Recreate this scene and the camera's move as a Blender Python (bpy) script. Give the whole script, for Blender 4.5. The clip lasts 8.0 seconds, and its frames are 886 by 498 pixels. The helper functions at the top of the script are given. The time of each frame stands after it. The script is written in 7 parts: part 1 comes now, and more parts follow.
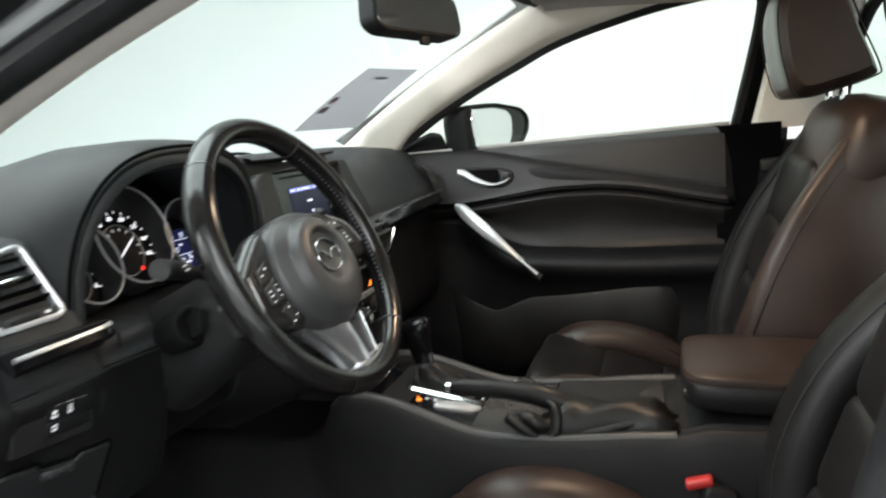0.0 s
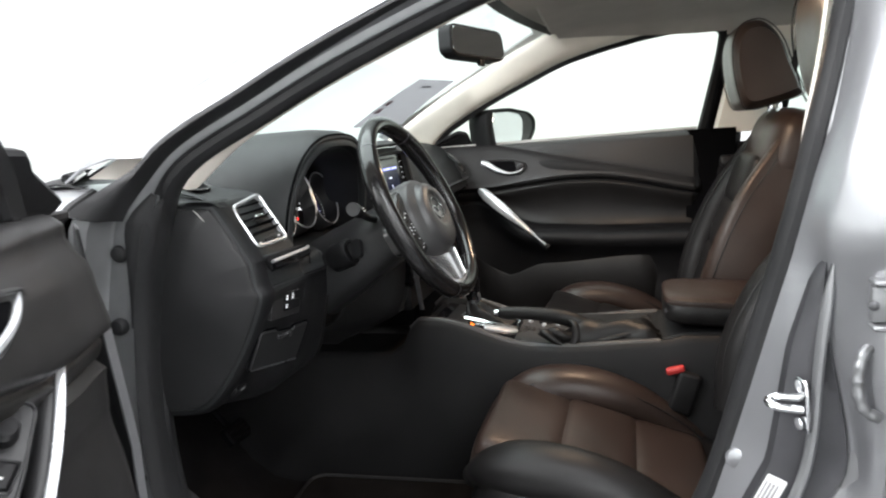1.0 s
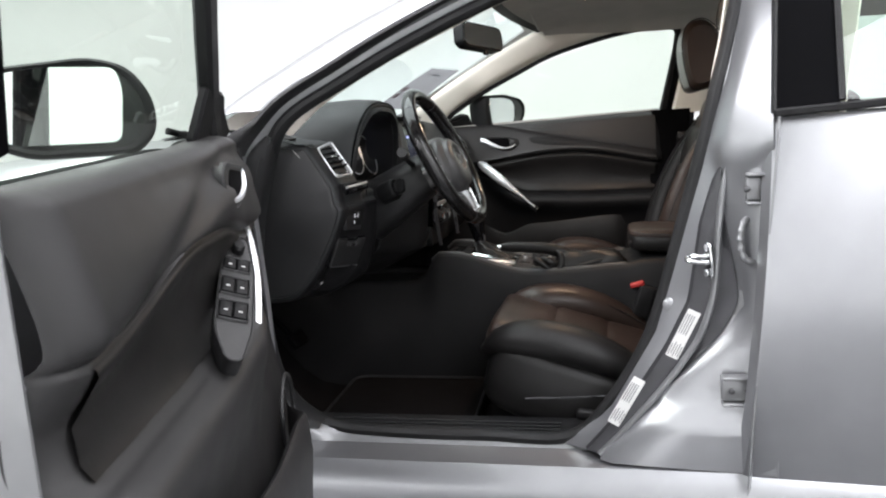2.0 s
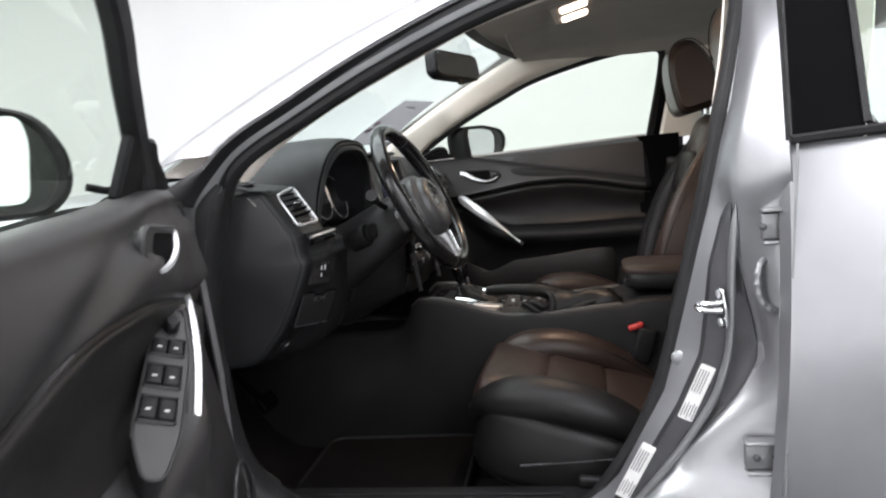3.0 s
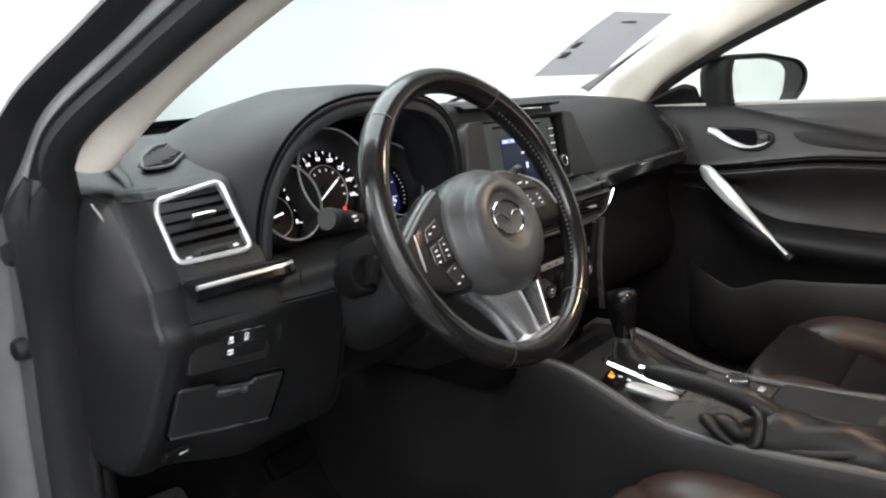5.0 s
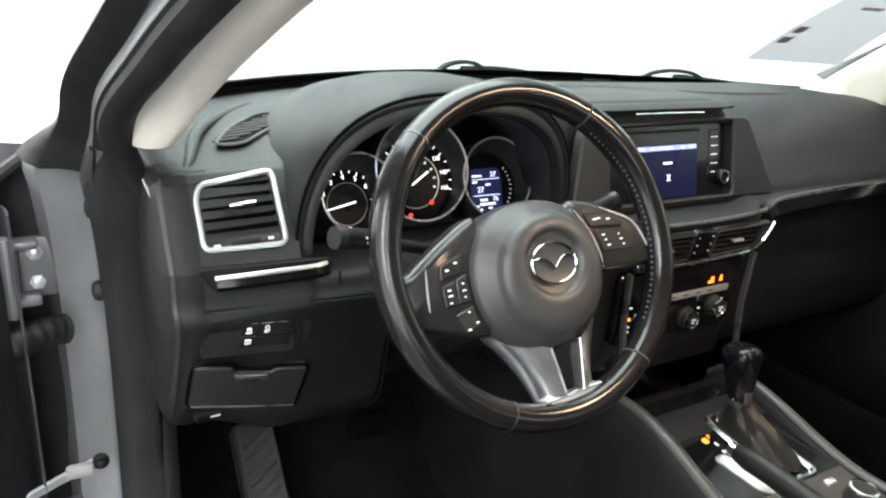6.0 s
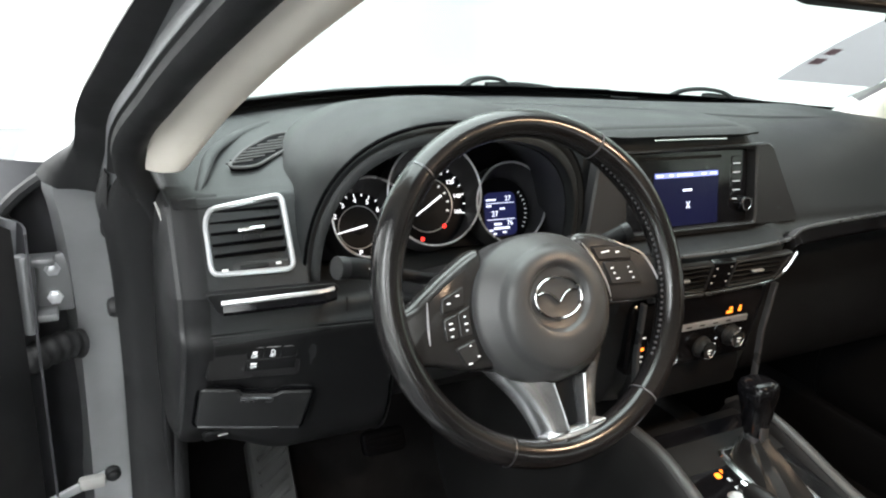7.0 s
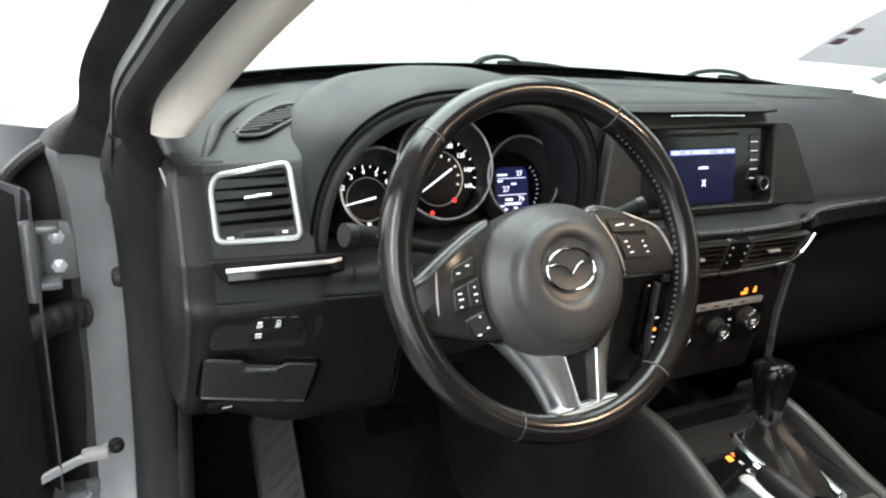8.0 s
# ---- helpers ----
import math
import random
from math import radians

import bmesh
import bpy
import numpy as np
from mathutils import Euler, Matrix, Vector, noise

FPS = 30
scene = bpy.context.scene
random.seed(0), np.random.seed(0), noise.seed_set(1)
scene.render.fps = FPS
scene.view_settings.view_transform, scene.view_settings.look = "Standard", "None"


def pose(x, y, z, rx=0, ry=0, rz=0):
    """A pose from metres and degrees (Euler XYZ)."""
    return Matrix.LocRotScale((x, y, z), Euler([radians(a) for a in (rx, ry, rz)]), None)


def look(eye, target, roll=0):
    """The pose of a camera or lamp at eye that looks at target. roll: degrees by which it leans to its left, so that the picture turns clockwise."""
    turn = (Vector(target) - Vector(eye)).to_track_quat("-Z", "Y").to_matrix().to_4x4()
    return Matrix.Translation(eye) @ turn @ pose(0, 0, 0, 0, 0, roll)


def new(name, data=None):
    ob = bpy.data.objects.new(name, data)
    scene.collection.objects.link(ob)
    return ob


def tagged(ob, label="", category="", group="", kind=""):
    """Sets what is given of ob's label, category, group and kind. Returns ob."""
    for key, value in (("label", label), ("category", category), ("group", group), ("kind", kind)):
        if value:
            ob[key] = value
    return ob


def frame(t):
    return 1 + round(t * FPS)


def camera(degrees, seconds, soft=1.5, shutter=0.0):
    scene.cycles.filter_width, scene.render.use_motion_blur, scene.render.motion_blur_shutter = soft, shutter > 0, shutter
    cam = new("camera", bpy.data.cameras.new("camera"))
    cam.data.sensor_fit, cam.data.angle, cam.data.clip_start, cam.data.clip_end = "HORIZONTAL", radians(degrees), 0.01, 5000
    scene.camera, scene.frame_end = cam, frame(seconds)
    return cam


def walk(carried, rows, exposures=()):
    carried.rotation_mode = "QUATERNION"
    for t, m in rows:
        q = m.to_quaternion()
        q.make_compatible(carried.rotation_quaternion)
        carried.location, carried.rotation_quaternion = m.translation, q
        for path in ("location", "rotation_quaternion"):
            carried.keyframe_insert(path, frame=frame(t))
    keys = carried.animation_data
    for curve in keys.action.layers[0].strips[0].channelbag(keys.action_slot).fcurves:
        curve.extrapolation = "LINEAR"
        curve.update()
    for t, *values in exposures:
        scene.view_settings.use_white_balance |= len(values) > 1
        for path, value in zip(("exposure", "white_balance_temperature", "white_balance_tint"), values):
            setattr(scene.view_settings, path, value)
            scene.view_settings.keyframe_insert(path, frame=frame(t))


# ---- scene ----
# A car interior in a white photo booth, seen from the open driver's door.
# x: to the car's right, y: ahead, z: up from the booth floor.
cam = camera(62.2, 8.0, soft=2.1, shutter=0.25)
PATH = [
    (0, (-1.178, -0.4, 1.067), (0.706, 0.192, 0.749), -4.8),
    (0.5, (-1.438, -0.411, 1.052), (0.406, 0.27, 0.681), -5.5),
    (1, (-1.683, -0.353, 1.071), (0.225, 0.153, 0.751), -3.7),
    (1.5, (-1.954, -0.369, 1.02), (-0.034, 0.137, 0.783), -4.1),
    (1.7, (-2.069, -0.374, 0.996), (-0.151, 0.095, 0.681), -3.9),
    (2.25, (-2.20, -0.372, 0.985), (-0.262, 0.072, 0.69), -3.6),
    (2.8, (-2.097, -0.365, 0.999), (-0.161, 0.056, 0.728), -4.1),
    (3, (-2.003, -0.354, 1.005), (-0.061, 0.061, 0.771), -5.9),
    (3.5, (-1.744, -0.321, 1.037), (0.217, 0.022, 0.846), -6.4),
    (4, (-1.487, -0.37, 0.999), (0.401, 0.24, 0.754), -10.8),
    (4.2, (-1.394, -0.419, 0.996), (0.377, 0.468, 0.722), -9.9),
    (5.3, (-0.976, -0.484, 1.118), (0.426, 0.85, 0.617), -0.1),
    (5.5, (-0.917, -0.513, 1.134), (0.323, 0.95, 0.569), 1.2),
    (6, (-0.831, -0.543, 1.175), (0.151, 1.078, 0.536), 3.2),
    (6.5, (-0.806, -0.543, 1.205), (0.094, 1.126, 0.569), 4.6),
    (7, (-0.799, -0.546, 1.204), (0.101, 1.122, 0.565), 3.7),
    (7.5, (-0.795, -0.55, 1.194), (0.107, 1.096, 0.504), 4.4),
    (8, (-0.794, -0.537, 1.178), (0.083, 1.133, 0.513), 4.3),
]
EXPOSE = [(0, 0.25, 6500, 9), (0.5, 0.56, 6500, 10), (1, 0.40, 6500, 12), (1.7, 0.10, 6500, 14), (2.8, 0.0, 6500, 15), (3.5, 0.0, 6500, 17), (4.2, 0.2, 6500, 14), (5.3, 0.66, 6500, 11), (6, 0.94, 6500, 8), (7, 0.82, 6500, 8), (7.5, 0.81, 6500, 8), (8, 0.88, 6500, 8)]
walk(cam, [(t, look(eye, target, roll)) for t, eye, target, roll in PATH], EXPOSE)

# ---- light: a dim world, softboxes assumed out of view under the booth's ceiling, the car's own map lamp ----
world = bpy.data.worlds.new("booth_air")
scene.world = world
world.use_nodes = True
world.node_tree.nodes["Background"].inputs[0].default_value = (0.9, 0.95, 1.0, 1)
world.node_tree.nodes["Background"].inputs[1].default_value = 0.05


def area_lamp(name, eye, target, sx, sy, watts, color):
    data = bpy.data.lights.new(name, "AREA")
    data.shape, data.size, data.size_y, data.energy, data.color = "RECTANGLE", sx, sy, watts, color
    lamp = new(name, data)
    lamp.matrix_world = look(eye, target)
    return lamp


area_lamp("softbox_over_car", (-0.2, 1.1, 3.75), (-0.2, 1.1, 0), 3.2, 6.4, 295, (0.96, 0.98, 1.0))
area_lamp("softbox_driver_side", (-3.6, -1.9, 3.6), (-1.0, -0.2, 0.6), 1.2, 4.0, 105, (0.95, 0.98, 1.0))
area_lamp("softbox_front", (0.0, 5.2, 3.7), (0.0, 7.0, 1.0), 5.0, 1.0, 70, (0.92, 1.0, 1.0))
area_lamp("softbox_passenger_side", (3.0, 0.6, 3.7), (4.6, 0.4, 1.2), 1.0, 6.0, 14, (0.98, 1.0, 0.97))
area_lamp("softbox_key", (-3.5, 2.7, 3.3), (-0.8, -0.3, 0.9), 1.6, 1.6, 170, (0.98, 0.99, 1.0))
area_lamp("softbox_front_left", (-2.9, 3.4, 3.7), (-4.6, 4.2, 1.2), 1.0, 4.0, 430, (0.98, 0.99, 1.0))
# two unseen fill lamps added to brighten the centre post and rear-facing parts
area_lamp("fill_side_wall", (-3.0, -2.2, 3.7), (-4.6, -2.4, 2.8), 1.0, 4.0, 100, (0.98, 0.99, 1.0))
area_lamp("fill_rear", (-1.2, -3.6, 3.7), (-1.2, -5.2, 2.9), 5.0, 1.0, 400, (0.97, 0.99, 1.0))
area_lamp("map_lamp_glow", (0.0, -0.33, 1.335), (0.0, -0.33, 0.5), 0.13, 0.05, 2.5, (1.0, 0.70, 0.46))


# ---- shape helpers ----
def V(*a):
    return Vector(a)


def link_mesh(name, bm, material, smooth=True, angle=38):
    me = bpy.data.meshes.new(name)
    bmesh.ops.recalc_face_normals(bm, faces=bm.faces[:])
    bm.to_mesh(me)
    bm.free()
    me.materials.append(material)
    if smooth:
        me.polygons.foreach_set("use_smooth", [True] * len(me.polygons))
        me.set_sharp_from_angle(angle=radians(angle))
    return me


def thing(name, bm, material, label, category, group="", kind="", smooth=True, angle=38):
    ob = new(name, link_mesh(name, bm, material, smooth, angle) if bm else None)
    return tagged(ob, label, category, group, kind)


def part(name, bm, material, parent, label="", smooth=True, angle=38):
    ob = new(name, link_mesh(name, bm, material, smooth, angle))
    ob.parent = parent
    return tagged(ob, label)


def curve_through(pts, n=6, closed=False):
    """Catmull-Rom through the points, n steps a span."""
    pts = [Vector(p) for p in pts]
    count, out = len(pts), []
    for i in range(count if closed else count - 1):
        if closed:
            a, b, c, d = (pts[(i + k) % count] for k in (-1, 0, 1, 2))
        else:
            b, c = pts[i], pts[i + 1]
            a = pts[i - 1] if i else b * 2 - c
            d = pts[i + 2] if i + 2 < count else c * 2 - b
        for k in range(n):
            t = k / n
            out.append(0.5 * (2 * b + (c - a) * t + (2 * a - 5 * b + 4 * c - d) * t * t + (3 * b - a - 3 * c + d) * t ** 3))
    if not closed:
        out.append(pts[-1])
    return out


def sheet(rows, close_u=False, close_v=False, caps=False):
    """A skin over rows of points; u runs along a row, v from row to row."""
    bm = bmesh.new()
    grid = [[bm.verts.new(p) for p in row] for row in rows]
    nv, nu = len(grid), len(grid[0])
    for j in range(nv if close_v else nv - 1):
        for i in range(nu if close_u else nu - 1):
            q = (grid[j][i], grid[j][(i + 1) % nu], grid[(j + 1) % nv][(i + 1) % nu], grid[(j + 1) % nv][i])
            if len(set(q)) == 4:
                bm.faces.new(q)
    if caps:
        bm.faces.new(grid[0])
        bm.faces.new(grid[-1][::-1])
    return bm


def thick(bm, depth):
    """Gives a skin its thickness, to the back of its normals."""
    bmesh.ops.recalc_face_normals(bm, faces=bm.faces[:])
    bmesh.ops.solidify(bm, geom=bm.faces[:], thickness=depth)
    return bm


def tube(path, radius, n=10, closed=False, flat=1.0, up=(0, 0, 1)):
    """A round or oval bar along a path; radius is a number or a function of 0..1."""
    path = [Vector(p) for p in path]
    rows, count = [], len(path)
    for i, p in enumerate(path):
        if closed:
            way = path[(i + 1) % count] - path[i - 1]
        else:
            way = path[min(i + 1, count - 1)] - path[max(i - 1, 0)]
        way.normalize()
        side = way.cross(Vector(up))
        side = side.normalized() if side.length > 1e-4 else Vector((1, 0, 0))
        top = side.cross(way)
        r = radius(i / max(count - 1, 1)) if callable(radius) else radius
        rows.append([p + side * r * math.cos(a) + top * r * flat * math.sin(a) for a in (2 * math.pi * k / n for k in range(n))])
    return sheet(rows, close_u=True, close_v=closed, caps=not closed)


def bar(path, w, h, up=(0, 0, 1), closed=False):
    """A flat strip of section w by h along a path, with softened corners."""
    path = [Vector(p) for p in path]
    rows, count = [], len(path)
    c = min(w, h) * 0.22
    sec = [(-w / 2, -h / 2 + c), (-w / 2, h / 2 - c), (-w / 2 + c, h / 2), (w / 2 - c, h / 2), (w / 2, h / 2 - c), (w / 2, -h / 2 + c), (w / 2 - c, -h / 2), (-w / 2 + c, -h / 2)]
    for i, p in enumerate(path):
        way = path[(i + 1) % count] - path[i - 1] if closed else path[min(i + 1, count - 1)] - path[max(i - 1, 0)]
        way.normalize()
        side = way.cross(Vector(up)).normalized()
        top = side.cross(way)
        rows.append([p + side * a + top * b for a, b in sec])
    return sheet(rows, close_u=True, close_v=closed, caps=not closed)


def rbox(sx, sy, sz, bevel=0.004, seg=2, at=(0, 0, 0)):
    bm = bmesh.new()
    bmesh.ops.create_cube(bm, size=1, matrix=Matrix.Translation(at) @ Matrix.Diagonal((sx, sy, sz, 1)))
    bmesh.ops.bevel(bm, geom=bm.edges[:], offset=min(bevel, 0.45 * min(sx, sy, sz)), segments=seg, profile=0.5, affect="EDGES")
    return bm


def pillow(sx, sy, sz, e=0.55, ez=0.6, nu=28, nv=14):
    """A padded cushion: a rounded body with full sides."""
    def s(a, k):
        return math.copysign(abs(a) ** k, a)
    rows = []
    for j in range(nv + 1):
        b = -math.pi / 2 + math.pi * j / nv
        b = max(min(b, math.pi / 2 - 0.04), -math.pi / 2 + 0.04)
        rows.append([V(sx / 2 * s(math.cos(b), ez) * s(math.cos(a), e), sy / 2 * s(math.cos(b), ez) * s(math.sin(a), e), sz / 2 * s(math.sin(b), ez))
                     for a in (2 * math.pi * i / nu for i in range(nu))])
    return sheet(rows, close_u=True, caps=True)


def lathe(profile, n=28):
    """Turned about z from pairs of radius and height."""
    rows = [[V(r * math.cos(a), r * math.sin(a), z) for a in (2 * math.pi * i / n for i in range(n))] for r, z in profile]
    return sheet(rows, close_u=True, caps=True)


def rrect(w, h, r, n=5, skew=0.0):
    out = []
    for cx, cy, a0 in ((w / 2 - r, h / 2 - r, 0), (-w / 2 + r, h / 2 - r, 90), (-w / 2 + r, -h / 2 + r, 180), (w / 2 - r, -h / 2 + r, 270)):
        for k in range(n + 1):
            a = radians(a0 + 90 * k / n)
            x, y = cx + r * math.cos(a), cy + r * math.sin(a)
            out.append((x, y + skew * x))
    return out


def round_poly(corners, r, n=4):
    """A polygon's outline with rounded corners."""
    out, count = [], len(corners)
    for i in range(count):
        p, a, b = (Vector((*corners[k % count], 0)) for k in (i, i - 1, i + 1))
        u, w = (a - p), (b - p)
        d = min(r, 0.45 * u.length, 0.45 * w.length)
        s, e = p + u.normalized() * d, p + w.normalized() * d
        for k in range(n + 1):
            t = k / n
            q = s * (1 - t) ** 2 + p * 2 * t * (1 - t) + e * t * t
            out.append((q.x, q.y))
    return out


def disc(r, n=32):
    return [(r * math.cos(2 * math.pi * i / n), r * math.sin(2 * math.pi * i / n)) for i in range(n)]


def inset(outline, d):
    """The outline drawn in by d."""
    pts, out = [Vector((x, y)) for x, y in outline], []
    area = sum(a.x * b.y - b.x * a.y for a, b in zip(pts, pts[1:] + pts[:1]))
    sign = 1 if area > 0 else -1
    for i, p in enumerate(pts):
        w = pts[(i + 1) % len(pts)] - pts[i - 1]
        if w.length < 1e-9:
            out.append((p.x, p.y))
            continue
        w.normalize()
        out.append((p.x - w.y * d * sign, p.y + w.x * d * sign))
    return out


def slab(outline, depth, bevel=0.001, back=0.0):
    """A plate over an outline, its front at z = depth with a softened rim."""
    rows = [[V(x, y, -back) for x, y in outline], [V(x, y, depth - bevel) for x, y in outline], [V(x, y, depth) for x, y in inset(outline, bevel)]]
    return sheet(rows, close_u=True, caps=True)


def ring_frame(outer, inner, depth, bevel=0.001):
    """A frame between two outlines of as many points."""
    rows = [[V(x, y, 0) for x, y in outer], [V(x, y, depth - bevel) for x, y in outer], [V(x, y, depth) for x, y in inset(outer, bevel)],
            [V(x, y, depth) for x, y in inset(inner, -bevel)], [V(x, y, depth - bevel) for x, y in inner], [V(x, y, 0) for x, y in inner]]
    return sheet(rows, close_u=True, close_v=True)


def basis(o, x, y):
    """A pose at o with its x along x and its y nearly along y."""
    x = Vector(x).normalized()
    z = x.cross(Vector(y)).normalized()
    y = z.cross(x)
    m = Matrix((x, y, z)).transposed().to_4x4()
    m.translation = o
    return m


def put(bm, m):
    bmesh.ops.transform(bm, matrix=m, verts=bm.verts[:])
    return bm


def join(*bms):
    """Several shapes of one piece as one."""
    out = bmesh.new()
    for b in bms:
        me = bpy.data.meshes.new("tmp")
        b.to_mesh(me)
        b.free()
        out.from_mesh(me)
        bpy.data.meshes.remove(me)
    return out


def words(text, size, m, depth=0.0003, align="CENTER"):
    """Raised lettering in the built-in font as a mesh."""
    cu = bpy.data.curves.new("lettering", "FONT")
    cu.body, cu.size, cu.extrude, cu.align_x, cu.align_y = text, size, depth, align, "CENTER"
    cu.resolution_u = 3
    ob = bpy.data.objects.new("lettering", cu)
    scene.collection.objects.link(ob)
    me = bpy.data.meshes.new_from_object(ob.evaluated_get(bpy.context.evaluated_depsgraph_get()))
    bpy.data.objects.remove(ob)
    bpy.data.curves.remove(cu)
    bm = bmesh.new()
    bm.from_mesh(me)
    bpy.data.meshes.remove(me)
    return put(bm, m)


def bars(rows, m, h=0.0015, depth=0.0004):
    """Plain bars (x, y, width) in place of writing."""
    return put(join(*[rbox(w, h, depth * 2, 0.0002, 1, (x, y, 0)) for x, y, w in rows]), m)


def smooth_step(a, b, x):
    t = min(max((x - a) / (b - a), 0.0), 1.0)
    return t * t * (3 - 2 * t)


# ---- materials ----
def material(name, color, rough=0.5, metal=0.0, grain=0.0, grain_size=600, wear=0.15, wear_size=9, coat=0.0, bump2=0.0, spec=0.5, sheen=0.0):
    """A surface with colour and gloss wandering at two scales and a fine relief."""
    m = bpy.data.materials.new(name)
    m.use_nodes = True
    nt = m.node_tree
    b = nt.nodes["Principled BSDF"]
    b.inputs["Metallic"].default_value, b.inputs["Coat Weight"].default_value = metal, coat
    b.inputs["Coat Roughness"].default_value, b.inputs["Specular IOR Level"].default_value = 0.06, spec
    b.inputs["Sheen Weight"].default_value = sheen
    co = nt.nodes.new("ShaderNodeTexCoord")
    big, fine = nt.nodes.new("ShaderNodeTexNoise"), nt.nodes.new("ShaderNodeTexNoise")
    big.inputs["Scale"].default_value, big.inputs["Detail"].default_value = wear_size, 6
    fine.inputs["Scale"].default_value, fine.inputs["Detail"].default_value = grain_size, 3
    for n in (big, fine):
        nt.links.new(co.outputs["Object"], n.inputs["Vector"])
    ramp = nt.nodes.new("ShaderNodeMapRange")
    ramp.inputs["To Min"].default_value, ramp.inputs["To Max"].default_value = 1 - wear, 1 + wear
    ramp.inputs["From Min"].default_value, ramp.inputs["From Max"].default_value = 0.3, 0.7
    nt.links.new(big.outputs["Fac"], ramp.inputs["Value"])
    mul = nt.nodes.new("ShaderNodeMix")
    mul.data_type, mul.blend_type = "RGBA", "MULTIPLY"
    mul.inputs[0].default_value = 1
    mul.inputs[6].default_value = (*color, 1)
    nt.links.new(ramp.outputs["Result"], mul.inputs[7])
    nt.links.new(mul.outputs[2], b.inputs["Base Color"])
    rr = nt.nodes.new("ShaderNodeMapRange")
    rr.inputs["From Min"].default_value, rr.inputs["From Max"].default_value = 0.25, 0.75
    rr.inputs["To Min"].default_value, rr.inputs["To Max"].default_value = max(rough * (1 - wear), 0.02), min(rough * (1 + wear), 1)
    nt.links.new(big.outputs["Fac"], rr.inputs["Value"])
    nt.links.new(rr.outputs["Result"], b.inputs["Roughness"])
    if grain:
        bp = nt.nodes.new("ShaderNodeBump")
        bp.inputs["Strength"].default_value, bp.inputs["Distance"].default_value = grain, 0.0006
        nt.links.new(fine.outputs["Fac"], bp.inputs["Height"])
        last = bp
        if bump2:
            b2 = nt.nodes.new("ShaderNodeBump")
            b2.inputs["Strength"].default_value, b2.inputs["Distance"].default_value = bump2, 0.006
            nt.links.new(big.outputs["Fac"], b2.inputs["Height"])
            nt.links.new(bp.outputs["Normal"], b2.inputs["Normal"])
            last = b2
        nt.links.new(last.outputs["Normal"], b.inputs["Normal"])
    return m


def glowing(name, color, strength):
    m = bpy.data.materials.new(name)
    m.use_nodes = True
    b = m.node_tree.nodes["Principled BSDF"]
    b.inputs["Base Color"].default_value = (*color, 1)
    b.inputs["Roughness"].default_value, b.inputs["Specular IOR Level"].default_value = 0.25, 0.2
    b.inputs["Emission Color"].default_value = (*color, 1)
    b.inputs["Emission Strength"].default_value = strength
    return m


def pane_glass(name, tint, gloss=1.0):
    """A thin pane: clear with a tint, and a mirror film by Fresnel."""
    m = bpy.data.materials.new(name)
    m.use_nodes = True
    nt = m.node_tree
    nt.nodes.clear()
    out, mix = nt.nodes.new("ShaderNodeOutputMaterial"), nt.nodes.new("ShaderNodeMixShader")
    clear, film, fr = nt.nodes.new("ShaderNodeBsdfTransparent"), nt.nodes.new("ShaderNodeBsdfGlossy"), nt.nodes.new("ShaderNodeLayerWeight")
    power, scale = nt.nodes.new("ShaderNodeMath"), nt.nodes.new("ShaderNodeMath")
    power.operation, scale.operation = "POWER", "MULTIPLY_ADD"
    power.inputs[1].default_value, scale.inputs[1].default_value, scale.inputs[2].default_value = 5, 0.85, 0.05
    nt.links.new(fr.outputs["Facing"], power.inputs[0])
    nt.links.new(power.outputs[0], scale.inputs[0])
    clear.inputs["Color"].default_value = (*tint, 1)
    film.inputs["Roughness"].default_value = 0.02
    film.inputs["Color"].default_value = (gloss, gloss, gloss, 1)
    fr.inputs["Blend"].default_value = 0.5
    nt.links.new(scale.outputs[0], mix.inputs[0])
    nt.links.new(clear.outputs[0], mix.inputs[1])
    nt.links.new(film.outputs[0], mix.inputs[2])
    nt.links.new(mix.outputs[0], out.inputs["Surface"])
    return m


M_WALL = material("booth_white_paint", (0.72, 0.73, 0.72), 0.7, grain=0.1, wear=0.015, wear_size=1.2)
M_BACK = material("greyer_back_wall", (0.68, 0.68, 0.685), 0.8, grain=0.1, wear=0.05, wear_size=2)
M_FLOOR = material("booth_floor_epoxy", (0.085, 0.087, 0.090), 0.35, grain=0.1, wear=0.08, wear_size=3)
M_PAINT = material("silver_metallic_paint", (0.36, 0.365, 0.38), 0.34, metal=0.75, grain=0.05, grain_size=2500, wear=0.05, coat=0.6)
# body silver made darker, carrying the shade inside the door opening
M_PAINT_IN = material("dimmed_jamb_silver", (0.225, 0.228, 0.235), 0.40, metal=0.55, grain=0.06, grain_size=1800, wear=0.10, wear_size=14, coat=0.25)
M_DASH = material("soft_touch_dash", (0.0190, 0.0205, 0.0212), 0.52, grain=0.5, grain_size=900, wear=0.2, wear_size=7, spec=0.27)
M_PLASTIC = material("grained_black_plastic", (0.0165, 0.0165, 0.0172), 0.45, grain=0.3, grain_size=1100, wear=0.16, wear_size=11, spec=0.38)
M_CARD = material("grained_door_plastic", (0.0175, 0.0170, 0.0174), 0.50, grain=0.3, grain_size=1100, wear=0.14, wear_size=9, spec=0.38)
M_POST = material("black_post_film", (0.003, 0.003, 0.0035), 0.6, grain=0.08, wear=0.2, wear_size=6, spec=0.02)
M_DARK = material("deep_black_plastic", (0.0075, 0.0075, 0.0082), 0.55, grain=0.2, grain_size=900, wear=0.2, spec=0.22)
M_GLOSS = material("piano_black", (0.005, 0.005, 0.006), 0.12, grain=0.03, wear=0.25, wear_size=16, coat=0.1, spec=0.3)
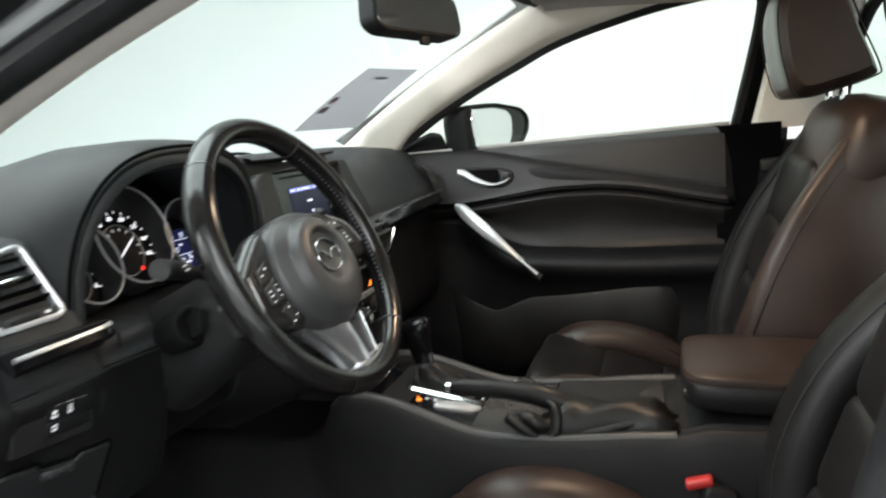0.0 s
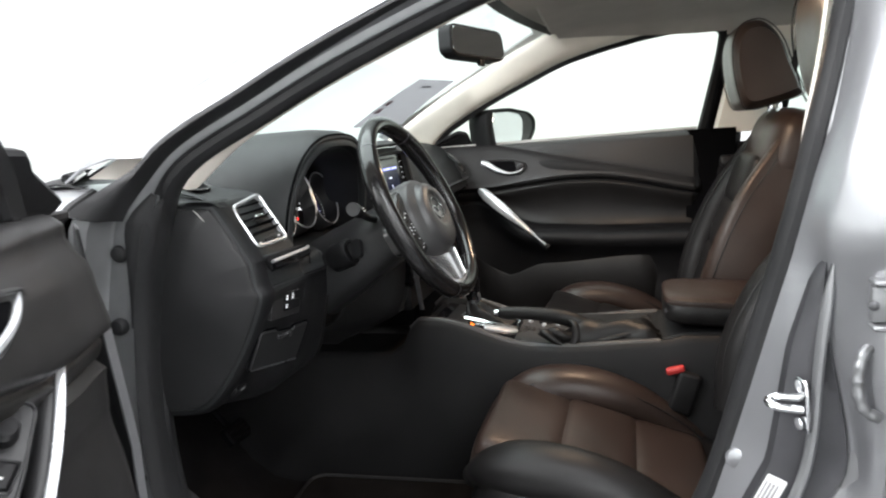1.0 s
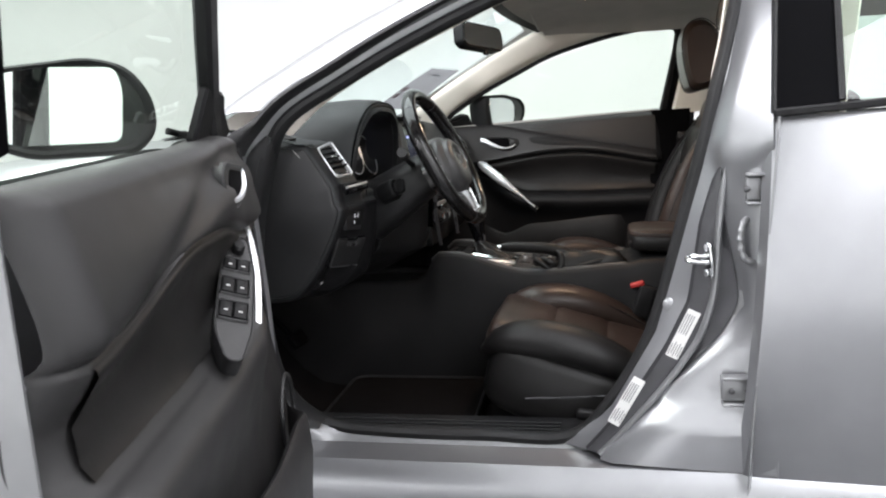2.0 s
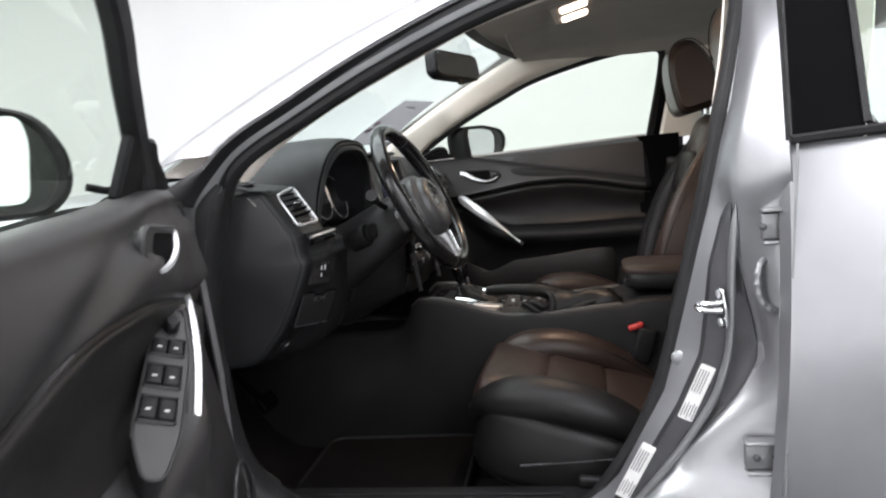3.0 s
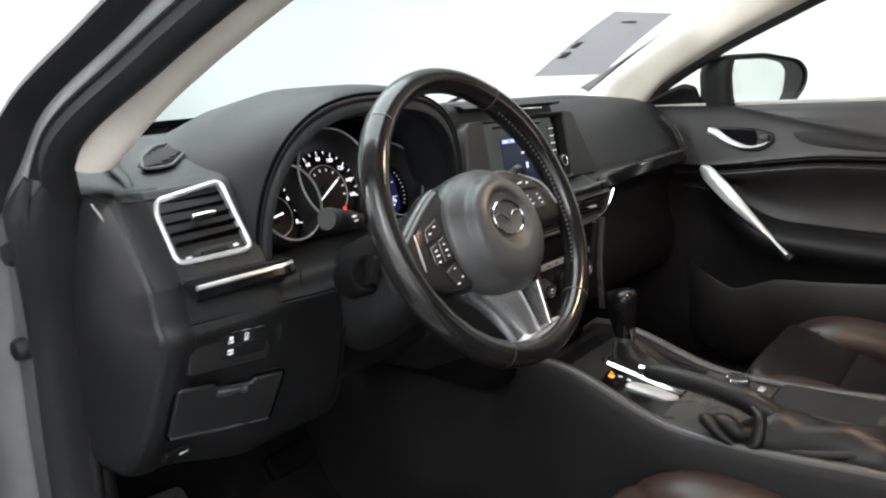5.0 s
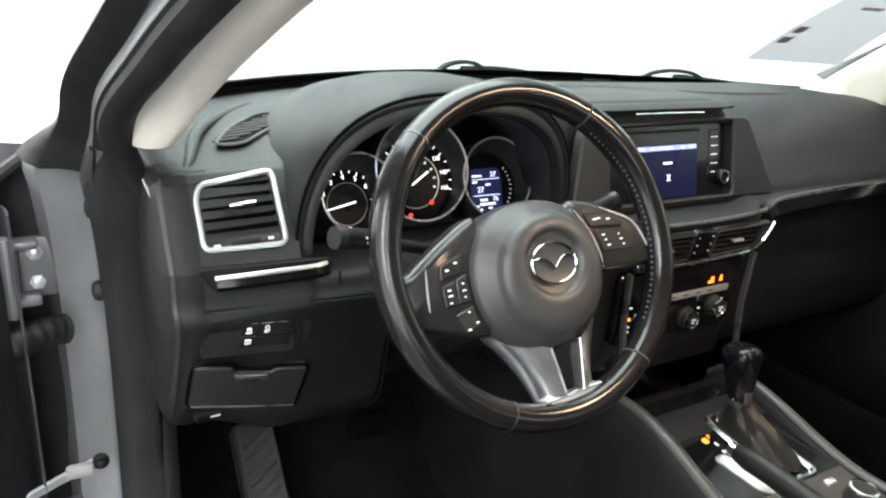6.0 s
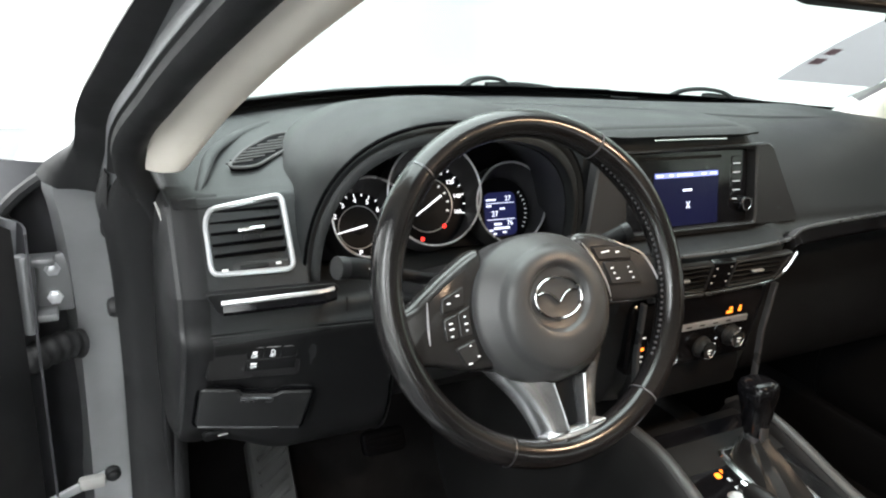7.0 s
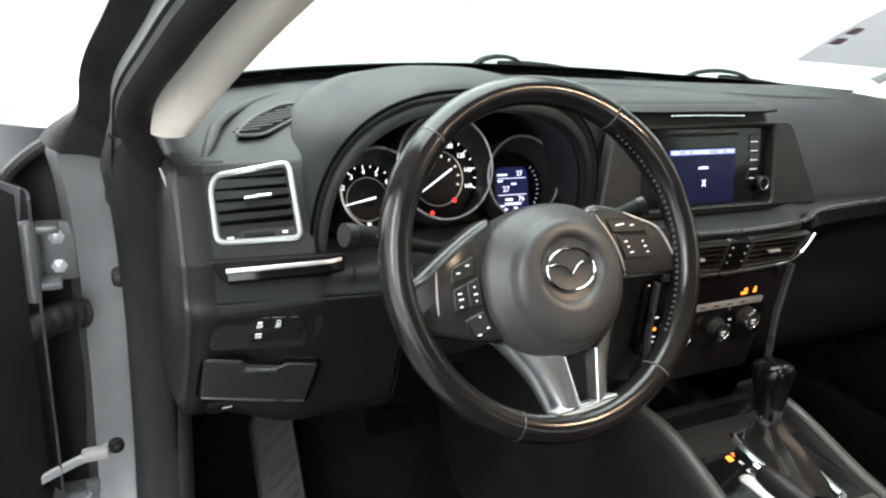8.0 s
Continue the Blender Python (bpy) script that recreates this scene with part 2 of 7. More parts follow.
M_LEATHER = material("worn_black_wheel_leather", (0.012, 0.0112, 0.0115), 0.17, grain=0.12, grain_size=750, wear=0.28, wear_size=13)
M_COVER = material("airbag_cover_grain", (0.046, 0.046, 0.047), 0.34, grain=0.4, grain_size=1200, wear=0.12, wear_size=10)
M_SPOKE = material("glossy_spoke_plastic", (0.030, 0.029, 0.029), 0.22, grain=0.15, grain_size=1200, wear=0.2, wear_size=14)
M_BADGE = material("dark_chrome_badge", (0.55, 0.55, 0.56), 0.10, metal=1.0, grain=0.02, wear=0.2, wear_size=30)
M_CHROME = material("chrome", (0.82, 0.83, 0.84), 0.12, metal=1.0, grain=0.03, wear=0.2, wear_size=18)
M_SATIN = material("satin_silver", (0.68, 0.69, 0.71), 0.30, metal=0.65, grain=0.08, grain_size=1500, wear=0.14, wear_size=16)
M_ARM = material("brushed_silver", (0.62, 0.63, 0.65), 0.22, metal=0.9, grain=0.08, grain_size=1500, wear=0.16, wear_size=14)
M_DSATIN = material("dark_satin_trim", (0.10, 0.10, 0.105), 0.30, metal=0.6, grain=0.08, wear=0.2, wear_size=16)
M_SEAT = material("brown_seat_leather", (0.034, 0.0225, 0.0182), 0.36, grain=0.45, grain_size=520, wear=0.22, wear_size=8, bump2=0.10, spec=0.36)
M_SEATB = material("black_seat_leather", (0.011, 0.0105, 0.0105), 0.40, grain=0.35, grain_size=520, wear=0.2, wear_size=8, bump2=0.10, spec=0.28)
M_CARPET = material("black_carpet", (0.0085, 0.0078, 0.0078), 0.95, grain=1.0, grain_size=420, wear=0.35, wear_size=20, spec=0.03)
M_LINER = material("woven_headliner", (0.46, 0.43, 0.39), 0.95, grain=0.5, grain_size=700, wear=0.06, wear_size=12)
M_BEIGE = material("beige_pillar_trim", (0.85, 0.80, 0.715), 0.6, grain=0.3, grain_size=900, wear=0.05, wear_size=10)
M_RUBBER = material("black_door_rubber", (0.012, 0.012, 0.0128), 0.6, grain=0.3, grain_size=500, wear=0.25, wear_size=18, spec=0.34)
# silver jamb paint darkened where reflections and shade make it look dark
M_CHAN = material("shaded_jamb_paint", (0.060, 0.060, 0.065), 0.34, metal=0.45, grain=0.1, wear=0.2, wear_size=16)
M_DECK = material("satin_console_deck", (0.046, 0.043, 0.041), 0.28, grain=0.15, grain_size=1200, wear=0.22, wear_size=12, spec=0.5)
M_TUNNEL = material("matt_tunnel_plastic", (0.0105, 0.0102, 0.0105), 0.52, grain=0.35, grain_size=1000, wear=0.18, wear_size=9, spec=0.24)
M_PALE_TRIM = material("pale_trim", (0.34, 0.335, 0.32), 0.8, grain=0.3, grain_size=500, wear=0.12, wear_size=14)
M_GREY = material("grey_pedal_rubber", (0.06, 0.06, 0.06), 0.7, grain=0.4, grain_size=400, wear=0.2, wear_size=25)
M_STITCH = material("grey_thread", (0.06, 0.06, 0.068), 0.8, grain=0.3, wear=0.1)
M_MARK = material("white_print", (0.75, 0.75, 0.74), 0.6, grain=0.05, wear=0.1)
def thin_paper(name, color):
    """Paper that light shines through."""
    m = material(name, color, 0.8, grain=0.1, wear=0.06, wear_size=30)
    nt = m.node_tree
    mix, back = nt.nodes.new("ShaderNodeMixShader"), nt.nodes.new("ShaderNodeBsdfTranslucent")
    back.inputs["Color"].default_value = (*color, 1)
    mix.inputs[0].default_value = 0.75
    nt.links.new(nt.nodes["Principled BSDF"].outputs[0], mix.inputs[1])
    nt.links.new(back.outputs[0], mix.inputs[2])
    nt.links.new(mix.outputs[0], nt.nodes["Material Output"].inputs["Surface"])
    return m


M_PAPERG = thin_paper("small_print", (0.185, 0.18, 0.19))
M_RED = material("red_buckle_plastic", (0.45, 0.03, 0.028), 0.4, grain=0.05, wear=0.1)
M_INK = thin_paper("faded_print", (0.22, 0.15, 0.158))
M_INKG = thin_paper("grey_print", (0.24, 0.24, 0.26))
M_GLASS = pane_glass("windscreen_glass", (0.88, 0.985, 0.955))
M_SIDE = pane_glass("side_glass", (0.86, 0.94, 0.86))
M_TINT = pane_glass("dark_rear_glass", (0.78, 0.90, 0.83))
M_MIRROR = material("mirror_silvering", (0.85, 0.87, 0.88), 0.02, metal=1.0, wear=0.0)
M_DIAL = material("dial_black", (0.005, 0.005, 0.006), 0.4, grain=0.1, wear=0.1, spec=0.1)
M_LENS = material("cold_lens", (0.55, 0.55, 0.55), 0.4, grain=0.05, wear=0.1)
G_DIAL = glowing("lit_dial_print", (0.95, 0.95, 1.0), 1.1)
G_LCD = glowing("blue_lcd", (0.012, 0.014, 0.055), 0.6)
G_LCDT = glowing("lcd_letters", (0.75, 0.80, 1.0), 1.0)
G_SCREEN = glowing("dark_blue_screen", (0.004, 0.0045, 0.018), 0.8)
G_SCREENB = glowing("screen_title_bar", (0.20, 0.24, 0.62), 0.9)
G_RED = glowing("red_warning", (1.0, 0.04, 0.03), 1.2)
G_AMBER = glowing("amber_led", (1.0, 0.24, 0.025), 1.6)
G_LAMP = glowing("warm_lamp_lens", (1.0, 0.80, 0.62), 6.0)
G_ICON = glowing("lit_switch_print", (0.85, 0.87, 0.9), 0.30)


# ---- the booth ----
RX, RF, RB, RH = 4.6, 7.0, -5.0, 4.0


def booth():
    bm = bmesh.new()
    bmesh.ops.create_grid(bm, x_segments=2, y_segments=2, size=1, matrix=Matrix.Translation((0, (RF + RB) / 2, 0)) @ Matrix.Diagonal((RX + 0.2, (RF - RB) / 2 + 0.2, 1, 1)))
    thing("floor", thick(bm, 0.1), M_FLOOR, "grey sealed floor of a photo booth", "floor", kind="structure", smooth=False)
    # the south wall, never in view, is slightly greyer than the others
    for name, sx, sy, x, y in (("wall_north", 2 * RX, 0.15, 0, RF + 0.075), ("wall_south", 2 * RX, 0.15, 0, RB - 0.075),
                               ("wall_east", 0.15, RF - RB, RX + 0.075, (RF + RB) / 2), ("wall_west", 0.15, RF - RB, -RX - 0.075, (RF + RB) / 2)):
        thing(name, rbox(sx, sy, RH, 0.01, 1, (x, y, RH / 2)), M_BACK if name == "wall_south" else M_WALL, "slightly greyer booth wall behind the car" if name == "wall_south" else "bright white booth wall under soft light", "wall", kind="structure", smooth=False)
    thing("ceiling", rbox(2 * RX + 0.3, RF - RB + 0.3, 0.12, 0.01, 1, (0, (RF + RB) / 2, RH + 0.06)), M_WALL, "plain white booth ceiling", "ceiling", kind="structure", smooth=False)
    for x, y, a0 in ((RX, RF, 0), (-RX, RF, 90)):
        r, rows = 1.2, []
        cx, cy = x - math.copysign(r, x), y - r
        for k in range(13):
            a = radians(a0 + 90 * k / 12)
            rows.append([V(cx + r * math.cos(a), cy + r * math.sin(a), 0.002), V(cx + r * math.cos(a), cy + r * math.sin(a), RH - 0.002)])
        thing("trim", sheet(rows), M_WALL, "white rounded corner of the booth", "cove", kind="structure")
    # coves round the foot of the walls
    for name, x0, y0, x1, y1, nx, ny in (("trim", -RX, RF, RX, RF, 0, -1), ("trim", RX, RB, RX, RF, -1, 0), ("trim", -RX, RB, -RX, RF, 1, 0)):
        rows = []
        for k in range(9):
            a = math.pi / 2 * k / 8
            d, z = 0.6 * (1 - math.sin(a)), 0.6 * (1 - math.cos(a))
            rows.append([V(x0 + nx * d, y0 + ny * d, z + 0.004), V(x1 + nx * d, y1 + ny * d, z + 0.004)])
        thing(name, sheet(rows), M_WALL, "white curved cove where wall meets floor", "cove", kind="structure")


booth()


# ---- the car's shell ----
def screen_base(x):
    return 0.83 - 0.70 * x * x


def screen_top(x):
    return V(x * 0.73, -0.075 - 0.16 * x * x, 1.352 - 0.035 * x * x)


# the driver's door opening, once round: up the hinge post, along the roof, down the centre post, along the sill
APERTURE = [(-0.715, 0.27, 0.372), (-0.705, 0.365, 0.45), (-0.700, 0.395, 0.60), (-0.700, 0.385, 0.78), (-0.708, 0.350, 0.92),
            (-0.735, 0.29, 1.03), (-0.713, 0.149, 1.112), (-0.680, -0.008, 1.190), (-0.648, -0.206, 1.266), (-0.622, -0.42, 1.315),
            (-0.618, -0.56, 1.318), (-0.640, -0.612, 1.25), (-0.690, -0.590, 1.14), (-0.735, -0.550, 1.00), (-0.740, -0.500, 0.812),
            (-0.740, -0.434, 0.583), (-0.740, -0.345, 0.429), (-0.738, -0.265, 0.362), (-0.725, -0.10, 0.355), (-0.720, 0.12, 0.355)]
RIM = curve_through(APERTURE, 7, closed=True)
RIM_MID = V(-0.70, -0.10, 0.80)


def rim_out(base, hinge, rail, low_rear=0.0):
    """The opening's line pushed away from its middle and out of the car: (spread, dx) at sill and centre post, at the hinge post, at the roof rail."""
    out, count = [], len(RIM)
    for i, p in enumerate(RIM):
        way = RIM[(i + 1) % count] - RIM[i - 1]
        way.x = 0
        n = V(0, -way.z, way.y).normalized()
        if n.dot(p - RIM_MID) < 0:
            n = -n
        h = smooth_step(0.22, 0.30, p.y) * smooth_step(1.03, 0.94, p.z)
        r = smooth_step(0.97, 1.06, p.z) if p.y < 0 else smooth_step(0.80, 0.90, p.z)
        spread = base[0] * (1 + low_rear * smooth_step(-0.15, -0.45, p.y) * smooth_step(0.95, 0.60, p.z))
        spread = (spread * (1 - r) + rail[0] * r) * (1 - h) + hinge[0] * h
        dx = (base[1] * (1 - r) + rail[1] * r) * (1 - h) + hinge[1] * h
        out.append(V(p.x + dx, p.y, p.z) + n * spread)
    return out


def body_shell():
    car = thing("saloon_shell", None, None, "silver saloon car body with the driver's opening bare", "car body")
    # painted jamb, stepped outward from the rubber
    steps = [((0.000, 0.0), (0.0, 0.0), (0.0, 0.0), 0), ((0.012, -0.012), (0.002, -0.040), (0.004, -0.006), 0.3), ((0.030, -0.028), (0.008, -0.047), (0.006, -0.013), 0.3),
             ((0.045, -0.040), (0.030, -0.050), (0.010, -0.0175), 0.2), ((0.060, -0.046), (0.052, -0.050), (0.016, -0.019), 0.1), ((0.075, -0.050), (0.056, -0.055), (0.0225, -0.020), 0.1),
             ((0.100, -0.054), (0.057, -0.085), (0.028, -0.032), 0.1), ((0.115, -0.066), (0.058, -0.100), (0.031, -0.038), 0.1), ((0.130, -0.080), (0.078, -0.112), (0.034, -0.032), 0.1)]
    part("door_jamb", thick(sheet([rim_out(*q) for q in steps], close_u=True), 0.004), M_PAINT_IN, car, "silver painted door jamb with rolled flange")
    part("door_seal", tube(rim_out((0.004, 0.006), (0.004, 0.004), (0.001, 0.000)), 0.0145, 10, closed=True, flat=1.25, up=(1, 0, 0)), M_RUBBER, car, "black rubber door seal")
    # broad rubber flank of the seal on the hinge post
    flank = [rim_out((0.0, 0.0), q, (0.0, 0.0)) for q in ((-0.006, 0.002), (-0.009, -0.008), (-0.007, -0.020), (-0.008, -0.032), (-0.004, -0.043), (0.006, -0.052))]
    run = [i for i, p in enumerate(RIM) if p.y > 0.24 and p.z < 1.06 and i < 60]
    part("seal_flank", thick(sheet([[row[i] for row in flank] for i in run]), 0.003), M_RUBBER, car, "broad black rubber flank of the door seal", angle=60)
    lip = rim_out((0.010, -0.010), (0.010, -0.010), (0.0075, -0.004))
    run = [p for i, p in enumerate(lip) if 33 <= i <= 78]
    skirt = [rim_out((0.0, 0.0), h, q) for h, q in (((-0.004, -0.006), (-0.002, -0.002)), ((-0.004, -0.020), (0.0020, -0.0078)), ((-0.003, -0.036), (0.0040, -0.0145)), ((0.002, -0.046), (0.0080, -0.0198)), ((0.004, -0.046), (0.0105, -0.0190)))]
    part("seal_skirt", thick(sheet([[row[i] for row in skirt] for i in range(33, 80)]), 0.002), M_RUBBER, car, "black outer lip of the roof rail seal", angle=60)
    part("seal_rib", tube([p for i, p in enumerate(rim_out((0.0, 0.0), (-0.004, -0.020), (0.0015, -0.0085))) if 33 <= i <= 79], 0.0024, 8), M_PLASTIC, car, "raised rib of the seal")
    part("roof_seal", bar(run, 0.014, 0.010, up=(1, 0, 0)), M_RUBBER, car, "black rubber roof rail seal")
    strip = [rim_out((0.0, 0.0), h, q) for h, q in (((0.038, -0.053), (0.0215, -0.0190)), ((0.042, -0.058), (0.0235, -0.031)), ((0.048, -0.074), (0.026, -0.041)), ((0.050, -0.094), (0.030, -0.049)), ((0.066, -0.110), (0.036, -0.047)), ((0.088, -0.118), (0.040, -0.037)))]
    run = [i for i in range(len(RIM)) if 30 <= i <= 80]
    # black sheet over the hinge post's head, narrowing downward
    cover = []
    for i in range(22, 34):
        k = smooth_step(22, 31, i)
        a = [rim_out((0.0, 0.0), h, (0.004, -0.020))[i] for h in ((-0.006, -0.044), (0.004 + 0.004 * k, -0.0535), (0.006 + 0.014 * k, -0.0555), (0.008 + 0.026 * k, -0.0545), (0.009 + 0.027 * k, -0.050))]
        cover.append(a)
    part("jamb_cover", thick(sheet(cover), 0.002), M_RUBBER, car, "black sheet over the head of the hinge post", angle=60)
    skin = []
    for i in range(35, 81):
        a = strip[-1][i] + V(0.004, 0.0, 0.0)
        k = min((i - 35) / 22, 1.0)
        b = V(-0.705, 0.515, 1.024).lerp(V(-0.520, -0.150, 1.352), k) + V(0, 0.012, 0.022) * math.sin(math.pi * k)
        if i > 57:
            b = V(-0.560, a.y, 1.398)
        skin.append([a + V(0.006, -0.004, -0.008), a, a.lerp(b, 0.30) + V(-0.012, 0.008, 0.010), a.lerp(b, 0.70) + V(-0.006, 0.008, 0.010), b])
    part("pillar_skin", thick(sheet(skin), 0.003), M_PAINT, car, "silver painted screen pillar and roof rail", angle=70)
    part("weather_strip", thick(sheet([[row[i].lerp(strip[3][i], 0.72 * smooth_step(41, 56, i)) for row in strip] for i in run]), 0.003), M_RUBBER, car, "broad black weather strip along pillar and roof rail", angle=60)
    # centre post: channel and recess darkened for reflection and shade, rolled flange, outer panel
    zs = np.linspace(0.905, 0.350, 36)

    def rear(z, *table):
        return float(np.interp(z, [q[1] for q in table][::-1], [q[0] for q in table][::-1]))
    flange = [V(-0.806, rear(z, (-0.578, 1.0), (-0.570, 0.94), (-0.564, 0.894), (-0.553, 0.80), (-0.547, 0.700), (-0.541, 0.655), (-0.519, 0.59), (-0.480, 0.530), (-0.445, 0.484), (-0.400, 0.430), (-0.365, 0.39), (-0.325, 0.35)), z) for z in zs]
    flange = [sum(flange[max(i - 1, 0):i + 2], V(0, 0, 0)) / len(flange[max(i - 1, 0):i + 2]) for i in range(len(flange))]
    inner = [V(0, rear(p.z, (-0.577, 1.0), (-0.569, 0.94), (-0.564, 0.905), (-0.548, 0.875), (-0.525, 0.800), (-0.514, 0.726), (-0.503, 0.656), (-0.461, 0.568), (-0.412, 0.490), (-0.352, 0.41), (-0.335, 0.39), (-0.300, 0.35)), p.z) for p in flange]
    outer = [V(0, p.y - rear(p.z, (0.001, 1.0), (0.001, 0.835), (0.006, 0.82), (0.030, 0.72), (0.044, 0.654), (0.034, 0.60), (0.012, 0.52), (0.008, 0.40), (0.008, 0.35)), p.z) for p in flange]
    part("jamb_channel", thick(sheet([[V(-0.784 + d, a.y + (b.y + 0.003 - a.y) * k, a.z) for k, d in ((0, 0.004), (0.12, -0.006), (0.5, -0.010), (1, -0.012))] for a, b in zip(inner, flange)]), 0.003), M_CHAN, car, "centre post channel, its dark reflection put into the paint")
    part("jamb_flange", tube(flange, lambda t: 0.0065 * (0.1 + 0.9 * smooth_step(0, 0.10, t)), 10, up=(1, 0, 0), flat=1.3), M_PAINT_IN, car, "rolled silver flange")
    part("jamb_recess", thick(sheet([[V(-0.799, a.y - 0.003, a.z), V(-0.797, 0.5 * (a.y + b.y), a.z), V(-0.803, b.y - 0.001, a.z)] for a, b in zip(flange, outer)]), 0.003), M_CHAN, car, "recess behind the flange, its shade put into the paint")
    rows = []
    tz = [0.35, 0.362, 0.429, 0.583, 0.812, 1.0, 1.14, 1.25, 1.318]
    ty = [-0.25, -0.265, -0.345, -0.434, -0.500, -0.550, -0.590, -0.612, -0.605]
    tx = [-0.738, -0.738, -0.740, -0.740, -0.740, -0.735, -0.690, -0.640, -0.618]
    pick = lambda z, line: float(np.interp(z, [p.z for p in line][::-1], [p.y for p in line][::-1]))
    for z in np.linspace(0.352, 1.31, 46):
        x, y = float(np.interp(z, tz, tx)), float(np.interp(z, tz, ty))
        ledge = 0.022 * smooth_step(0.462, 0.450, z)
        fy, oy, iy = pick(z, flange), pick(z, outer), pick(z, inner)
        low = [V(x - 0.010, y - 0.008, z), V(-0.776, iy, z), V(-0.795, fy, z), V(-0.800, oy, z), V(-0.812 - ledge, oy - 0.012, z), V(-0.834 - ledge, min(-0.604, oy - 0.02), z), V(-0.846 - ledge, -0.640, z)]
        end = V(-0.850 + 0.42 * (z - 1.0), -0.634 - 0.09 * (z - 1.0), z)
        d = V(x - 0.064, y - 0.030, z)
        top = [V(x - 0.010, y - 0.008, z), V(x - 0.036, y - 0.016, z), V(x - 0.052, y - 0.023, z), d, d.lerp(end, 0.35), d.lerp(end, 0.75), end]
        k = smooth_step(0.86, 0.97, z)
        rows.append(curve_through([a.lerp(b, k) for a, b in zip(low, top)], 2))
    part("post_panel", thick(sheet(rows), 0.003), M_PAINT, car, "silver painted centre post", angle=50)
    # closes the hinge gap; the gap's shade is put into its dark colour
    part("hinge_gap_panel", thick(sheet([[V(-0.795, 0.462, z), V(-0.83, 0.475, z), V(-0.87, 0.500, z), V(-0.90, 0.56, z)] for z in np.linspace(0.34, 0.985, 8)]), 0.004), M_CHAN, car, "inner edge of the front wing, darkened for the hinge gap's shade")
    # rocker below the sill
    rows = []
    for x, z in ((-0.760, 0.345), (-0.80, 0.343), (-0.852, 0.350), (-0.872, 0.325), (-0.875, 0.26), (-0.85, 0.20), (-0.80, 0.19)):
        rows.append([V(x, y, z) for y in np.linspace(0.62, -1.60, 24)])
    part("rocker", thick(sheet(rows), 0.004), M_PAINT, car)
    # sill tread: three ribs on a black plate
    part("sill_plate", rbox(0.085, 0.70, 0.014, 0.004, 2, (-0.672, 0.02, 0.352)), M_PLASTIC, car, "black ribbed sill plate")
    for k in range(3):
        part("sill_rib", bar([V(-0.705 + 0.013 * k, y, 0.361 + 0.002 * k) for y in np.linspace(0.30, -0.25, 10)], 0.005, 0.005), M_RUBBER, car)
    # front wing and bonnet
    rows = []
    for y in np.linspace(0.44, 2.0, 14):
        drop = 0.17 * ((y - 0.4) / 1.6) ** 2
        rows.append([V(-0.86, y, 0.20), V(-0.895, y, 0.50), V(-0.905, y, 0.72), V(-0.885 + 0.02 * y, y, 0.925 - drop), V(-0.82 + 0.03 * y, y, 0.985 - drop), V(-0.74, y, 1.010 - drop), V(-0.66, y, 1.020 - drop)])
    part("front_wing", thick(sheet(rows), 0.003), M_PAINT, car, "silver front wing")
    # black bar added to darken the wing edge, which lies in shade
    part("wing_shade_bar", tube(curve_through([(-0.740, 0.436, 1.010), (-0.806, 0.436, 0.985), (-0.874, 0.436, 0.926), (-0.900, 0.436, 0.82), (-0.903, 0.436, 0.70)], 5), 0.008, 8), M_RUBBER, car, "added black bar darkening the wing's rear edge")
    part("front_wing", put(thick(sheet(rows), 0.003), Matrix.Diagonal((-1, 1, 1, 1))), M_PAINT, car, "silver front wing")
    rows = []
    for y in np.linspace(0.0, 1.0, 14):
        w = 0.76 - 0.08 * y * y
        rows.append([V(x * w, screen_base(x * w) * 0.6 + 0.42 + y * (1.45 - 0.22 * x ** 4), 0.985 - 0.03 * abs(x * w) - 0.02 * x * x - 0.20 * y * y + 0.012 * math.exp(-((abs(x * w) - 0.42) / 0.10) ** 2)) for x in np.linspace(-1, 1, 23)])
    part("bonnet", thick(sheet(rows), 0.003), M_PAINT, car, "silver bonnet seen edge on")
    # cowl under the wipers
    rows = [[V(x, screen_base(x) + d, 1.016 - 0.02 * d + 0.01 * math.sin(d * 30)) for x in np.linspace(-0.70, 0.70, 25)] for d in np.linspace(-0.03, 0.16, 8)]
    part("cowl", thick(sheet(rows), 0.004), M_DARK, car, "black plastic cowl")
    # roof skin and the far side's rail
    rows = []
    for y in np.linspace(-0.02, -2.0, 14):
        rows.append([V(x, y - 0.14 * x * x, 1.462 - 0.05 * ((y + 0.9) / 0.9) ** 2 - 0.16 * x * x - 0.25 * x ** 6) for x in np.linspace(-0.66, 0.66, 17)])
    part("roof_skin", thick(sheet(rows), 0.004), M_PAINT, car)
    rows = []
    for t in np.linspace(0, 1, 9):
        p = V(0.775 - 0.14 * t, 0.46 - 0.62 * t, 1.03 + 0.31 * t)
        rows.append([p + V(0.02, 0.02, -0.03), p + V(0.03, 0.03, 0.015), p + V(-0.02, 0.04, 0.035), p + V(-0.045, 0.03, 0.03)])
    part("far_pillar_skin", thick(sheet(rows), 0.003), M_PAINT, car)
    # closing walls behind the seats and under the floor
    part("rear_bulkhead", rbox(1.36, 0.04, 0.60, 0.01, 1, (0, -1.75, 0.62)), M_DARK, car)
    for s in (-1, 1):
        part("rear_side_panel", rbox(0.03, 1.10, 0.68, 0.01, 1, (s * 0.72, -1.19, 0.64)), M_DARK, car)
    part("floor_pan", rbox(1.46, 2.6, 0.03, 0.005, 1, (0, -0.45, 0.235)), M_DARK, car)
    part("firewall", rbox(1.46, 0.04, 0.74, 0.01, 1, (0, 0.84, 0.62)), M_DARK, car)
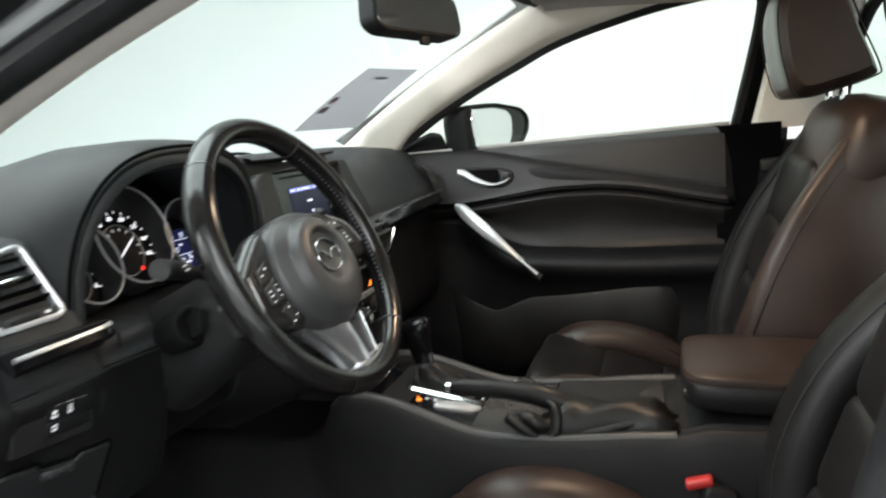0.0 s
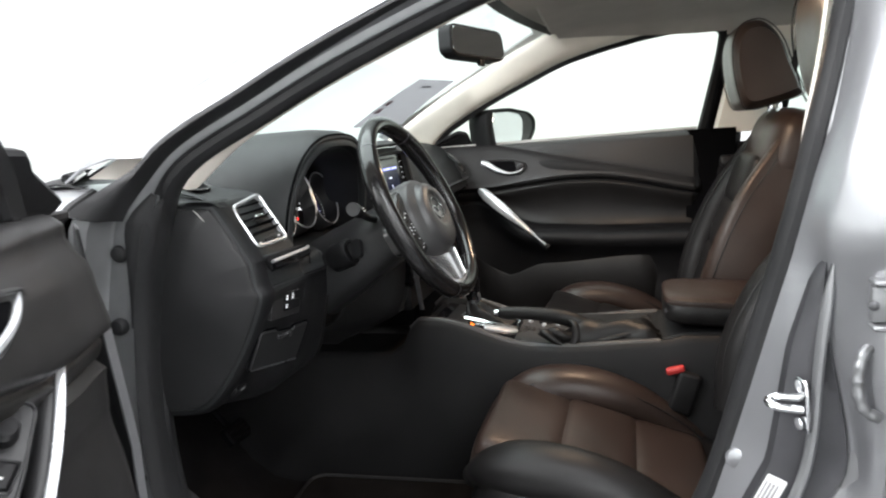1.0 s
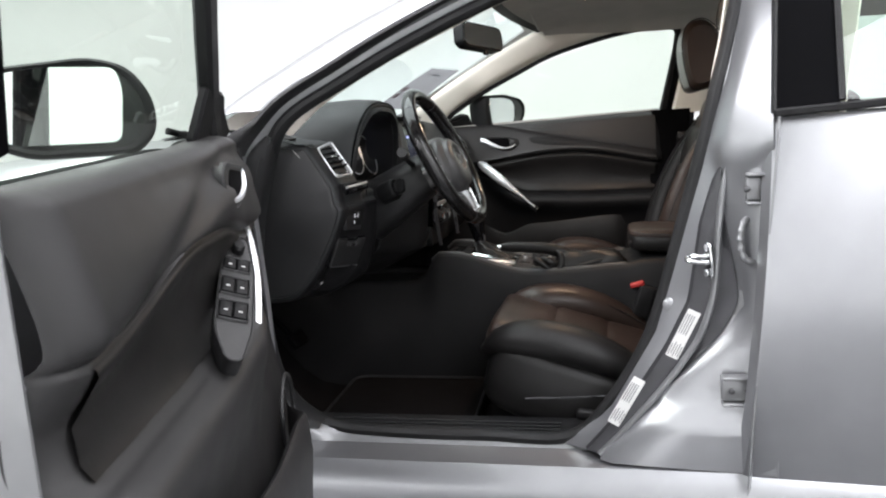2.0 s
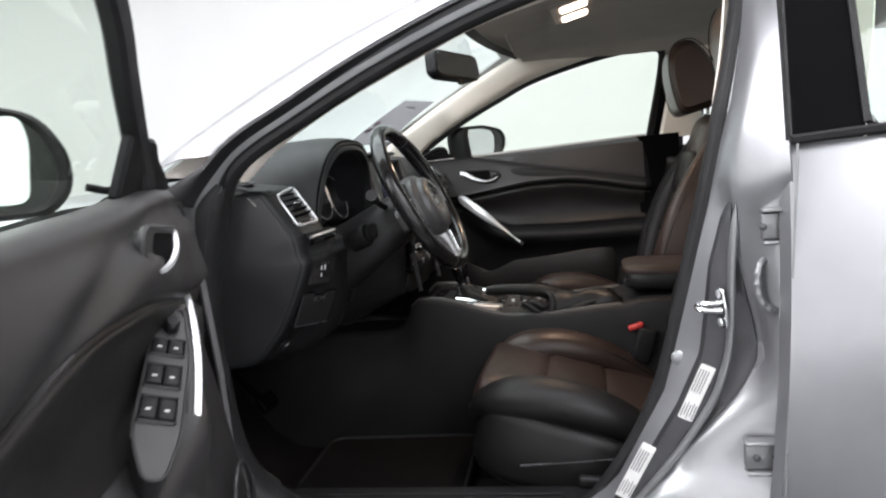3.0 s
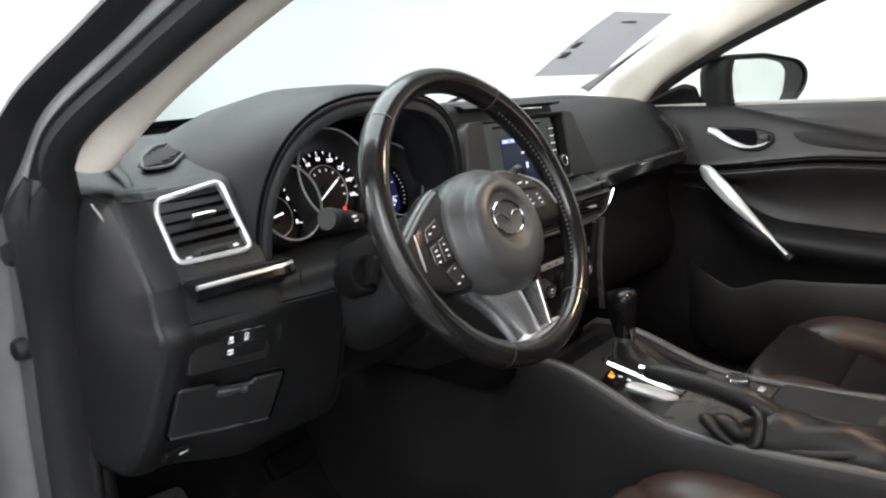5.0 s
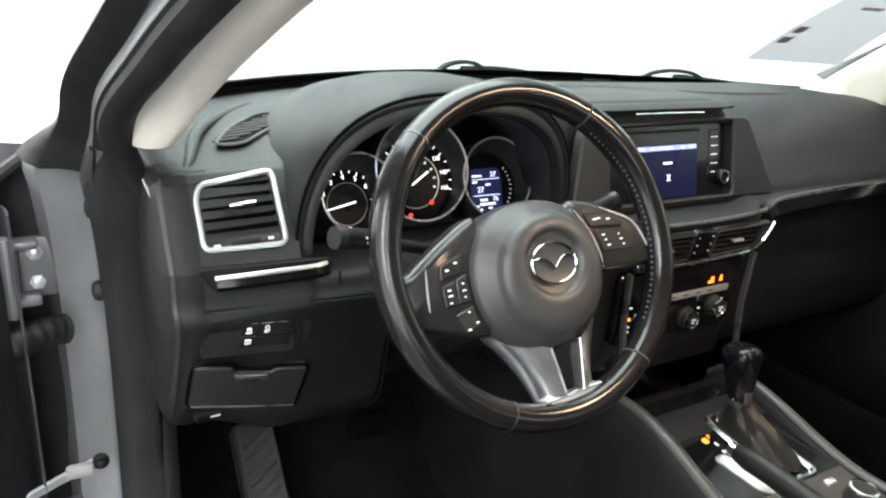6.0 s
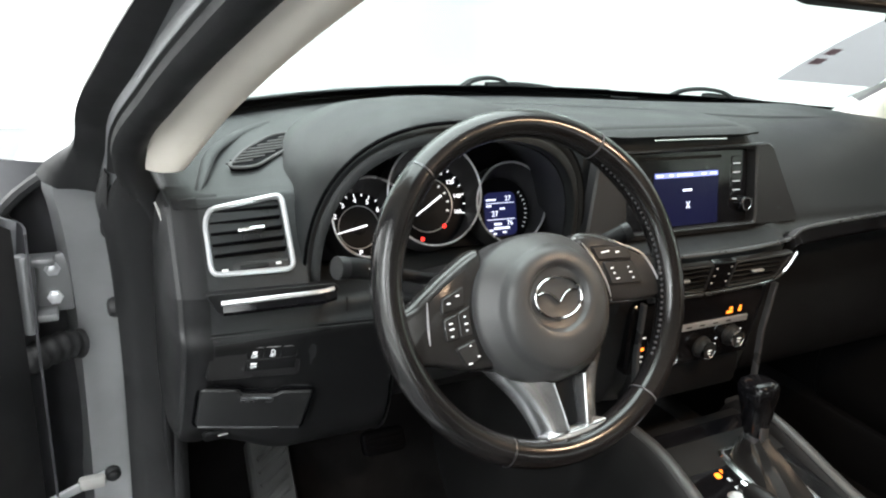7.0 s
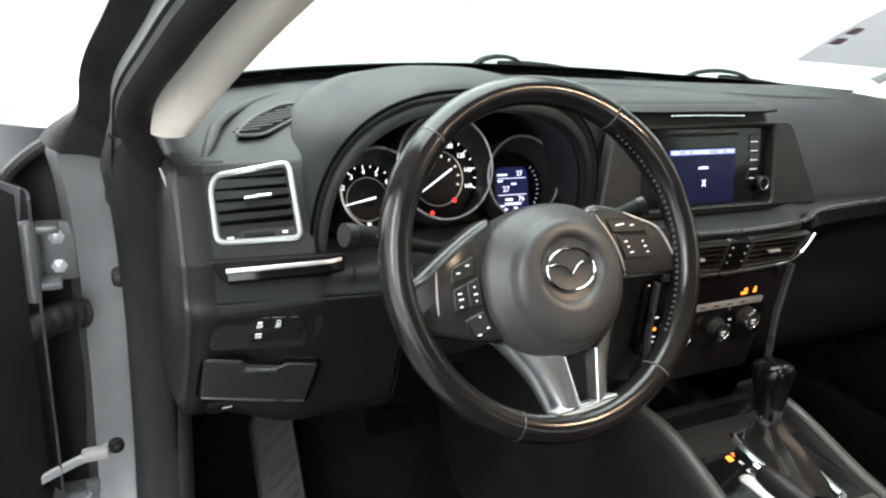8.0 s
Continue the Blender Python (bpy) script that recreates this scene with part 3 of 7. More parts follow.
    part("far_sill", rbox(0.08, 2.2, 0.16, 0.02, 2, (0.72, -0.45, 0.31)), M_DARK, car)
    part("footwell_side", rbox(0.02, 0.50, 0.66, 0.008, 1, (-0.705, 0.63, 0.58)), M_DARK, car)
    part("footwell_side", rbox(0.02, 0.66, 0.66, 0.008, 1, (0.735, 0.57, 0.58)), M_DARK, car)
    # stops, striker and plates on the jamb
    for z, y in ((0.919, 0.392), (0.806, 0.411)):
        m = basis((-0.752, y, z), (0, -1, 0), (0, 0, 1))
        part("rubber_stop", put(lathe([(0.0135, -0.01), (0.0135, 0.006), (0.011, 0.011), (0.006, 0.013)], 18), m), M_RUBBER, car)
    part("plug", put(lathe([(0.0125, -0.004), (0.0125, 0.002), (0.009, 0.004)], 20), basis((-0.757, -0.470, 0.641), (0, -1, 0.3), (0, 0.3, 1))), M_PAINT, car, "silver blanking plug")
    striker = part("striker", put(slab(round_poly([(-0.012, -0.034), (0.012, -0.034), (0.014, 0.0), (0.012, 0.034), (-0.012, 0.034)], 0.008), 0.004, 0.001), basis((-0.806, -0.537, 0.733), (-1, -0.25, 0), (0, 0.1, 1))), M_CHROME, car, "zinc striker plate")
    loop = curve_through([(-0.800, -0.534, 0.739), (-0.801, -0.508, 0.740), (-0.808, -0.498, 0.737), (-0.816, -0.508, 0.733), (-0.817, -0.534, 0.731)], 5)
    part("striker_loop", tube(loop, 0.0048, 8), M_CHROME, striker)
    for z in (0.758, 0.712):
        part("screw", put(lathe([(0.007, 0), (0.007, 0.003), (0.004, 0.0045)], 12), basis((-0.806, -0.533, z - 0.002), (-1, -0.25, 0), (0, 0.1, 1))), M_SATIN, striker)
    # check strap on the hinge post
    strap = part("check_strap", bar([(-0.775, 0.405, 0.567), (-0.83, 0.385, 0.562), (-0.90, 0.35, 0.556), (-0.97, 0.325, 0.552)], 0.006, 0.013), M_SATIN, car, "steel door check strap")
    part("strap_sleeve", rbox(0.034, 0.014, 0.018, 0.005, 2, (-0.803, 0.392, 0.5655)), M_PALE_TRIM, strap, "pale plastic sleeve")
    part("strap_bolt", put(lathe([(0.0105, -0.002), (0.0105, 0.004), (0.0065, 0.007), (0.0065, 0.012), (0.003, 0.014)], 14), basis((-0.777, 0.398, 0.569), (1, 0, 0), (0, 0.1, 1))), M_DARK, strap)
    # hinges: a leaf bolted to the post, a leaf to the door, a pin between
    for z in (0.838, 0.455):
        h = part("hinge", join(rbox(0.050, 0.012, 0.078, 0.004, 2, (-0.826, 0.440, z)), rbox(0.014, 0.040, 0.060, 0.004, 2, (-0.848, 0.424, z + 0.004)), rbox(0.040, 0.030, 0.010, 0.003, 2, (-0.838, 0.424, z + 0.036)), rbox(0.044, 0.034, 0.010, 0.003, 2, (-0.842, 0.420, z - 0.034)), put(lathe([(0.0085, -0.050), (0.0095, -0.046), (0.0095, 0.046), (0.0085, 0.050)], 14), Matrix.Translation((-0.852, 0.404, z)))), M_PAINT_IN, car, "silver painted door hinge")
        for dz in (-0.018, 0.020):
            part("hinge_bolt", put(lathe([(0.0095, 0), (0.0095, 0.002), (0.0070, 0.002), (0.0070, 0.007), (0.004, 0.008)], 6), basis((-0.822, 0.433, z + dz), (1, 0, 0), (0, 0, 1))), M_SATIN, h, "bright hinge bolt")
    boot = curve_through([(-0.800, 0.432, 0.752), (-0.822, 0.418, 0.758), (-0.846, 0.404, 0.756), (-0.872, 0.392, 0.748)], 8)
    part("wiring_boot", tube(boot, lambda t: 0.0185 + 0.0012 * math.cos(38 * t), 16), M_RUBBER, car, "ribbed dark rubber wiring boot")
    # notices on the centre post
    for o, u, w, h in (((-0.799, -0.490, 0.594), (0, -0.44, 0.90), 0.098, 0.024), ((-0.799, -0.385, 0.462), (0, -0.50, 0.866), 0.105, 0.024)):
        m = basis(o, u, (0, u[2], -u[1]))
        plate = part("notice", put(slab(rrect(w, h, 0.002, 2), 0.0008, 0.0002), m), M_MARK, car, "white printed notice")
        part("notice_print", bars([(-0.034 + 0.004 * (k % 2), 0.009 - 0.0045 * k, 0.024) for k in range(5)] + [(0.02, 0.009 - 0.0045 * k, 0.04) for k in range(4)], m @ Matrix.Translation((0, 0, 0.0009)), 0.0016), M_INKG, plate)
    return car


car_body = body_shell()


# ---- glass ahead ----
def windscreen():
    rows = []
    for t in np.linspace(0, 1, 13):
        row = []
        for x in np.linspace(-0.70, 0.70, 21):
            b, p = V(x, screen_base(x) + 0.015, 1.022), screen_top(x)
            q = b.lerp(p, t)
            q += V(0, 0.03, 0.05) * math.sin(math.pi * t) * 0.35
            row.append(q)
        rows.append(row)
    ob = thing("windscreen", sheet(rows), M_GLASS, "clear windscreen with a faint green tint", "windscreen")
    ob.visible_shadow = False
    edge = [rows[-1][i] + V(0, 0.004, -0.004) for i in range(21)]
    part("header_band", bar(edge, 0.05, 0.004, up=(0, 0.5, 1)), M_DARK, ob, "black ceramic edge band")
    part("base_band", sheet([[rows[0][i].lerp(rows[1][i], k) + V(0, 0.002, 0.004) for i in range(21)] for k in (-0.1, 0.2, 0.42)]), M_GLOSS, ob, "dark band along the foot of the glass")
    return rows


windscreen()


def on_screen(x_share, t, lift=0.004):
    """A place on the inside of the windscreen."""
    x = -0.70 + 1.40 * x_share
    q = V(x, screen_base(x) + 0.015, 1.022).lerp(screen_top(x), t)
    return q + V(0, 0.03, 0.05) * math.sin(math.pi * t) * 0.35 + V(0, -0.5, -0.85) * lift


# paper sheet behind the glass, low on the passenger's side
def window_sheet():
    def at(a, b, lift=0.004):
        left, right = 0.880 - 0.035 * b, 0.990 - 0.030 * b
        return on_screen(left + (right - left) * a, 0.205 + 0.365 * b, lift)

    def strip(a0, a1, b0, b1):
        return sheet([[at(a, b, 0.0052) for a in np.linspace(a0, a1, 3)] for b in np.linspace(b0, b1, 4)])
    def piece(a0, a1, b0, b1):
        return sheet([[at(a, b) for a in np.linspace(a0, a1, 4)] for b in np.linspace(b0, b1, 6)])
    ob = thing("paper_sheet", piece(0, 1, 0, 1), M_PAPERG, "printed grey paper sheet stuck inside the windscreen", "paper")
    part("heading", strip(0.05, 0.18, 0.30, 0.40), M_INK, ob, "faded red heading")
    part("heading", strip(0.05, 0.17, 0.46, 0.56), M_INK, ob, "faded red heading")
    part("emblem", strip(0.35, 0.60, 0.84, 0.88), M_INKG, ob)


window_sheet()


# ---- headliner and pillar trims ----
def headliner():
    rows = []
    for t in np.linspace(0, 1, 22):
        row = []
        for s in np.linspace(-1, 1, 25):
            top = screen_top(0.70 * s)
            y = top.y * (1 - t) + -1.75 * t
            x = s * (0.51 + 0.07 * smooth_step(0, 0.25, t))
            z = (1.352 + 0.040 * smooth_step(0, 0.35, t)) - (0.020 + 0.045 * smooth_step(0, 0.3, t)) * s * s - 0.020 * smooth_step(0.93, 1, abs(s)) - 0.05 * t * t
            row.append(V(x, y, z))
        rows.append(row)
    ob = thing("ceiling", thick(sheet(rows), 0.006), M_LINER, "grey-beige woven headliner of the car", "headliner", kind="structure")
    return ob


headliner()

WINDOW_TOP = [(0.706, 0.300, 1.008), (0.673, 0.234, 1.069), (0.644, 0.104, 1.140), (0.619, -0.037, 1.202), (0.598, -0.171, 1.255), (0.582, -0.350, 1.296), (0.576, -0.48, 1.314)]


def pillar_trims():
    low = curve_through(WINDOW_TOP, 5)
    n = len(low)
    for side in (1, -1):
        rows = []
        for i, p in enumerate(low):
            t = i / (n - 1)
            if t < 0.62:
                k = t / 0.62
                q = V(0.70, 0.475, 1.03).lerp(V(0.512, -0.145, 1.337), k) + V(0, 0.01, 0.017) * math.sin(math.pi * k)
            else:
                k = (t - 0.62) / 0.38
                q = V(0.512, -0.145, 1.337).lerp(V(0.545, -0.47, 1.345), k)
            mid = p.lerp(q, 0.5) + V(-0.016 - 0.022 * (1 - t) ** 3, -0.012 - 0.05 * (1 - t) ** 3, -0.004)
            tuck = V(0.030, 0.008, 0.012) if side < 0 else V(0.008, 0.003, 0.004)
            line = curve_through([p + tuck, p, p.lerp(mid, 0.5) + V(-0.010, -0.006, 0), mid.lerp(q, 0.55) + V(-0.004, 0, 0), q], 4)
            rows.append([V(r.x * side, r.y, r.z) for r in line])
        thing("pillar_trim", thick(sheet(rows), 0.003), M_BEIGE, "light beige moulded screen pillar trim", "pillar trim", group="pillar trims", angle=70)
    # far centre post
    path = [(0.60, -0.63, 1.32), (0.66, -0.60, 1.15), (0.705, -0.57, 1.01), (0.715, -0.56, 0.80), (0.715, -0.55, 0.45)]
    rows = []
    for p in curve_through(path[:3], 5):
        rows.append([p + V(0.02, -0.022, 0), p + V(-0.008, -0.030, 0), p + V(-0.016, -0.06, 0), p + V(-0.016, -0.17, 0), p + V(0.02, -0.19, 0)])
    thing("pillar_trim", thick(sheet(rows), 0.003), M_BEIGE, "light beige centre post trim behind the passenger door", "pillar trim", group="pillar trims")
    rows = []
    for p in curve_through([(0.700, -0.572, 1.024), (0.715, -0.56, 0.80), (0.715, -0.55, 0.45)], 5):
        rows.append([p + V(0.02, 0.065, 0), p + V(-0.014, 0.050, 0), p + V(-0.022, 0.0, 0), p + V(-0.020, -0.08, 0), p + V(0.02, -0.10, 0)])
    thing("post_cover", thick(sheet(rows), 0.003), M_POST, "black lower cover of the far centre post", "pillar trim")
    # far rear window behind the passenger seat
    def far(y, z):
        return V(0.735 - 0.40 * (z - 1.0), y, z)
    rear_win = thing("window_1", sheet([[far(y, z) for y in np.linspace(-0.79, -1.62, 6)] for z in np.linspace(0.99, 1.30, 5)]), M_TINT, "tinted rear side window of the car", "window", kind="structure")
    rear_win.visible_shadow = False
    edge = curve_through([far(-0.775, 0.99), far(-0.80, 1.18), far(-0.84, 1.275), far(-0.92, 1.305), far(-1.60, 1.29)], 5)
    part("window_frame", bar(edge, 0.022, 0.03, up=(1, 0, 0.4)), M_RUBBER, rear_win, "black window frame")
    part("upper_rail", thick(sheet([[far(y, 1.29) + d for d in (V(0.01, 0, 0), V(-0.03, 0, 0.03), V(-0.08, 0, 0.05))] for y in np.linspace(-0.62, -1.65, 8)]), 0.003), M_LINER, rear_win, "beige cloth edge of the roof lining")
    # driver's side post inside
    rows = []
    for p in curve_through(path, 5):
        rows.append([V(-p.x, p.y, p.z) + d for d in (V(-0.02, 0.025, 0), V(0.010, 0.02, 0), V(0.018, -0.03, 0), V(0.016, -0.19, 0), V(-0.02, -0.21, 0))])
    thing("pillar_trim", thick(sheet(rows), 0.003), M_BEIGE, "light beige centre post trim beside the driver's seat", "pillar trim", group="pillar trims")


pillar_trims()


# ---- rear door on the near side, shut ----
def rear_door():
    door = thing("rear_door", None, None, "shut silver rear door with dark window", "car door")
    rows = []
    for z in np.linspace(0.33, 0.980, 16):
        x = -0.905 + 0.055 * ((z - 0.66) / 0.33) ** 2 + (0.012 if 0.46 < z < 0.50 else 0)
        edge = -0.585 - 0.075 * (z - 0.40)
        rows.append([V(x + 0.026, edge + 0.006, z), V(x + 0.010, edge, z), V(x + 0.002, edge - 0.004, z)] + [V(x - 0.010 * math.sin(math.pi * k / 8), edge - 0.012 - 1.0 * k / 8, z) for k in range(9)])
    part("outer_skin", thick(sheet(rows), 0.004), M_PAINT, door, "silver painted door skin")
    # edge return toward the jamb
    rows = [[V(-0.895 + 0.02 * k, -0.592 - 0.075 * (z - 0.40) - 0.006 * k, z) for k in range(5)] for z in np.linspace(0.33, 0.980, 10)]
    part("door_edge", thick(sheet(rows), 0.003), M_PAINT_IN, door)
    part("belt_moulding", bar([V(-0.868, y, 0.984 + 0.04 * (-0.6 - y)) for y in np.linspace(-0.632, -1.55, 8)], 0.014, 0.016, up=(1, 0, 0)), M_DARK, door, "black belt moulding")
    def lean(y, z):
        return V(-0.862 + 0.42 * (z - 1.0), y, z)
    part("window_frame", thick(sheet([[lean(-0.634 - 0.09 * (z - 1.0) - w, z) for w in (0, 0.05, 0.098)] for z in np.linspace(0.985, 1.36, 8)]), 0.010), M_POST, door, "black window post")
    part("post_edge", thick(sheet([[lean(-0.632 - 0.09 * (z - 1.0) - w, z) + V(0.035 * (1 - w / 0.004), 0, 0) for w in (0, 0.004)] for z in np.linspace(0.985, 1.36, 8)]), 0.004), M_RUBBER, door)
    g = part("pane", sheet([[lean(y, z) + V(0.004, 0, 0) for y in np.linspace(-0.727, -1.55, 6)] for z in np.linspace(1.0, 1.36, 5)]), M_TINT, door, "tinted rear pane")
    g.visible_shadow = False
    part("window_channel", bar([lean(-0.734 - 0.05 * (z - 1.0), z) + V(-0.001, 0, 0) for z in np.linspace(1.0, 1.36, 5)], 0.010, 0.010, up=(1, 0, 0)), M_RUBBER, door)
    # hinge leaves and wiring gaiter in the gap
    for z, y, w in ((0.862, -0.606, 0.03), (0.505, -0.580, 0.06)):
        h = part("door_hinge", join(rbox(0.016, w, 0.040, 0.004, 2, (-0.843, y, z)), rbox(0.026, w, 0.006, 0.002, 1, (-0.848, y, z + 0.024)), rbox(0.026, w, 0.006, 0.002, 1, (-0.848, y, z - 0.024))), M_PAINT_IN, door, "painted steel hinge leaf")
        for d in (-0.014, 0.014):
            part("bolt", put(lathe([(0.0055, 0), (0.0055, 0.003), (0.003, 0.0045)], 12), basis((-0.852, y + d, z), (0, -1, 0), (0, 0, 1))), M_DSATIN, h)
    gaiter = curve_through([(-0.812, -0.612, 0.805), (-0.828, -0.594, 0.806), (-0.834, -0.586, 0.790), (-0.836, -0.584, 0.765), (-0.838, -0.590, 0.742), (-0.838, -0.606, 0.732)], 6)
    part("gaiter", tube(gaiter, lambda t: 0.0065 + 0.0008 * math.sin(50 * t), 12), M_PAINT_IN, door, "grey wiring gaiter")


rear_door()


# ---- dashboard ----
# Sections from the screen's foot over the brow and down the face, as (y, z); the first y follows the screen.
SEC_VENT = [(0, 1.018), (0.42, 1.012), (0.31, 0.996), (0.268, 0.988), (0.252, 0.975), (0.206, 0.900), (0.200, 0.886), (0.196, 0.855), (0.190, 0.830), (0.228, 0.750), (0.285, 0.672), (0.340, 0.640), (0.480, 0.640)]
SEC_DIAL = [(0, 1.018), (0.47, 1.030), (0.40, 1.030), (0.365, 1.020), (0.345, 0.970), (0.335, 0.885), (0.215, 0.872), (0.200, 0.850), (0.194, 0.830), (0.230, 0.750), (0.290, 0.672), (0.340, 0.640), (0.480, 0.640)]
SEC_MID = [(0, 1.018), (0.45, 1.046), (0.275, 1.054), (0.240, 1.046), (0.236, 1.020), (0.228, 0.908), (0.150, 0.901), (0.128, 0.893), (0.142, 0.838), (0.152, 0.720), (0.165, 0.680), (0.180, 0.660), (0.320, 0.600)]
SEC_PASS = [(0, 1.018), (0.50, 1.046), (0.36, 1.046), (0.285, 1.030), (0.235, 0.985), (0.200, 0.925), (0.192, 0.903), (0.176, 0.890), (0.215, 0.855), (0.222, 0.780), (0.205, 0.700), (0.240, 0.620), (0.450, 0.600)]


def dash_section(x):
    a, b = smooth_step(-0.562, -0.546, x), smooth_step(-0.195, -0.172, x)
    c = smooth_step(0.125, 0.200, x)
    out = []
    for k in range(13):
        p = V(*SEC_VENT[k]).lerp(V(*SEC_DIAL[k]), smooth_step(-0.530, -0.480, x) if k <= 2 else smooth_step(-0.545, -0.500, x) if k == 3 else a).lerp(V(*SEC_MID[k]), b).lerp(V(*SEC_PASS[k]), c)
        y, z = p.x, p.y
        if k == 0:
            y = screen_base(x) - 0.01
        if 1 <= k <= 3:
            y = min(y, screen_base(x) - 0.02 * (k + 1))
            z -= 0.022 * smooth_step(0.52, 0.72, abs(x)) * (1.15 - 0.3 * k)
        full = smooth_step(-0.665, -0.57, x) * smooth_step(-0.12, -0.20, x)
        if 9 <= k <= 11:
            y, z = (V(y, z).lerp(V(*((0.208, 0.752), (0.236, 0.668), (0.315, 0.628))[k - 9]), full))
        if k >= 6 and -0.46 < x < -0.16:
            y += 0.075 * smooth_step(-0.452, -0.440, x) * smooth_step(-0.150, -0.175, x)
        out.append(V(x, y, z))
    return out


def dashboard():
    dash = thing("dashboard", None, None, "dark soft-touch dashboard with silver trims, ignition on", "dashboard")
    xs = sorted(set(list(np.linspace(-0.675, 0.70, 80)) + [-0.564, -0.558, -0.552, -0.546, -0.456, -0.450, -0.444, -0.438]))
    rows = []
    for x, shrink in ((-0.700, 0.035), (-0.697, 0.02), (-0.688, 0.006)):
        rows.append([p.lerp(V(x, 0.42, 0.84), shrink) for p in dash_section(-0.675)])
        for p in rows[-1]:
            p.x = x
    rows0 = [[p.copy() for p in r] for r in rows]
    rows += [dash_section(x) for x in xs]
    fine = [curve_through(r, 4) for r in rows]
    part("dash_pad", sheet(fine, caps=True), M_DASH, dash, "grained charcoal dash pad", angle=50)
    # glove box over the passenger's knees
    box = []
    for x in np.linspace(0.150, 0.690, 18):
        sec = dash_section(x)
        c = V(x, 0.45, 0.80)
        box.append(curve_through([c + (p - c) * 1.010 for p in sec[7:]], 4))
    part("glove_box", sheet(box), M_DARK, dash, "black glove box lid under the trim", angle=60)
    # panel under the column, laid over the dash with the shade there in its colour
    box = []
    for x in np.linspace(-0.452, -0.135, 16):
        sec = dash_section(x)
        c = V(x, 0.48, 0.80)
        box.append(curve_through([c + (p - c) * 1.012 for p in sec[7:]], 4))
    part("column_panel", sheet(box), M_TUNNEL, dash, "panel under the column, shade put into its dark plastic", angle=60)
    # lower panel before the driver's knees
    box = []
    for x in np.linspace(-0.672, -0.456, 14):
        sec = dash_section(x)
        c = V(x, 0.45, 0.80)
        box.append(curve_through([c + (p - c) * 1.003 for p in [sec[7].lerp(sec[8], 0.6)] + sec[8:]], 4))
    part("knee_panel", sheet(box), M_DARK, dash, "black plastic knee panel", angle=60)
    # end panel toward the open door
    sec = dash_section(-0.675)
    edge = curve_through(sec, 4)
    rim = [V(-0.702, p.y, p.z) for p in edge]
    mid = V(-0.702, 0.40, 0.84)
    rows = [[p.lerp(mid, s) + V(d, 0, 0) for p in rim] for s, d in ((0.05, 0.006), (0.07, -0.002), (0.12, -0.006), (0.45, -0.010), (0.95, -0.010))]
    part("end_panel", sheet(rows), M_PLASTIC, dash, "charcoal plastic end panel")
    wrap = [curve_through([V(r[0].x, 0.40, 0.84) + (p - V(r[0].x, 0.40, 0.84)) * 1.007 for p in r[2:]], 4) for r in ([dash_section(-0.6735)] + [dash_section(-0.680)] + rows0[::-1])]
    cap = []
    for x in (-0.6995, -0.694, -0.684, -0.672, -0.660, -0.650):
        sec = dash_section(max(x, -0.675))
        reach = sec[2].lerp(sec[3], smooth_step(-0.690, -0.648, x))
        c = V(x, 0.42, 0.84)
        cap.append([c + (V(x, p.y, p.z) - c) * 1.008 for p in curve_through([reach, sec[3], sec[4]], 5)])
    part("corner_cap", sheet(cap), M_DARK, dash, "black cap at the pillar's foot", angle=60)
    part("end_cover", sheet(wrap), M_DARK, dash, "black plastic cap round the dash end", angle=50)
    fin = [V(-0.7125, 0.288, 0.9755), V(-0.7065, 0.276, 0.958), V(-0.6990, 0.2645, 0.941)]
    part("end_fin", tube(curve_through(fin, 5), lambda t: 0.0012 + 0.0026 * t, 10, flat=0.5), M_PALE_TRIM, dash, "pale rubber fin on the dash end")

    # left air vent
    m = basis((-0.624, 0.236, 0.943), (1, -0.05, 0.06), (0, 0.52, 0.85))
    outer = round_poly([(0.047, 0.046), (-0.038, 0.037), (-0.046, 0.020), (-0.047, -0.041), (0.047, -0.046)], 0.013, 5)
    inner = inset(outer, 0.0055)
    vent = part("air_vent", put(ring_frame(outer, inner, 0.009, 0.002), m), M_SATIN, dash, "square air vent framed in satin silver")
    part("vent_well", put(slab(inset(outer, 0.003), 0.001, 0.0005, 0.03), m @ Matrix.Translation((0, 0, -0.004))), M_DARK, vent)
    for k in range(5):
        yy = 0.030 - 0.0125 * k
        part("slat", put(rbox(0.078, 0.0025, 0.014, 0.001, 1, (0, yy, 0.003)), m @ Matrix.Rotation(radians(-8), 4, "X")), M_POST, vent)
    for k in range(4):
        part("fin", put(rbox(0.0015, 0.058, 0.006, 0.0006, 1, (-0.027 + 0.018 * k, 0.005, -0.0015)), m), M_DARK, vent)
    part("vent_tab", put(rbox(0.030, 0.0045, 0.012, 0.002, 2, (0.004, 0.006, 0.009)), m), M_CHROME, vent, "chrome vent tab")
    part("vent_tab_body", put(rbox(0.020, 0.008, 0.010, 0.002, 2, (0.004, -0.003, 0.004)), m), M_DARK, vent)
    part("wheel_plate", put(rbox(0.084, 0.013, 0.008, 0.002, 2, (0.0, -0.0345, 0.001)), m @ Matrix.Rotation(radians(-2.5), 4, "Z")), M_PLASTIC, vent)
    part("thumb_wheel", put(rbox(0.032, 0.006, 0.006, 0.002, 2, (0.001, -0.0345, 0.005)), m), M_DARK, vent)
    for mark in ((-0.030, -0.035, 0.007), (0.028, -0.0345, 0.006)):
        part("vent_mark", bars([mark], m @ Matrix.Translation((0, 0, 0.0056)), 0.0030), M_MARK, vent)

    # demister grille on top
    a, b = V(-0.626, 0.330, 0.9955), V(-0.501, 0.4475, 1.0165)
    m = basis(a.lerp(b, 0.5) + V(0, 0, 0.002), b - a, (-0.685, 0.7286, 0.03))
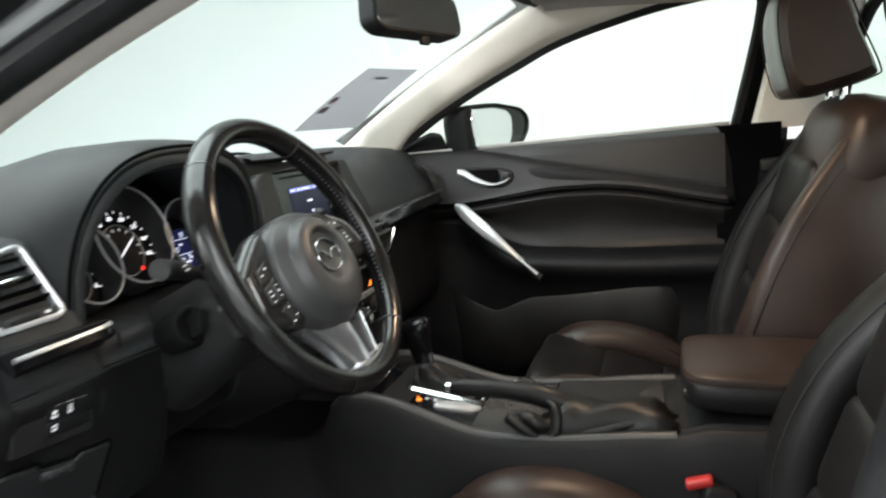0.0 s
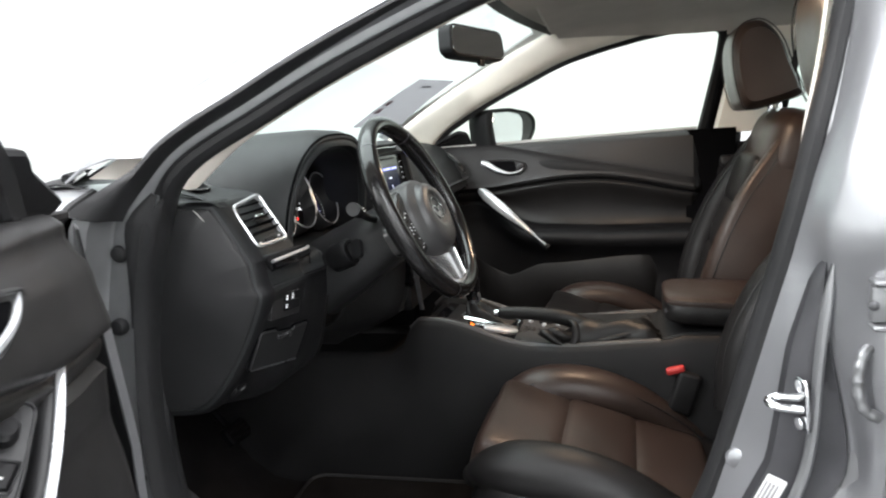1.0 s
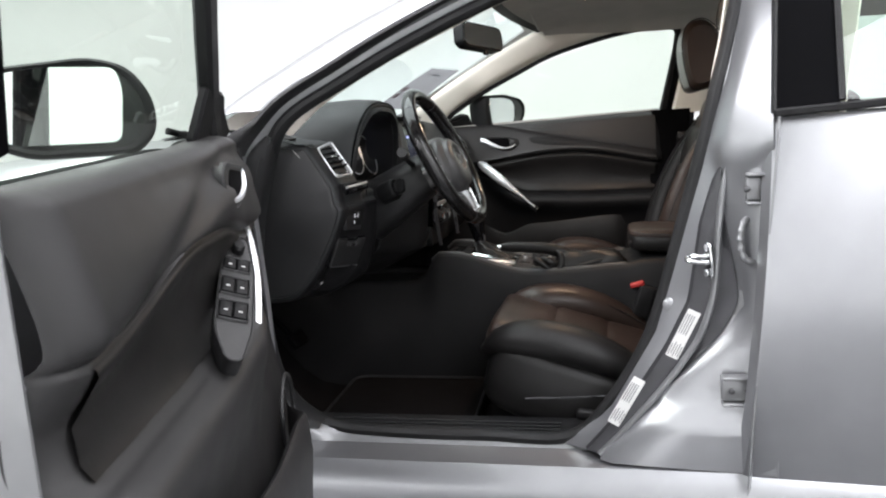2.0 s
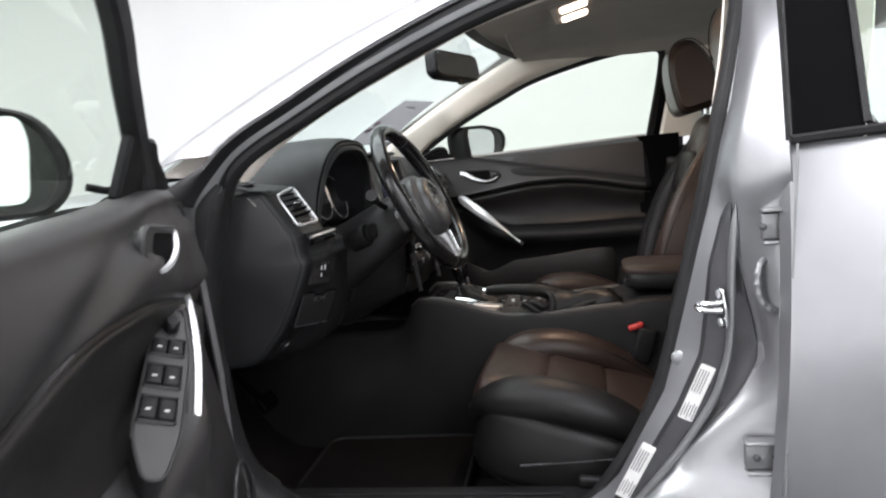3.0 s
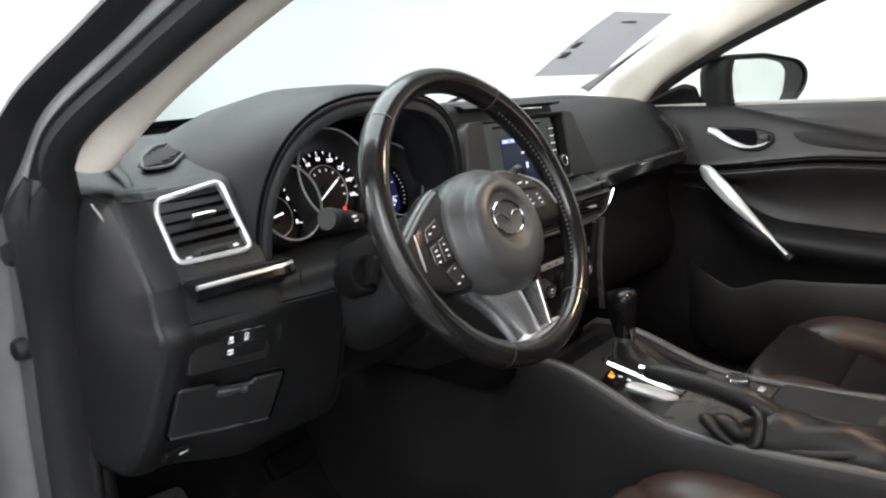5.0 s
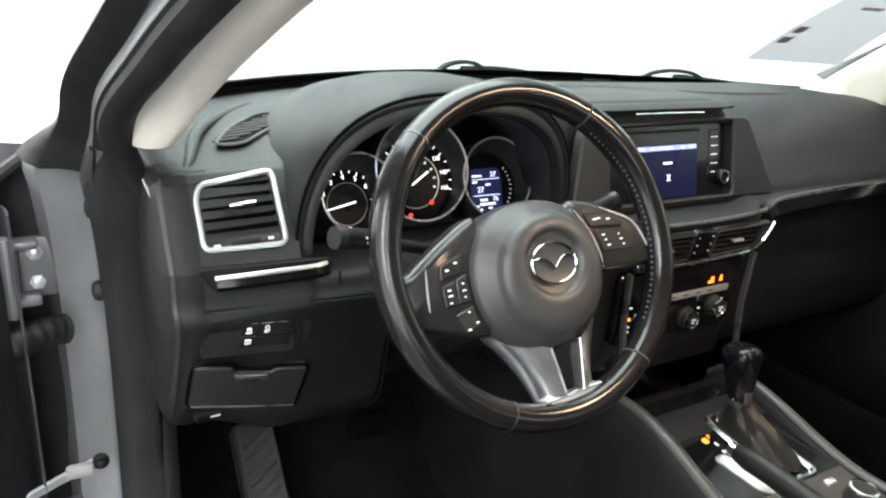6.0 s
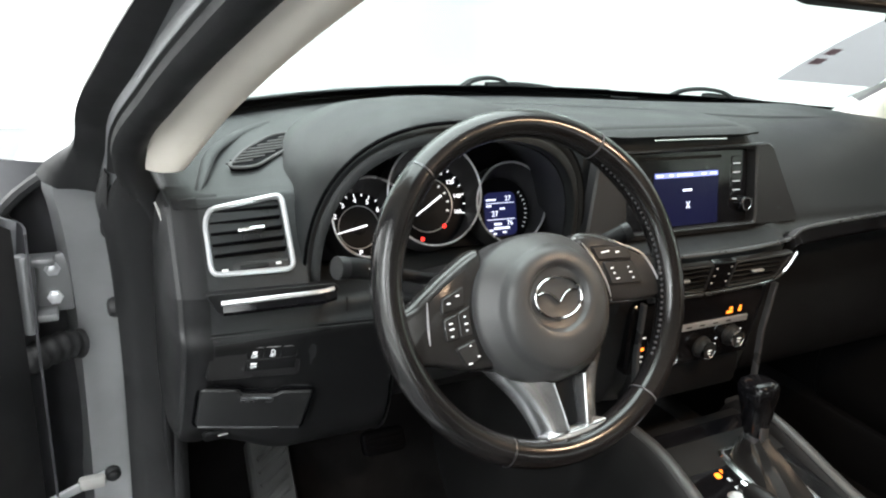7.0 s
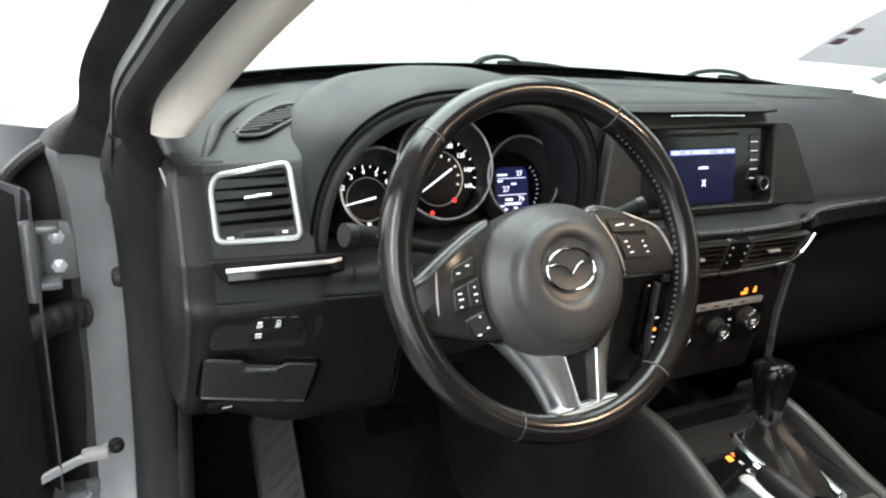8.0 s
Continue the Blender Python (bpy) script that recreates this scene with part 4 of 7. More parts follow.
    outer = round_poly([(0.0857, 0.004), (0.059, 0.0290), (-0.0173, 0.0250), (-0.084, 0.003), (-0.0651, -0.0270), (0.0299, -0.0240)], 0.022, 6)
    grille = part("demister_grille", put(ring_frame(outer, inset(outer, 0.004), 0.0028, 0.001), m), M_GREY, dash, "slotted demister grille with a pale rim")
    part("grille_well", put(slab(inset(outer, 0.002), 0.0008, 0.0003, 0.004), m), M_POST, grille)
    for k in range(8):
        xx = -0.058 + 0.0172 * k
        wide = 0.066 * math.sin(math.pi * (0.22 + 0.56 * k / 7)) - 0.008
        part("slat", put(rbox(wide, 0.0030, 0.0024, 0.0008, 1), m @ Matrix.Translation((xx, 0.0005, 0.0016)) @ Matrix.Rotation(radians(-38), 4, "Z")), M_GREY, grille)
    # soft folds running over the dash top
    fold = curve_through([(-0.672, 0.275, 0.978), (-0.655, 0.32, 0.992), (-0.622, 0.410, 1.0075), (-0.535, 0.535, 1.0145), (-0.40, 0.645, 1.0165), (-0.28, 0.70, 1.0165)], 6)
    part("dash_fold", tube(fold, lambda t: 0.008 * math.sin(math.pi * (0.06 + 0.9 * t)) + 0.0006, 10, flat=0.45), M_DASH, dash)
    fold = curve_through([(-0.10, 0.60, 1.035), (0.06, 0.47, 1.045), (0.22, 0.37, 1.045), (0.40, 0.345, 1.043), (0.58, 0.36, 1.036), (0.66, 0.40, 1.022)], 6)
    part("dash_fold", tube(fold, lambda t: 0.010 * math.sin(math.pi * (0.05 + 0.9 * t)) + 0.0006, 10, flat=0.40), M_DASH, dash)

    # bright strip under the vent, carried across the car
    # dark plate, slightly proud, painted in for the shade of the trim's recess
    part("trim_recess", put(slab(round_poly([(-0.680, 0.897), (-0.535, 0.893), (-0.530, 0.886), (-0.545, 0.867), (-0.664, 0.871)], 0.008, 4), 0.002, 0.001, 0.008), basis((0, 0.196, 0), (1, 0, 0), (0, 0, 1))), M_DARK, dash, "dark plate for the shaded recess of the trim bar")
    path = curve_through([(-0.663, 0.191, 0.8865), (-0.62, 0.186, 0.888), (-0.56, 0.184, 0.889), (-0.540, 0.189, 0.889)], 5)
    part("trim_strip", bar(path, 0.0065, 0.005, up=(0, 0.5, 1)), M_SATIN, dash, "satin silver trim strip")
    path = [p + V(0.002, 0.003, -0.008) for p in path]
    part("trim_ledge", bar([p + V(0, 0.001, -0.001) for p in path], 0.014, 0.014, up=(0, 0.5, 1)), M_GLOSS, dash, "gloss black trim ledge")
    path = curve_through([(-0.14, 0.124, 0.901), (0.0, 0.116, 0.902), (0.13, 0.128, 0.902), (0.22, 0.160, 0.905), (0.42, 0.172, 0.908), (0.66, 0.172, 0.912)], 6)
    part("trim_strip", bar(path, 0.012, 0.005, up=(0, 0.4, 1)), M_DSATIN, dash, "dark satin trim strip")
    part("trim_ledge", bar([p + V(0, 0.008, -0.018) for p in path if p.x > 0.14], 0.016, 0.026, up=(0, 0.4, 1)), M_GLOSS, dash)
    part("end_strip", bar(curve_through([(0.632, 0.225, 0.992), (0.648, 0.195, 0.960), (0.655, 0.180, 0.930)], 4), 0.012, 0.008, up=(-1, 0, 0)), M_CHROME, dash, "short bright end strip")

    # switch bank and coin tray on the knee panel
    m = basis((-0.627, 0.195, 0.8145), (1, 0.02, -0.11), (0, -0.12, 1))
    bank = part("switch_bank", put(slab(rrect(0.104, 0.050, 0.003, 3), 0.002, 0.0008, 0.006), m), M_PLASTIC, dash, "switch bank with white symbols")
    for k in range(3):
        part("switch_cap", put(rbox(0.0188, 0.0145, 0.003, 0.001, 1, (-0.0020 + 0.0195 * k, 0.0075, 0.002)), m), M_DARK, bank)
        part("switch_line", put(rbox(0.0165, 0.0010, 0.001, 0.0003, 1, (-0.0020 + 0.0195 * k, 0.0152, 0.0032)), m), M_LENS, bank)
    part("switch_cap", put(rbox(0.058, 0.0145, 0.003, 0.001, 1, (0.0175, -0.0085, 0.002)), m), M_DARK, bank)
    part("symbol", put(join(rbox(0.005, 0.0036, 0.001, 0.0005, 1, (-0.003, 0.0085, 0.0038)), words("OFF", 0.0042, Matrix.Translation((-0.003, 0.0038, 0.0038)))), m), G_ICON, bank)
    part("symbol", put(join(ring_frame(disc(0.0026, 14), disc(0.0018, 14), 0.0006, 0.0002), words("SET", 0.0042, Matrix.Translation((0, -0.0050, 0.0003)))), m @ Matrix.Translation((0.0175, 0.0092, 0.0036))), G_ICON, bank)
    part("symbol", put(join(bars([(-0.003, -0.0055, 0.007)], Matrix.Translation((0, 0, 0.0038)), 0.0018), words("OFF", 0.0042, Matrix.Translation((-0.003, -0.0095, 0.0038)))), m), G_ICON, bank)
    m = basis((-0.6255, 0.2175, 0.7405), (1, -0.16, -0.14), (0, -0.37, 0.93))
    o = round_poly([(-0.063, 0.032), (-0.022, 0.032), (-0.018, 0.026), (0.022, 0.026), (0.026, 0.032), (0.063, 0.034), (0.060, -0.034), (-0.063, -0.034)], 0.005, 3)
    tray = part("coin_tray", put(slab(o, 0.005, 0.002, 0.006), m), M_PLASTIC, dash, "closed coin tray with a pull")
    part("pull", put(rbox(0.038, 0.0085, 0.006, 0.003, 2, (0.0, 0.020, 0.006)), m), M_DSATIN, tray, "dull grey pull")
    part("tray_gap", put(tube([V(x, y, 0.001) for x, y in inset(o, -0.0022)], 0.0022, 6, closed=True), m), M_POST, tray)
    # the lower edge's highlight, laid on as a satin bar
    part("tray_highlight", put(tube([(-0.060, -0.0335, 0.0048), (0.0, -0.034, 0.0055), (0.058, -0.0335, 0.0048)], 0.0016, 6), m), M_DSATIN, tray, "satin bar for the tray's edge highlight")
    m = basis((-0.650, 0.283, 0.676), (1, 0.02, 0.02), (0, -0.6, 0.80))
    release = part("bonnet_release", put(slab(round_poly([(-0.028, 0.012), (0.030, 0.014), (0.022, -0.014), (-0.024, -0.014)], 0.006), 0.008, 0.003, 0.004), m), M_DARK, dash, "black bonnet release lever")
    part("release_mark", bars([(-0.002, 0.003, 0.012)], m @ Matrix.Translation((0, 0, 0.0085)), 0.004), M_MARK, release)
    part("seam", bar([(-0.52, 0.197, 0.874), (-0.52, 0.197, 0.856)], 0.0015, 0.003, up=(0, -1, 0)), M_DARK, dash)
    part("seam", bar([V(x, 0.1925 + 0.0015 * math.sin(8 * x), 0.8505 - 0.046 * (x + 0.693)) for x in np.linspace(-0.676, -0.462, 8)], 0.003, 0.003, up=(0, -1, 0)), M_DARK, dash)
    part("seam_lip", bar([V(x, 0.1905 + 0.0015 * math.sin(8 * x), 0.8478 - 0.046 * (x + 0.693)) for x in np.linspace(-0.676, -0.462, 8)], 0.0022, 0.003, up=(0, -1, 0)), M_PLASTIC, dash, "rounded lip of the knee panel")
    return dash


dash = dashboard()


# ---- instrument binnacle ----
def arch(scale_x, scale_z, y_of, dz=0.0, n=40):
    """The binnacle's opening line from its left foot over the top to its right foot."""
    out = []
    for k in range(n + 1):
        a = math.pi * (1.06 - 1.12 * k / n)
        c, s = math.cos(a), math.sin(a)
        x = -0.372 + 0.192 * scale_x * math.copysign(abs(c) ** 0.72, c)
        z = 0.892 + 0.180 * scale_z * math.copysign(abs(s) ** 0.80, s) + dz
        out.append(V(x, y_of(max(s, 0)), z))
    return out


def binnacle():
    ob = thing("instrument_binnacle", None, None, "hooded instrument binnacle with three lit dials", "instrument cluster")
    rows = [arch(0.950, 0.84, lambda s: 0.324), arch(0.925, 0.86, lambda s: 0.270 - 0.010 * s), arch(0.905, 0.880, lambda s: 0.226 - 0.028 * s)]
    part("inner_hood", thick(sheet(rows), 0.002), M_PLASTIC, ob, "black plastic inner hood")
    rows = [arch(0.905, 0.880, lambda s: 0.226 - 0.028 * s), arch(0.908, 0.888, lambda s: 0.217 - 0.029 * s), arch(0.918, 0.900, lambda s: 0.2125 - 0.030 * s), arch(0.940, 0.928, lambda s: 0.2125 - 0.030 * s), arch(0.960, 0.954, lambda s: 0.2145 - 0.030 * s), arch(0.970, 0.967, lambda s: 0.2165 - 0.030 * s)]
    part("hood_band", thick(sheet(rows), 0.002), M_DASH, ob, "charcoal band inside the hood seam", angle=60)
    rows = [arch(0.970, 0.967, lambda s: 0.2165 - 0.030 * s), arch(0.978, 0.978, lambda s: 0.2150 - 0.031 * s), arch(1.0, 1.0, lambda s: 0.214 - 0.030 * s),
            arch(1.030, 1.06, lambda s: 0.226 - 0.024 * s), arch(1.055, 1.085, lambda s: 0.255 - 0.010 * s), arch(1.060, 1.075, lambda s: 0.32 + 0.01 * s),
            arch(1.02, 0.98, lambda s: 0.38 + 0.06 * s, -0.002), arch(0.93, 0.82, lambda s: 0.45 + 0.11 * s, -0.006), arch(0.85, 0.62, lambda s: 0.52 + 0.12 * s, -0.010)]
    part("hood", thick(sheet(rows), 0.003), M_DASH, ob, "grained charcoal hood", angle=60)
    edge = arch(1.008, 1.016, lambda s: 0.2165 - 0.0295 * s)
    part("hood_lip", tube(edge, 0.0024, 8), M_POST, ob, "black seam along the hood")
    m0 = basis((-0.372, 0.312, 0.935), (1, 0, 0), (0, 0.30, 0.95))
    part("back_panel", put(slab(round_poly([(-0.185, -0.055), (-0.185, 0.05), (-0.12, 0.10), (0.12, 0.10), (0.185, 0.05), (0.185, -0.055)], 0.04, 6), 0.002, 0.001, 0.006), m0), M_DIAL, ob)
    # lower face between the dials and the column
    rows = [[V(x, y - 0.02 * math.cos((x + 0.37) * 7), z) for x in np.linspace(-0.565, -0.175, 20)] for y, z in ((0.325, 0.878), (0.27, 0.874), (0.236, 0.871), (0.226, 0.866), (0.226, 0.856))]
    part("lower_face", thick(sheet(rows), 0.003), M_DASH, ob)

    def sleeve(m, r, ring, dx, dy, parent):
        """A dark funnel from the dial's face out to a thin bright ring."""
        turn = np.linspace(0, 2 * math.pi, 57)
        part("sleeve", put(sheet([[V(rr * math.cos(a) + dx * k, rr * math.sin(a) + dy * k, zz) for a in turn] for rr, zz, k in ((r, 0.0005, 0), (r * 1.02, 0.004, 0.1), (ring * 0.97, 0.028, 0.9), (ring, 0.032, 1), (ring * 1.04, 0.030, 1), (ring * 1.05, 0.0, 0.6))]), m), M_PLASTIC, parent, "black funnel round the dial", angle=60)
        part("bezel", put(tube([V(ring * math.cos(a) + dx, ring * math.sin(a) + dy, 0.032) for a in turn[:-1]], 0.0016, 8, closed=True), m), M_SATIN, parent, "thin bright bezel ring")

    def dial(cx, cz, r, name, start, step, names, size, ring, dx, dy):
        m = basis((cx, 0.305 + 0.30 * (cz - 0.930), cz), (1, 0, 0), (0, 0.30, 0.95))
        g = part(name, put(slab(disc(r, 40), 0.0015, 0.0005, 0.003), m), M_DIAL, ob, "black dial with white figures")
        sleeve(m, r, ring, dx, dy, g)
        ticks, figures = [], []
        count = len(names)
        for k in range((count - 1) * 2 + 1):
            a = radians(start - step * k / 2)
            long = 0.11 if k % 2 == 0 else 0.07
            q = Matrix.Rotation(a, 4, "Z") @ Matrix.Translation((r * (0.985 - long / 2), 0, 0.0018))
            ticks.append(put(rbox(r * long, 0.0011, 0.0004, 0.0001, 1), q))
        for k, text in enumerate(names):
            a = radians(start - step * k)
            figures.append(words(text, size, Matrix.Translation((r * 0.79 * math.cos(a), r * 0.79 * math.sin(a), 0.0018))))
        part("tick_marks", put(join(*ticks), m), G_DIAL, g)
        part("figures", put(join(*figures), m), G_DIAL, g)
        a = radians(start - step * 0.69 if name == "tachometer" else start + 11)
        q = m @ Matrix.Rotation(a, 4, "Z")
        tail = 0.010 if name == "tachometer" else 0.022
        part("needle", put(put(slab([(-tail, -0.0012), (r * 0.97, -0.0005), (r * 0.97, 0.0005), (-tail, 0.0012)], 0.001, 0.0003), Matrix.Translation((0, 0, 0.006))), q), G_DIAL, g, "white needle")
        part("needle_hub", put(lathe([(0.010, 0.002), (0.010, 0.004), (0.006, 0.0055)], 18), m), M_DARK, g)
        part("inner_face", put(slab(disc(r * 0.61, 36), 0.0005, 0.0002), m @ Matrix.Translation((0, 0, 0.0014))), M_DARK, g, "matt black inner face")
        part("inner_ring", put(ring_frame(disc(r * 0.64, 36), disc(r * 0.615, 36), 0.0006, 0.0002), m @ Matrix.Translation((0, 0, 0.0016))), M_SATIN, g)
        return g, m

    g, m = dial(-0.467, 0.921, 0.044, "tachometer", 211, 29.0, [str(k) for k in range(9)], 0.0088, 0.0505, 0.006, 0.012)
    part("gear_letter", words("P", 0.0110, m @ Matrix.Translation((0, -0.0335, 0.0025))), G_DIAL, g)
    g, m = dial(-0.366, 0.942, 0.058, "speedometer", 201, 27.0, [str(20 * k) for k in range(9)], 0.0080, 0.0680, -0.002, 0.014)
    part("km_scale", put(join(*[put(rbox(0.004, 0.0026, 0.0004, 0.0001, 1), Matrix.Rotation(radians(150 - 24 * k), 4, "Z") @ Matrix.Translation((0.0295, 0, 0.0030))) for k in range(8)]), m), G_ICON, g)
    for x, y in ((-0.012, -0.045), (0.022, -0.030)):
        part("warning_lamp", put(slab(disc(0.0030, 12), 0.001, 0.0003), m @ Matrix.Translation((x, y, 0.0018))), G_RED, g, "red warning lamp")
    m = basis((-0.252, 0.305, 0.924), (1, 0, 0), (0, 0.30, 0.95))
    g = part("trip_display", put(slab(disc(0.050, 40), 0.0015, 0.0005, 0.003), m), M_DIAL, ob, "blue trip display in a round bezel")
    sleeve(m, 0.050, 0.056, 0.002, 0.013, g)
    part("lcd", put(slab(rrect(0.052, 0.062, 0.010, 4), 0.0012, 0.0003), m @ Matrix.Translation((0.000, -0.002, 0.0015))), G_LCD, g)
    q = m @ Matrix.Translation((0.000, -0.002, 0.0030))
    part("lcd_line", bars([(0, 0.0155, 0.046), (0, -0.0075, 0.046)], q, 0.0009), G_LCDT, g)
    for mark in ((-0.015, 0.0205, 0.016), (-0.019, 0.0120, 0.008), (0.003, 0.0075, 0.008), (-0.018, -0.0225, 0.007), (-0.012, -0.0275, 0.005), (0.004, -0.0260, 0.006)):
        part("lcd_print", bars([mark], q, 0.0026), G_LCDT, g)
    part("lcd_figures", join(*[words(text, size, q @ Matrix.Translation((x, y, 0))) for text, size, x, y in (("27", 0.010, 0.013, 0.0215), ("27", 0.011, -0.010, 0.0005), ("76", 0.010, 0.014, -0.0135))] + [bars([(-0.006, -0.0140, 0.012), (0.000, -0.0200, 0.026)], q, 0.0032)]), G_LCDT, g)
    part("lcd_scale", put(join(*[put(rbox(0.0032, 0.0012, 0.0004, 0.0001, 1), Matrix.Rotation(radians(40 - 9 * k), 4, "Z") @ Matrix.Translation((0.042, 0, 0.0022))) for k in range(9)]), m), G_ICON, g)


binnacle()


# ---- centre: radio, vents, climate ----
def centre_stack():
    ob = thing("centre_stack", None, None, "centre stack with lit radio screen and climate dials", "centre console")
    m = basis((0.005, 0.219, 0.958), (1, 0, 0), (0, 0.19, 0.98))
    part("surround", put(ring_frame(round_poly([(0.170, 0.070), (0.240, -0.058), (-0.19, -0.054), (-0.165, 0.064)], 0.014, 5), round_poly([(0.136, 0.062), (0.136, -0.050), (-0.118, -0.050), (-0.118, 0.062)], 0.008, 5), 0.018, 0.003), m), M_PLASTIC, ob, "charcoal radio surround")
    radio = part("radio", put(slab(rrect(0.250, 0.112, 0.006, 4), 0.003, 0.001, 0.006), m @ Matrix.Translation((0.008, 0.005, 0))), M_GLOSS, ob, "gloss black radio face")
    part("disc_slot", put(rbox(0.150, 0.004, 0.003, 0.001, 1, (0, 0.052, 0.003)), m), M_DARK, radio)
    ms = m @ Matrix.Translation((0.005, -0.007, 0))
    part("display", put(slab(rrect(0.128, 0.080, 0.003, 3), 0.0012, 0.0003), ms @ Matrix.Translation((0.001, 0.000, 0.003))), G_SCREEN, radio, "dark blue lit display")
    part("title_bar", put(slab(rrect(0.124, 0.007, 0.001, 2), 0.0006, 0.0002), ms @ Matrix.Translation((0.001, 0.0345, 0.0042))), G_SCREENB, radio)
    part("title_print", bars([(-0.052, 0.0345, 0.012), (-0.030, 0.0345, 0.007), (-0.004, 0.0345, 0.030), (0.034, 0.0345, 0.009), (0.053, 0.0345, 0.012)], ms @ Matrix.Translation((0, 0, 0.0049)), 0.0024), G_LCDT, radio)
    part("screen_print", bars([(0.002, 0.012, 0.018)], ms @ Matrix.Translation((0, 0, 0.0044)), 0.0030), G_LCDT, radio)
    part("screen_icon", put(join(put(rbox(0.0016, 0.012, 0.0004, 0.0001, 1), Matrix.Rotation(0.6, 4, "Z")), put(rbox(0.0016, 0.012, 0.0004, 0.0001, 1), Matrix.Rotation(-0.6, 4, "Z"))), ms @ Matrix.Translation((0.004, -0.010, 0.0044))), G_LCDT, radio)
    for k in range(5):
        part("radio_key", put(rbox(0.022, 0.0115, 0.002, 0.0008, 1, (0.108, 0.045 - 0.0135 * k, 0.003)), m), M_GLOSS, radio)
        part("key_print", bars([(0.108, 0.040 - 0.0135 * k, 0.015)], m @ Matrix.Translation((0, 0, 0.0042)), 0.0010), G_ICON, radio)
    knob = part("radio_knob", put(lathe([(0.0125, 0.002), (0.0125, 0.014), (0.011, 0.016), (0.0085, 0.016)], 24), m @ Matrix.Translation((0.119, -0.022, 0))), M_GLOSS, radio, "round volume knob")
    part("knob_ring", put(sheet([[V(r * math.cos(a), r * math.sin(a), z) for a in np.linspace(0, 2 * math.pi, 29)] for r, z in ((0.0105, 0.0155), (0.0108, 0.0172), (0.0085, 0.0172), (0.008, 0.0155))]), m @ Matrix.Translation((0.119, -0.022, 0))), M_CHROME, knob)
    part("bright_line", bar([(-0.0612, 0.222, 1.0376), (0.01, 0.2225, 1.0378), (0.080, 0.222, 1.0369)], 0.0026, 0.0026, up=(0, -1, 0.2)), M_CHROME, ob, "thin bright line over the radio")
    brow = []
    for k in range(25):
        x = -0.150 + 0.300 * k / 24
        e = smooth_step(-0.150, -0.115, x) * smooth_step(0.150, 0.105, x)
        brow.append([V(x, 0.300, 1.046), V(x, 0.262, 1.050), V(x, 0.232 - 0.010 * e, 1.049 + 0.002 * e), V(x, 0.224 - 0.012 * e, 1.045), V(x, 0.226 - 0.010 * e, 1.041), V(x, 0.245, 1.038)])
    part("brow", sheet(brow), M_DASH, ob, "grained brow jutting over the radio", angle=70)
    part("shelf_lip", rbox(0.30, 0.020, 0.010, 0.004, 2, (0, 0.205, 0.905)), M_PLASTIC, ob)

    # pair of vents
    m = basis((0, 0.126, 0.868), (1, 0, 0), (0, -0.22, 0.97))
    for s in (-1, 1):
        o = [(s * 0.020, 0.022), (s * 0.140, 0.023), (s * 0.118, -0.020), (s * 0.020, -0.023)]
        outer = round_poly(o if s < 0 else o[::-1], 0.006, 4)
        vent = part("centre_vent", put(ring_frame(outer, inset(outer, 0.004), 0.010, 0.002), m), M_PLASTIC, ob, "black centre air vent")
        part("vent_well", put(slab(inset(outer, 0.002), 0.001, 0.0004, 0.004), m), M_DARK, vent)
        for k in range(4):
            part("slat", put(rbox(0.098, 0.002, 0.010, 0.0008, 1, (s * 0.073, 0.0125 - 0.0085 * k, 0.004)), m), M_DARK, vent)
        part("vent_tab", put(rbox(0.022, 0.004, 0.010, 0.0015, 2, (s * 0.072, 0.001, 0.008)), m), M_SATIN, vent)
        hook = curve_through([(s * 0.143, 0.024, 0.010), (s * 0.136, 0.006, 0.0115), (s * 0.126, -0.012, 0.0115), (s * 0.112, -0.0215, 0.011), (s * 0.088, -0.0245, 0.010)], 5)
        part("vent_hook", put(tube(hook, lambda t: 0.0030 - 0.0014 * t, 8), m), M_CHROME, vent, "chrome hook round the vent's end")
    part("hazard_panel", put(slab(rrect(0.038, 0.044, 0.003, 3), 0.009, 0.001, 0.002), m), M_GLOSS, ob, "gloss black hazard switch")
    part("hazard_marks", bars([(s * 0.014, 0.014 - 0.012 * k, 0.003) for k in range(3) for s in (-1, 1)], m @ Matrix.Translation((0, 0, 0.0092)), 0.002), M_MARK, ob)
    part("vent_chin", put(bar([(-0.12, -0.026, 0.006), (0, -0.0285, 0.008), (0.12, -0.026, 0.006)], 0.006, 0.006), m), M_DSATIN, ob)

    # climate panel
    m = basis((-0.005, 0.140, 0.776), (1, 0, 0), (0, -0.06, 1))
    panel = part("climate_panel", put(slab(round_poly([(-0.135, 0.058), (0.128, 0.058), (0.112, -0.052), (-0.128, -0.052)], 0.010, 4), 0.006, 0.002, 0.01), m), M_GLOSS, ob, "gloss black climate panel")
    part("silver_bar", put(rbox(0.165, 0.010, 0.004, 0.001, 2, (0.012, 0.010, 0.007)), m), M_SATIN, panel, "silver divider bar")
    part("bar_print", bars([(-0.05 + 0.026 * k, 0.010, 0.010) for k in range(5)], m @ Matrix.Translation((0, 0, 0.0092)), 0.0018), M_DARK, panel)
    part("amber_print", bars([(0.055, 0.023, 0.012), (0.057, 0.0285, 0.006), (0.076, 0.024, 0.006), (0.076, 0.029, 0.004)], m @ Matrix.Translation((0, 0, 0.0065)), 0.0042), G_AMBER, panel, "amber display figures")
    part("amber_print", bars([(-0.104, -0.012, 0.006)], m @ Matrix.Translation((0, 0, 0.0065)), 0.0045), G_AMBER, panel)
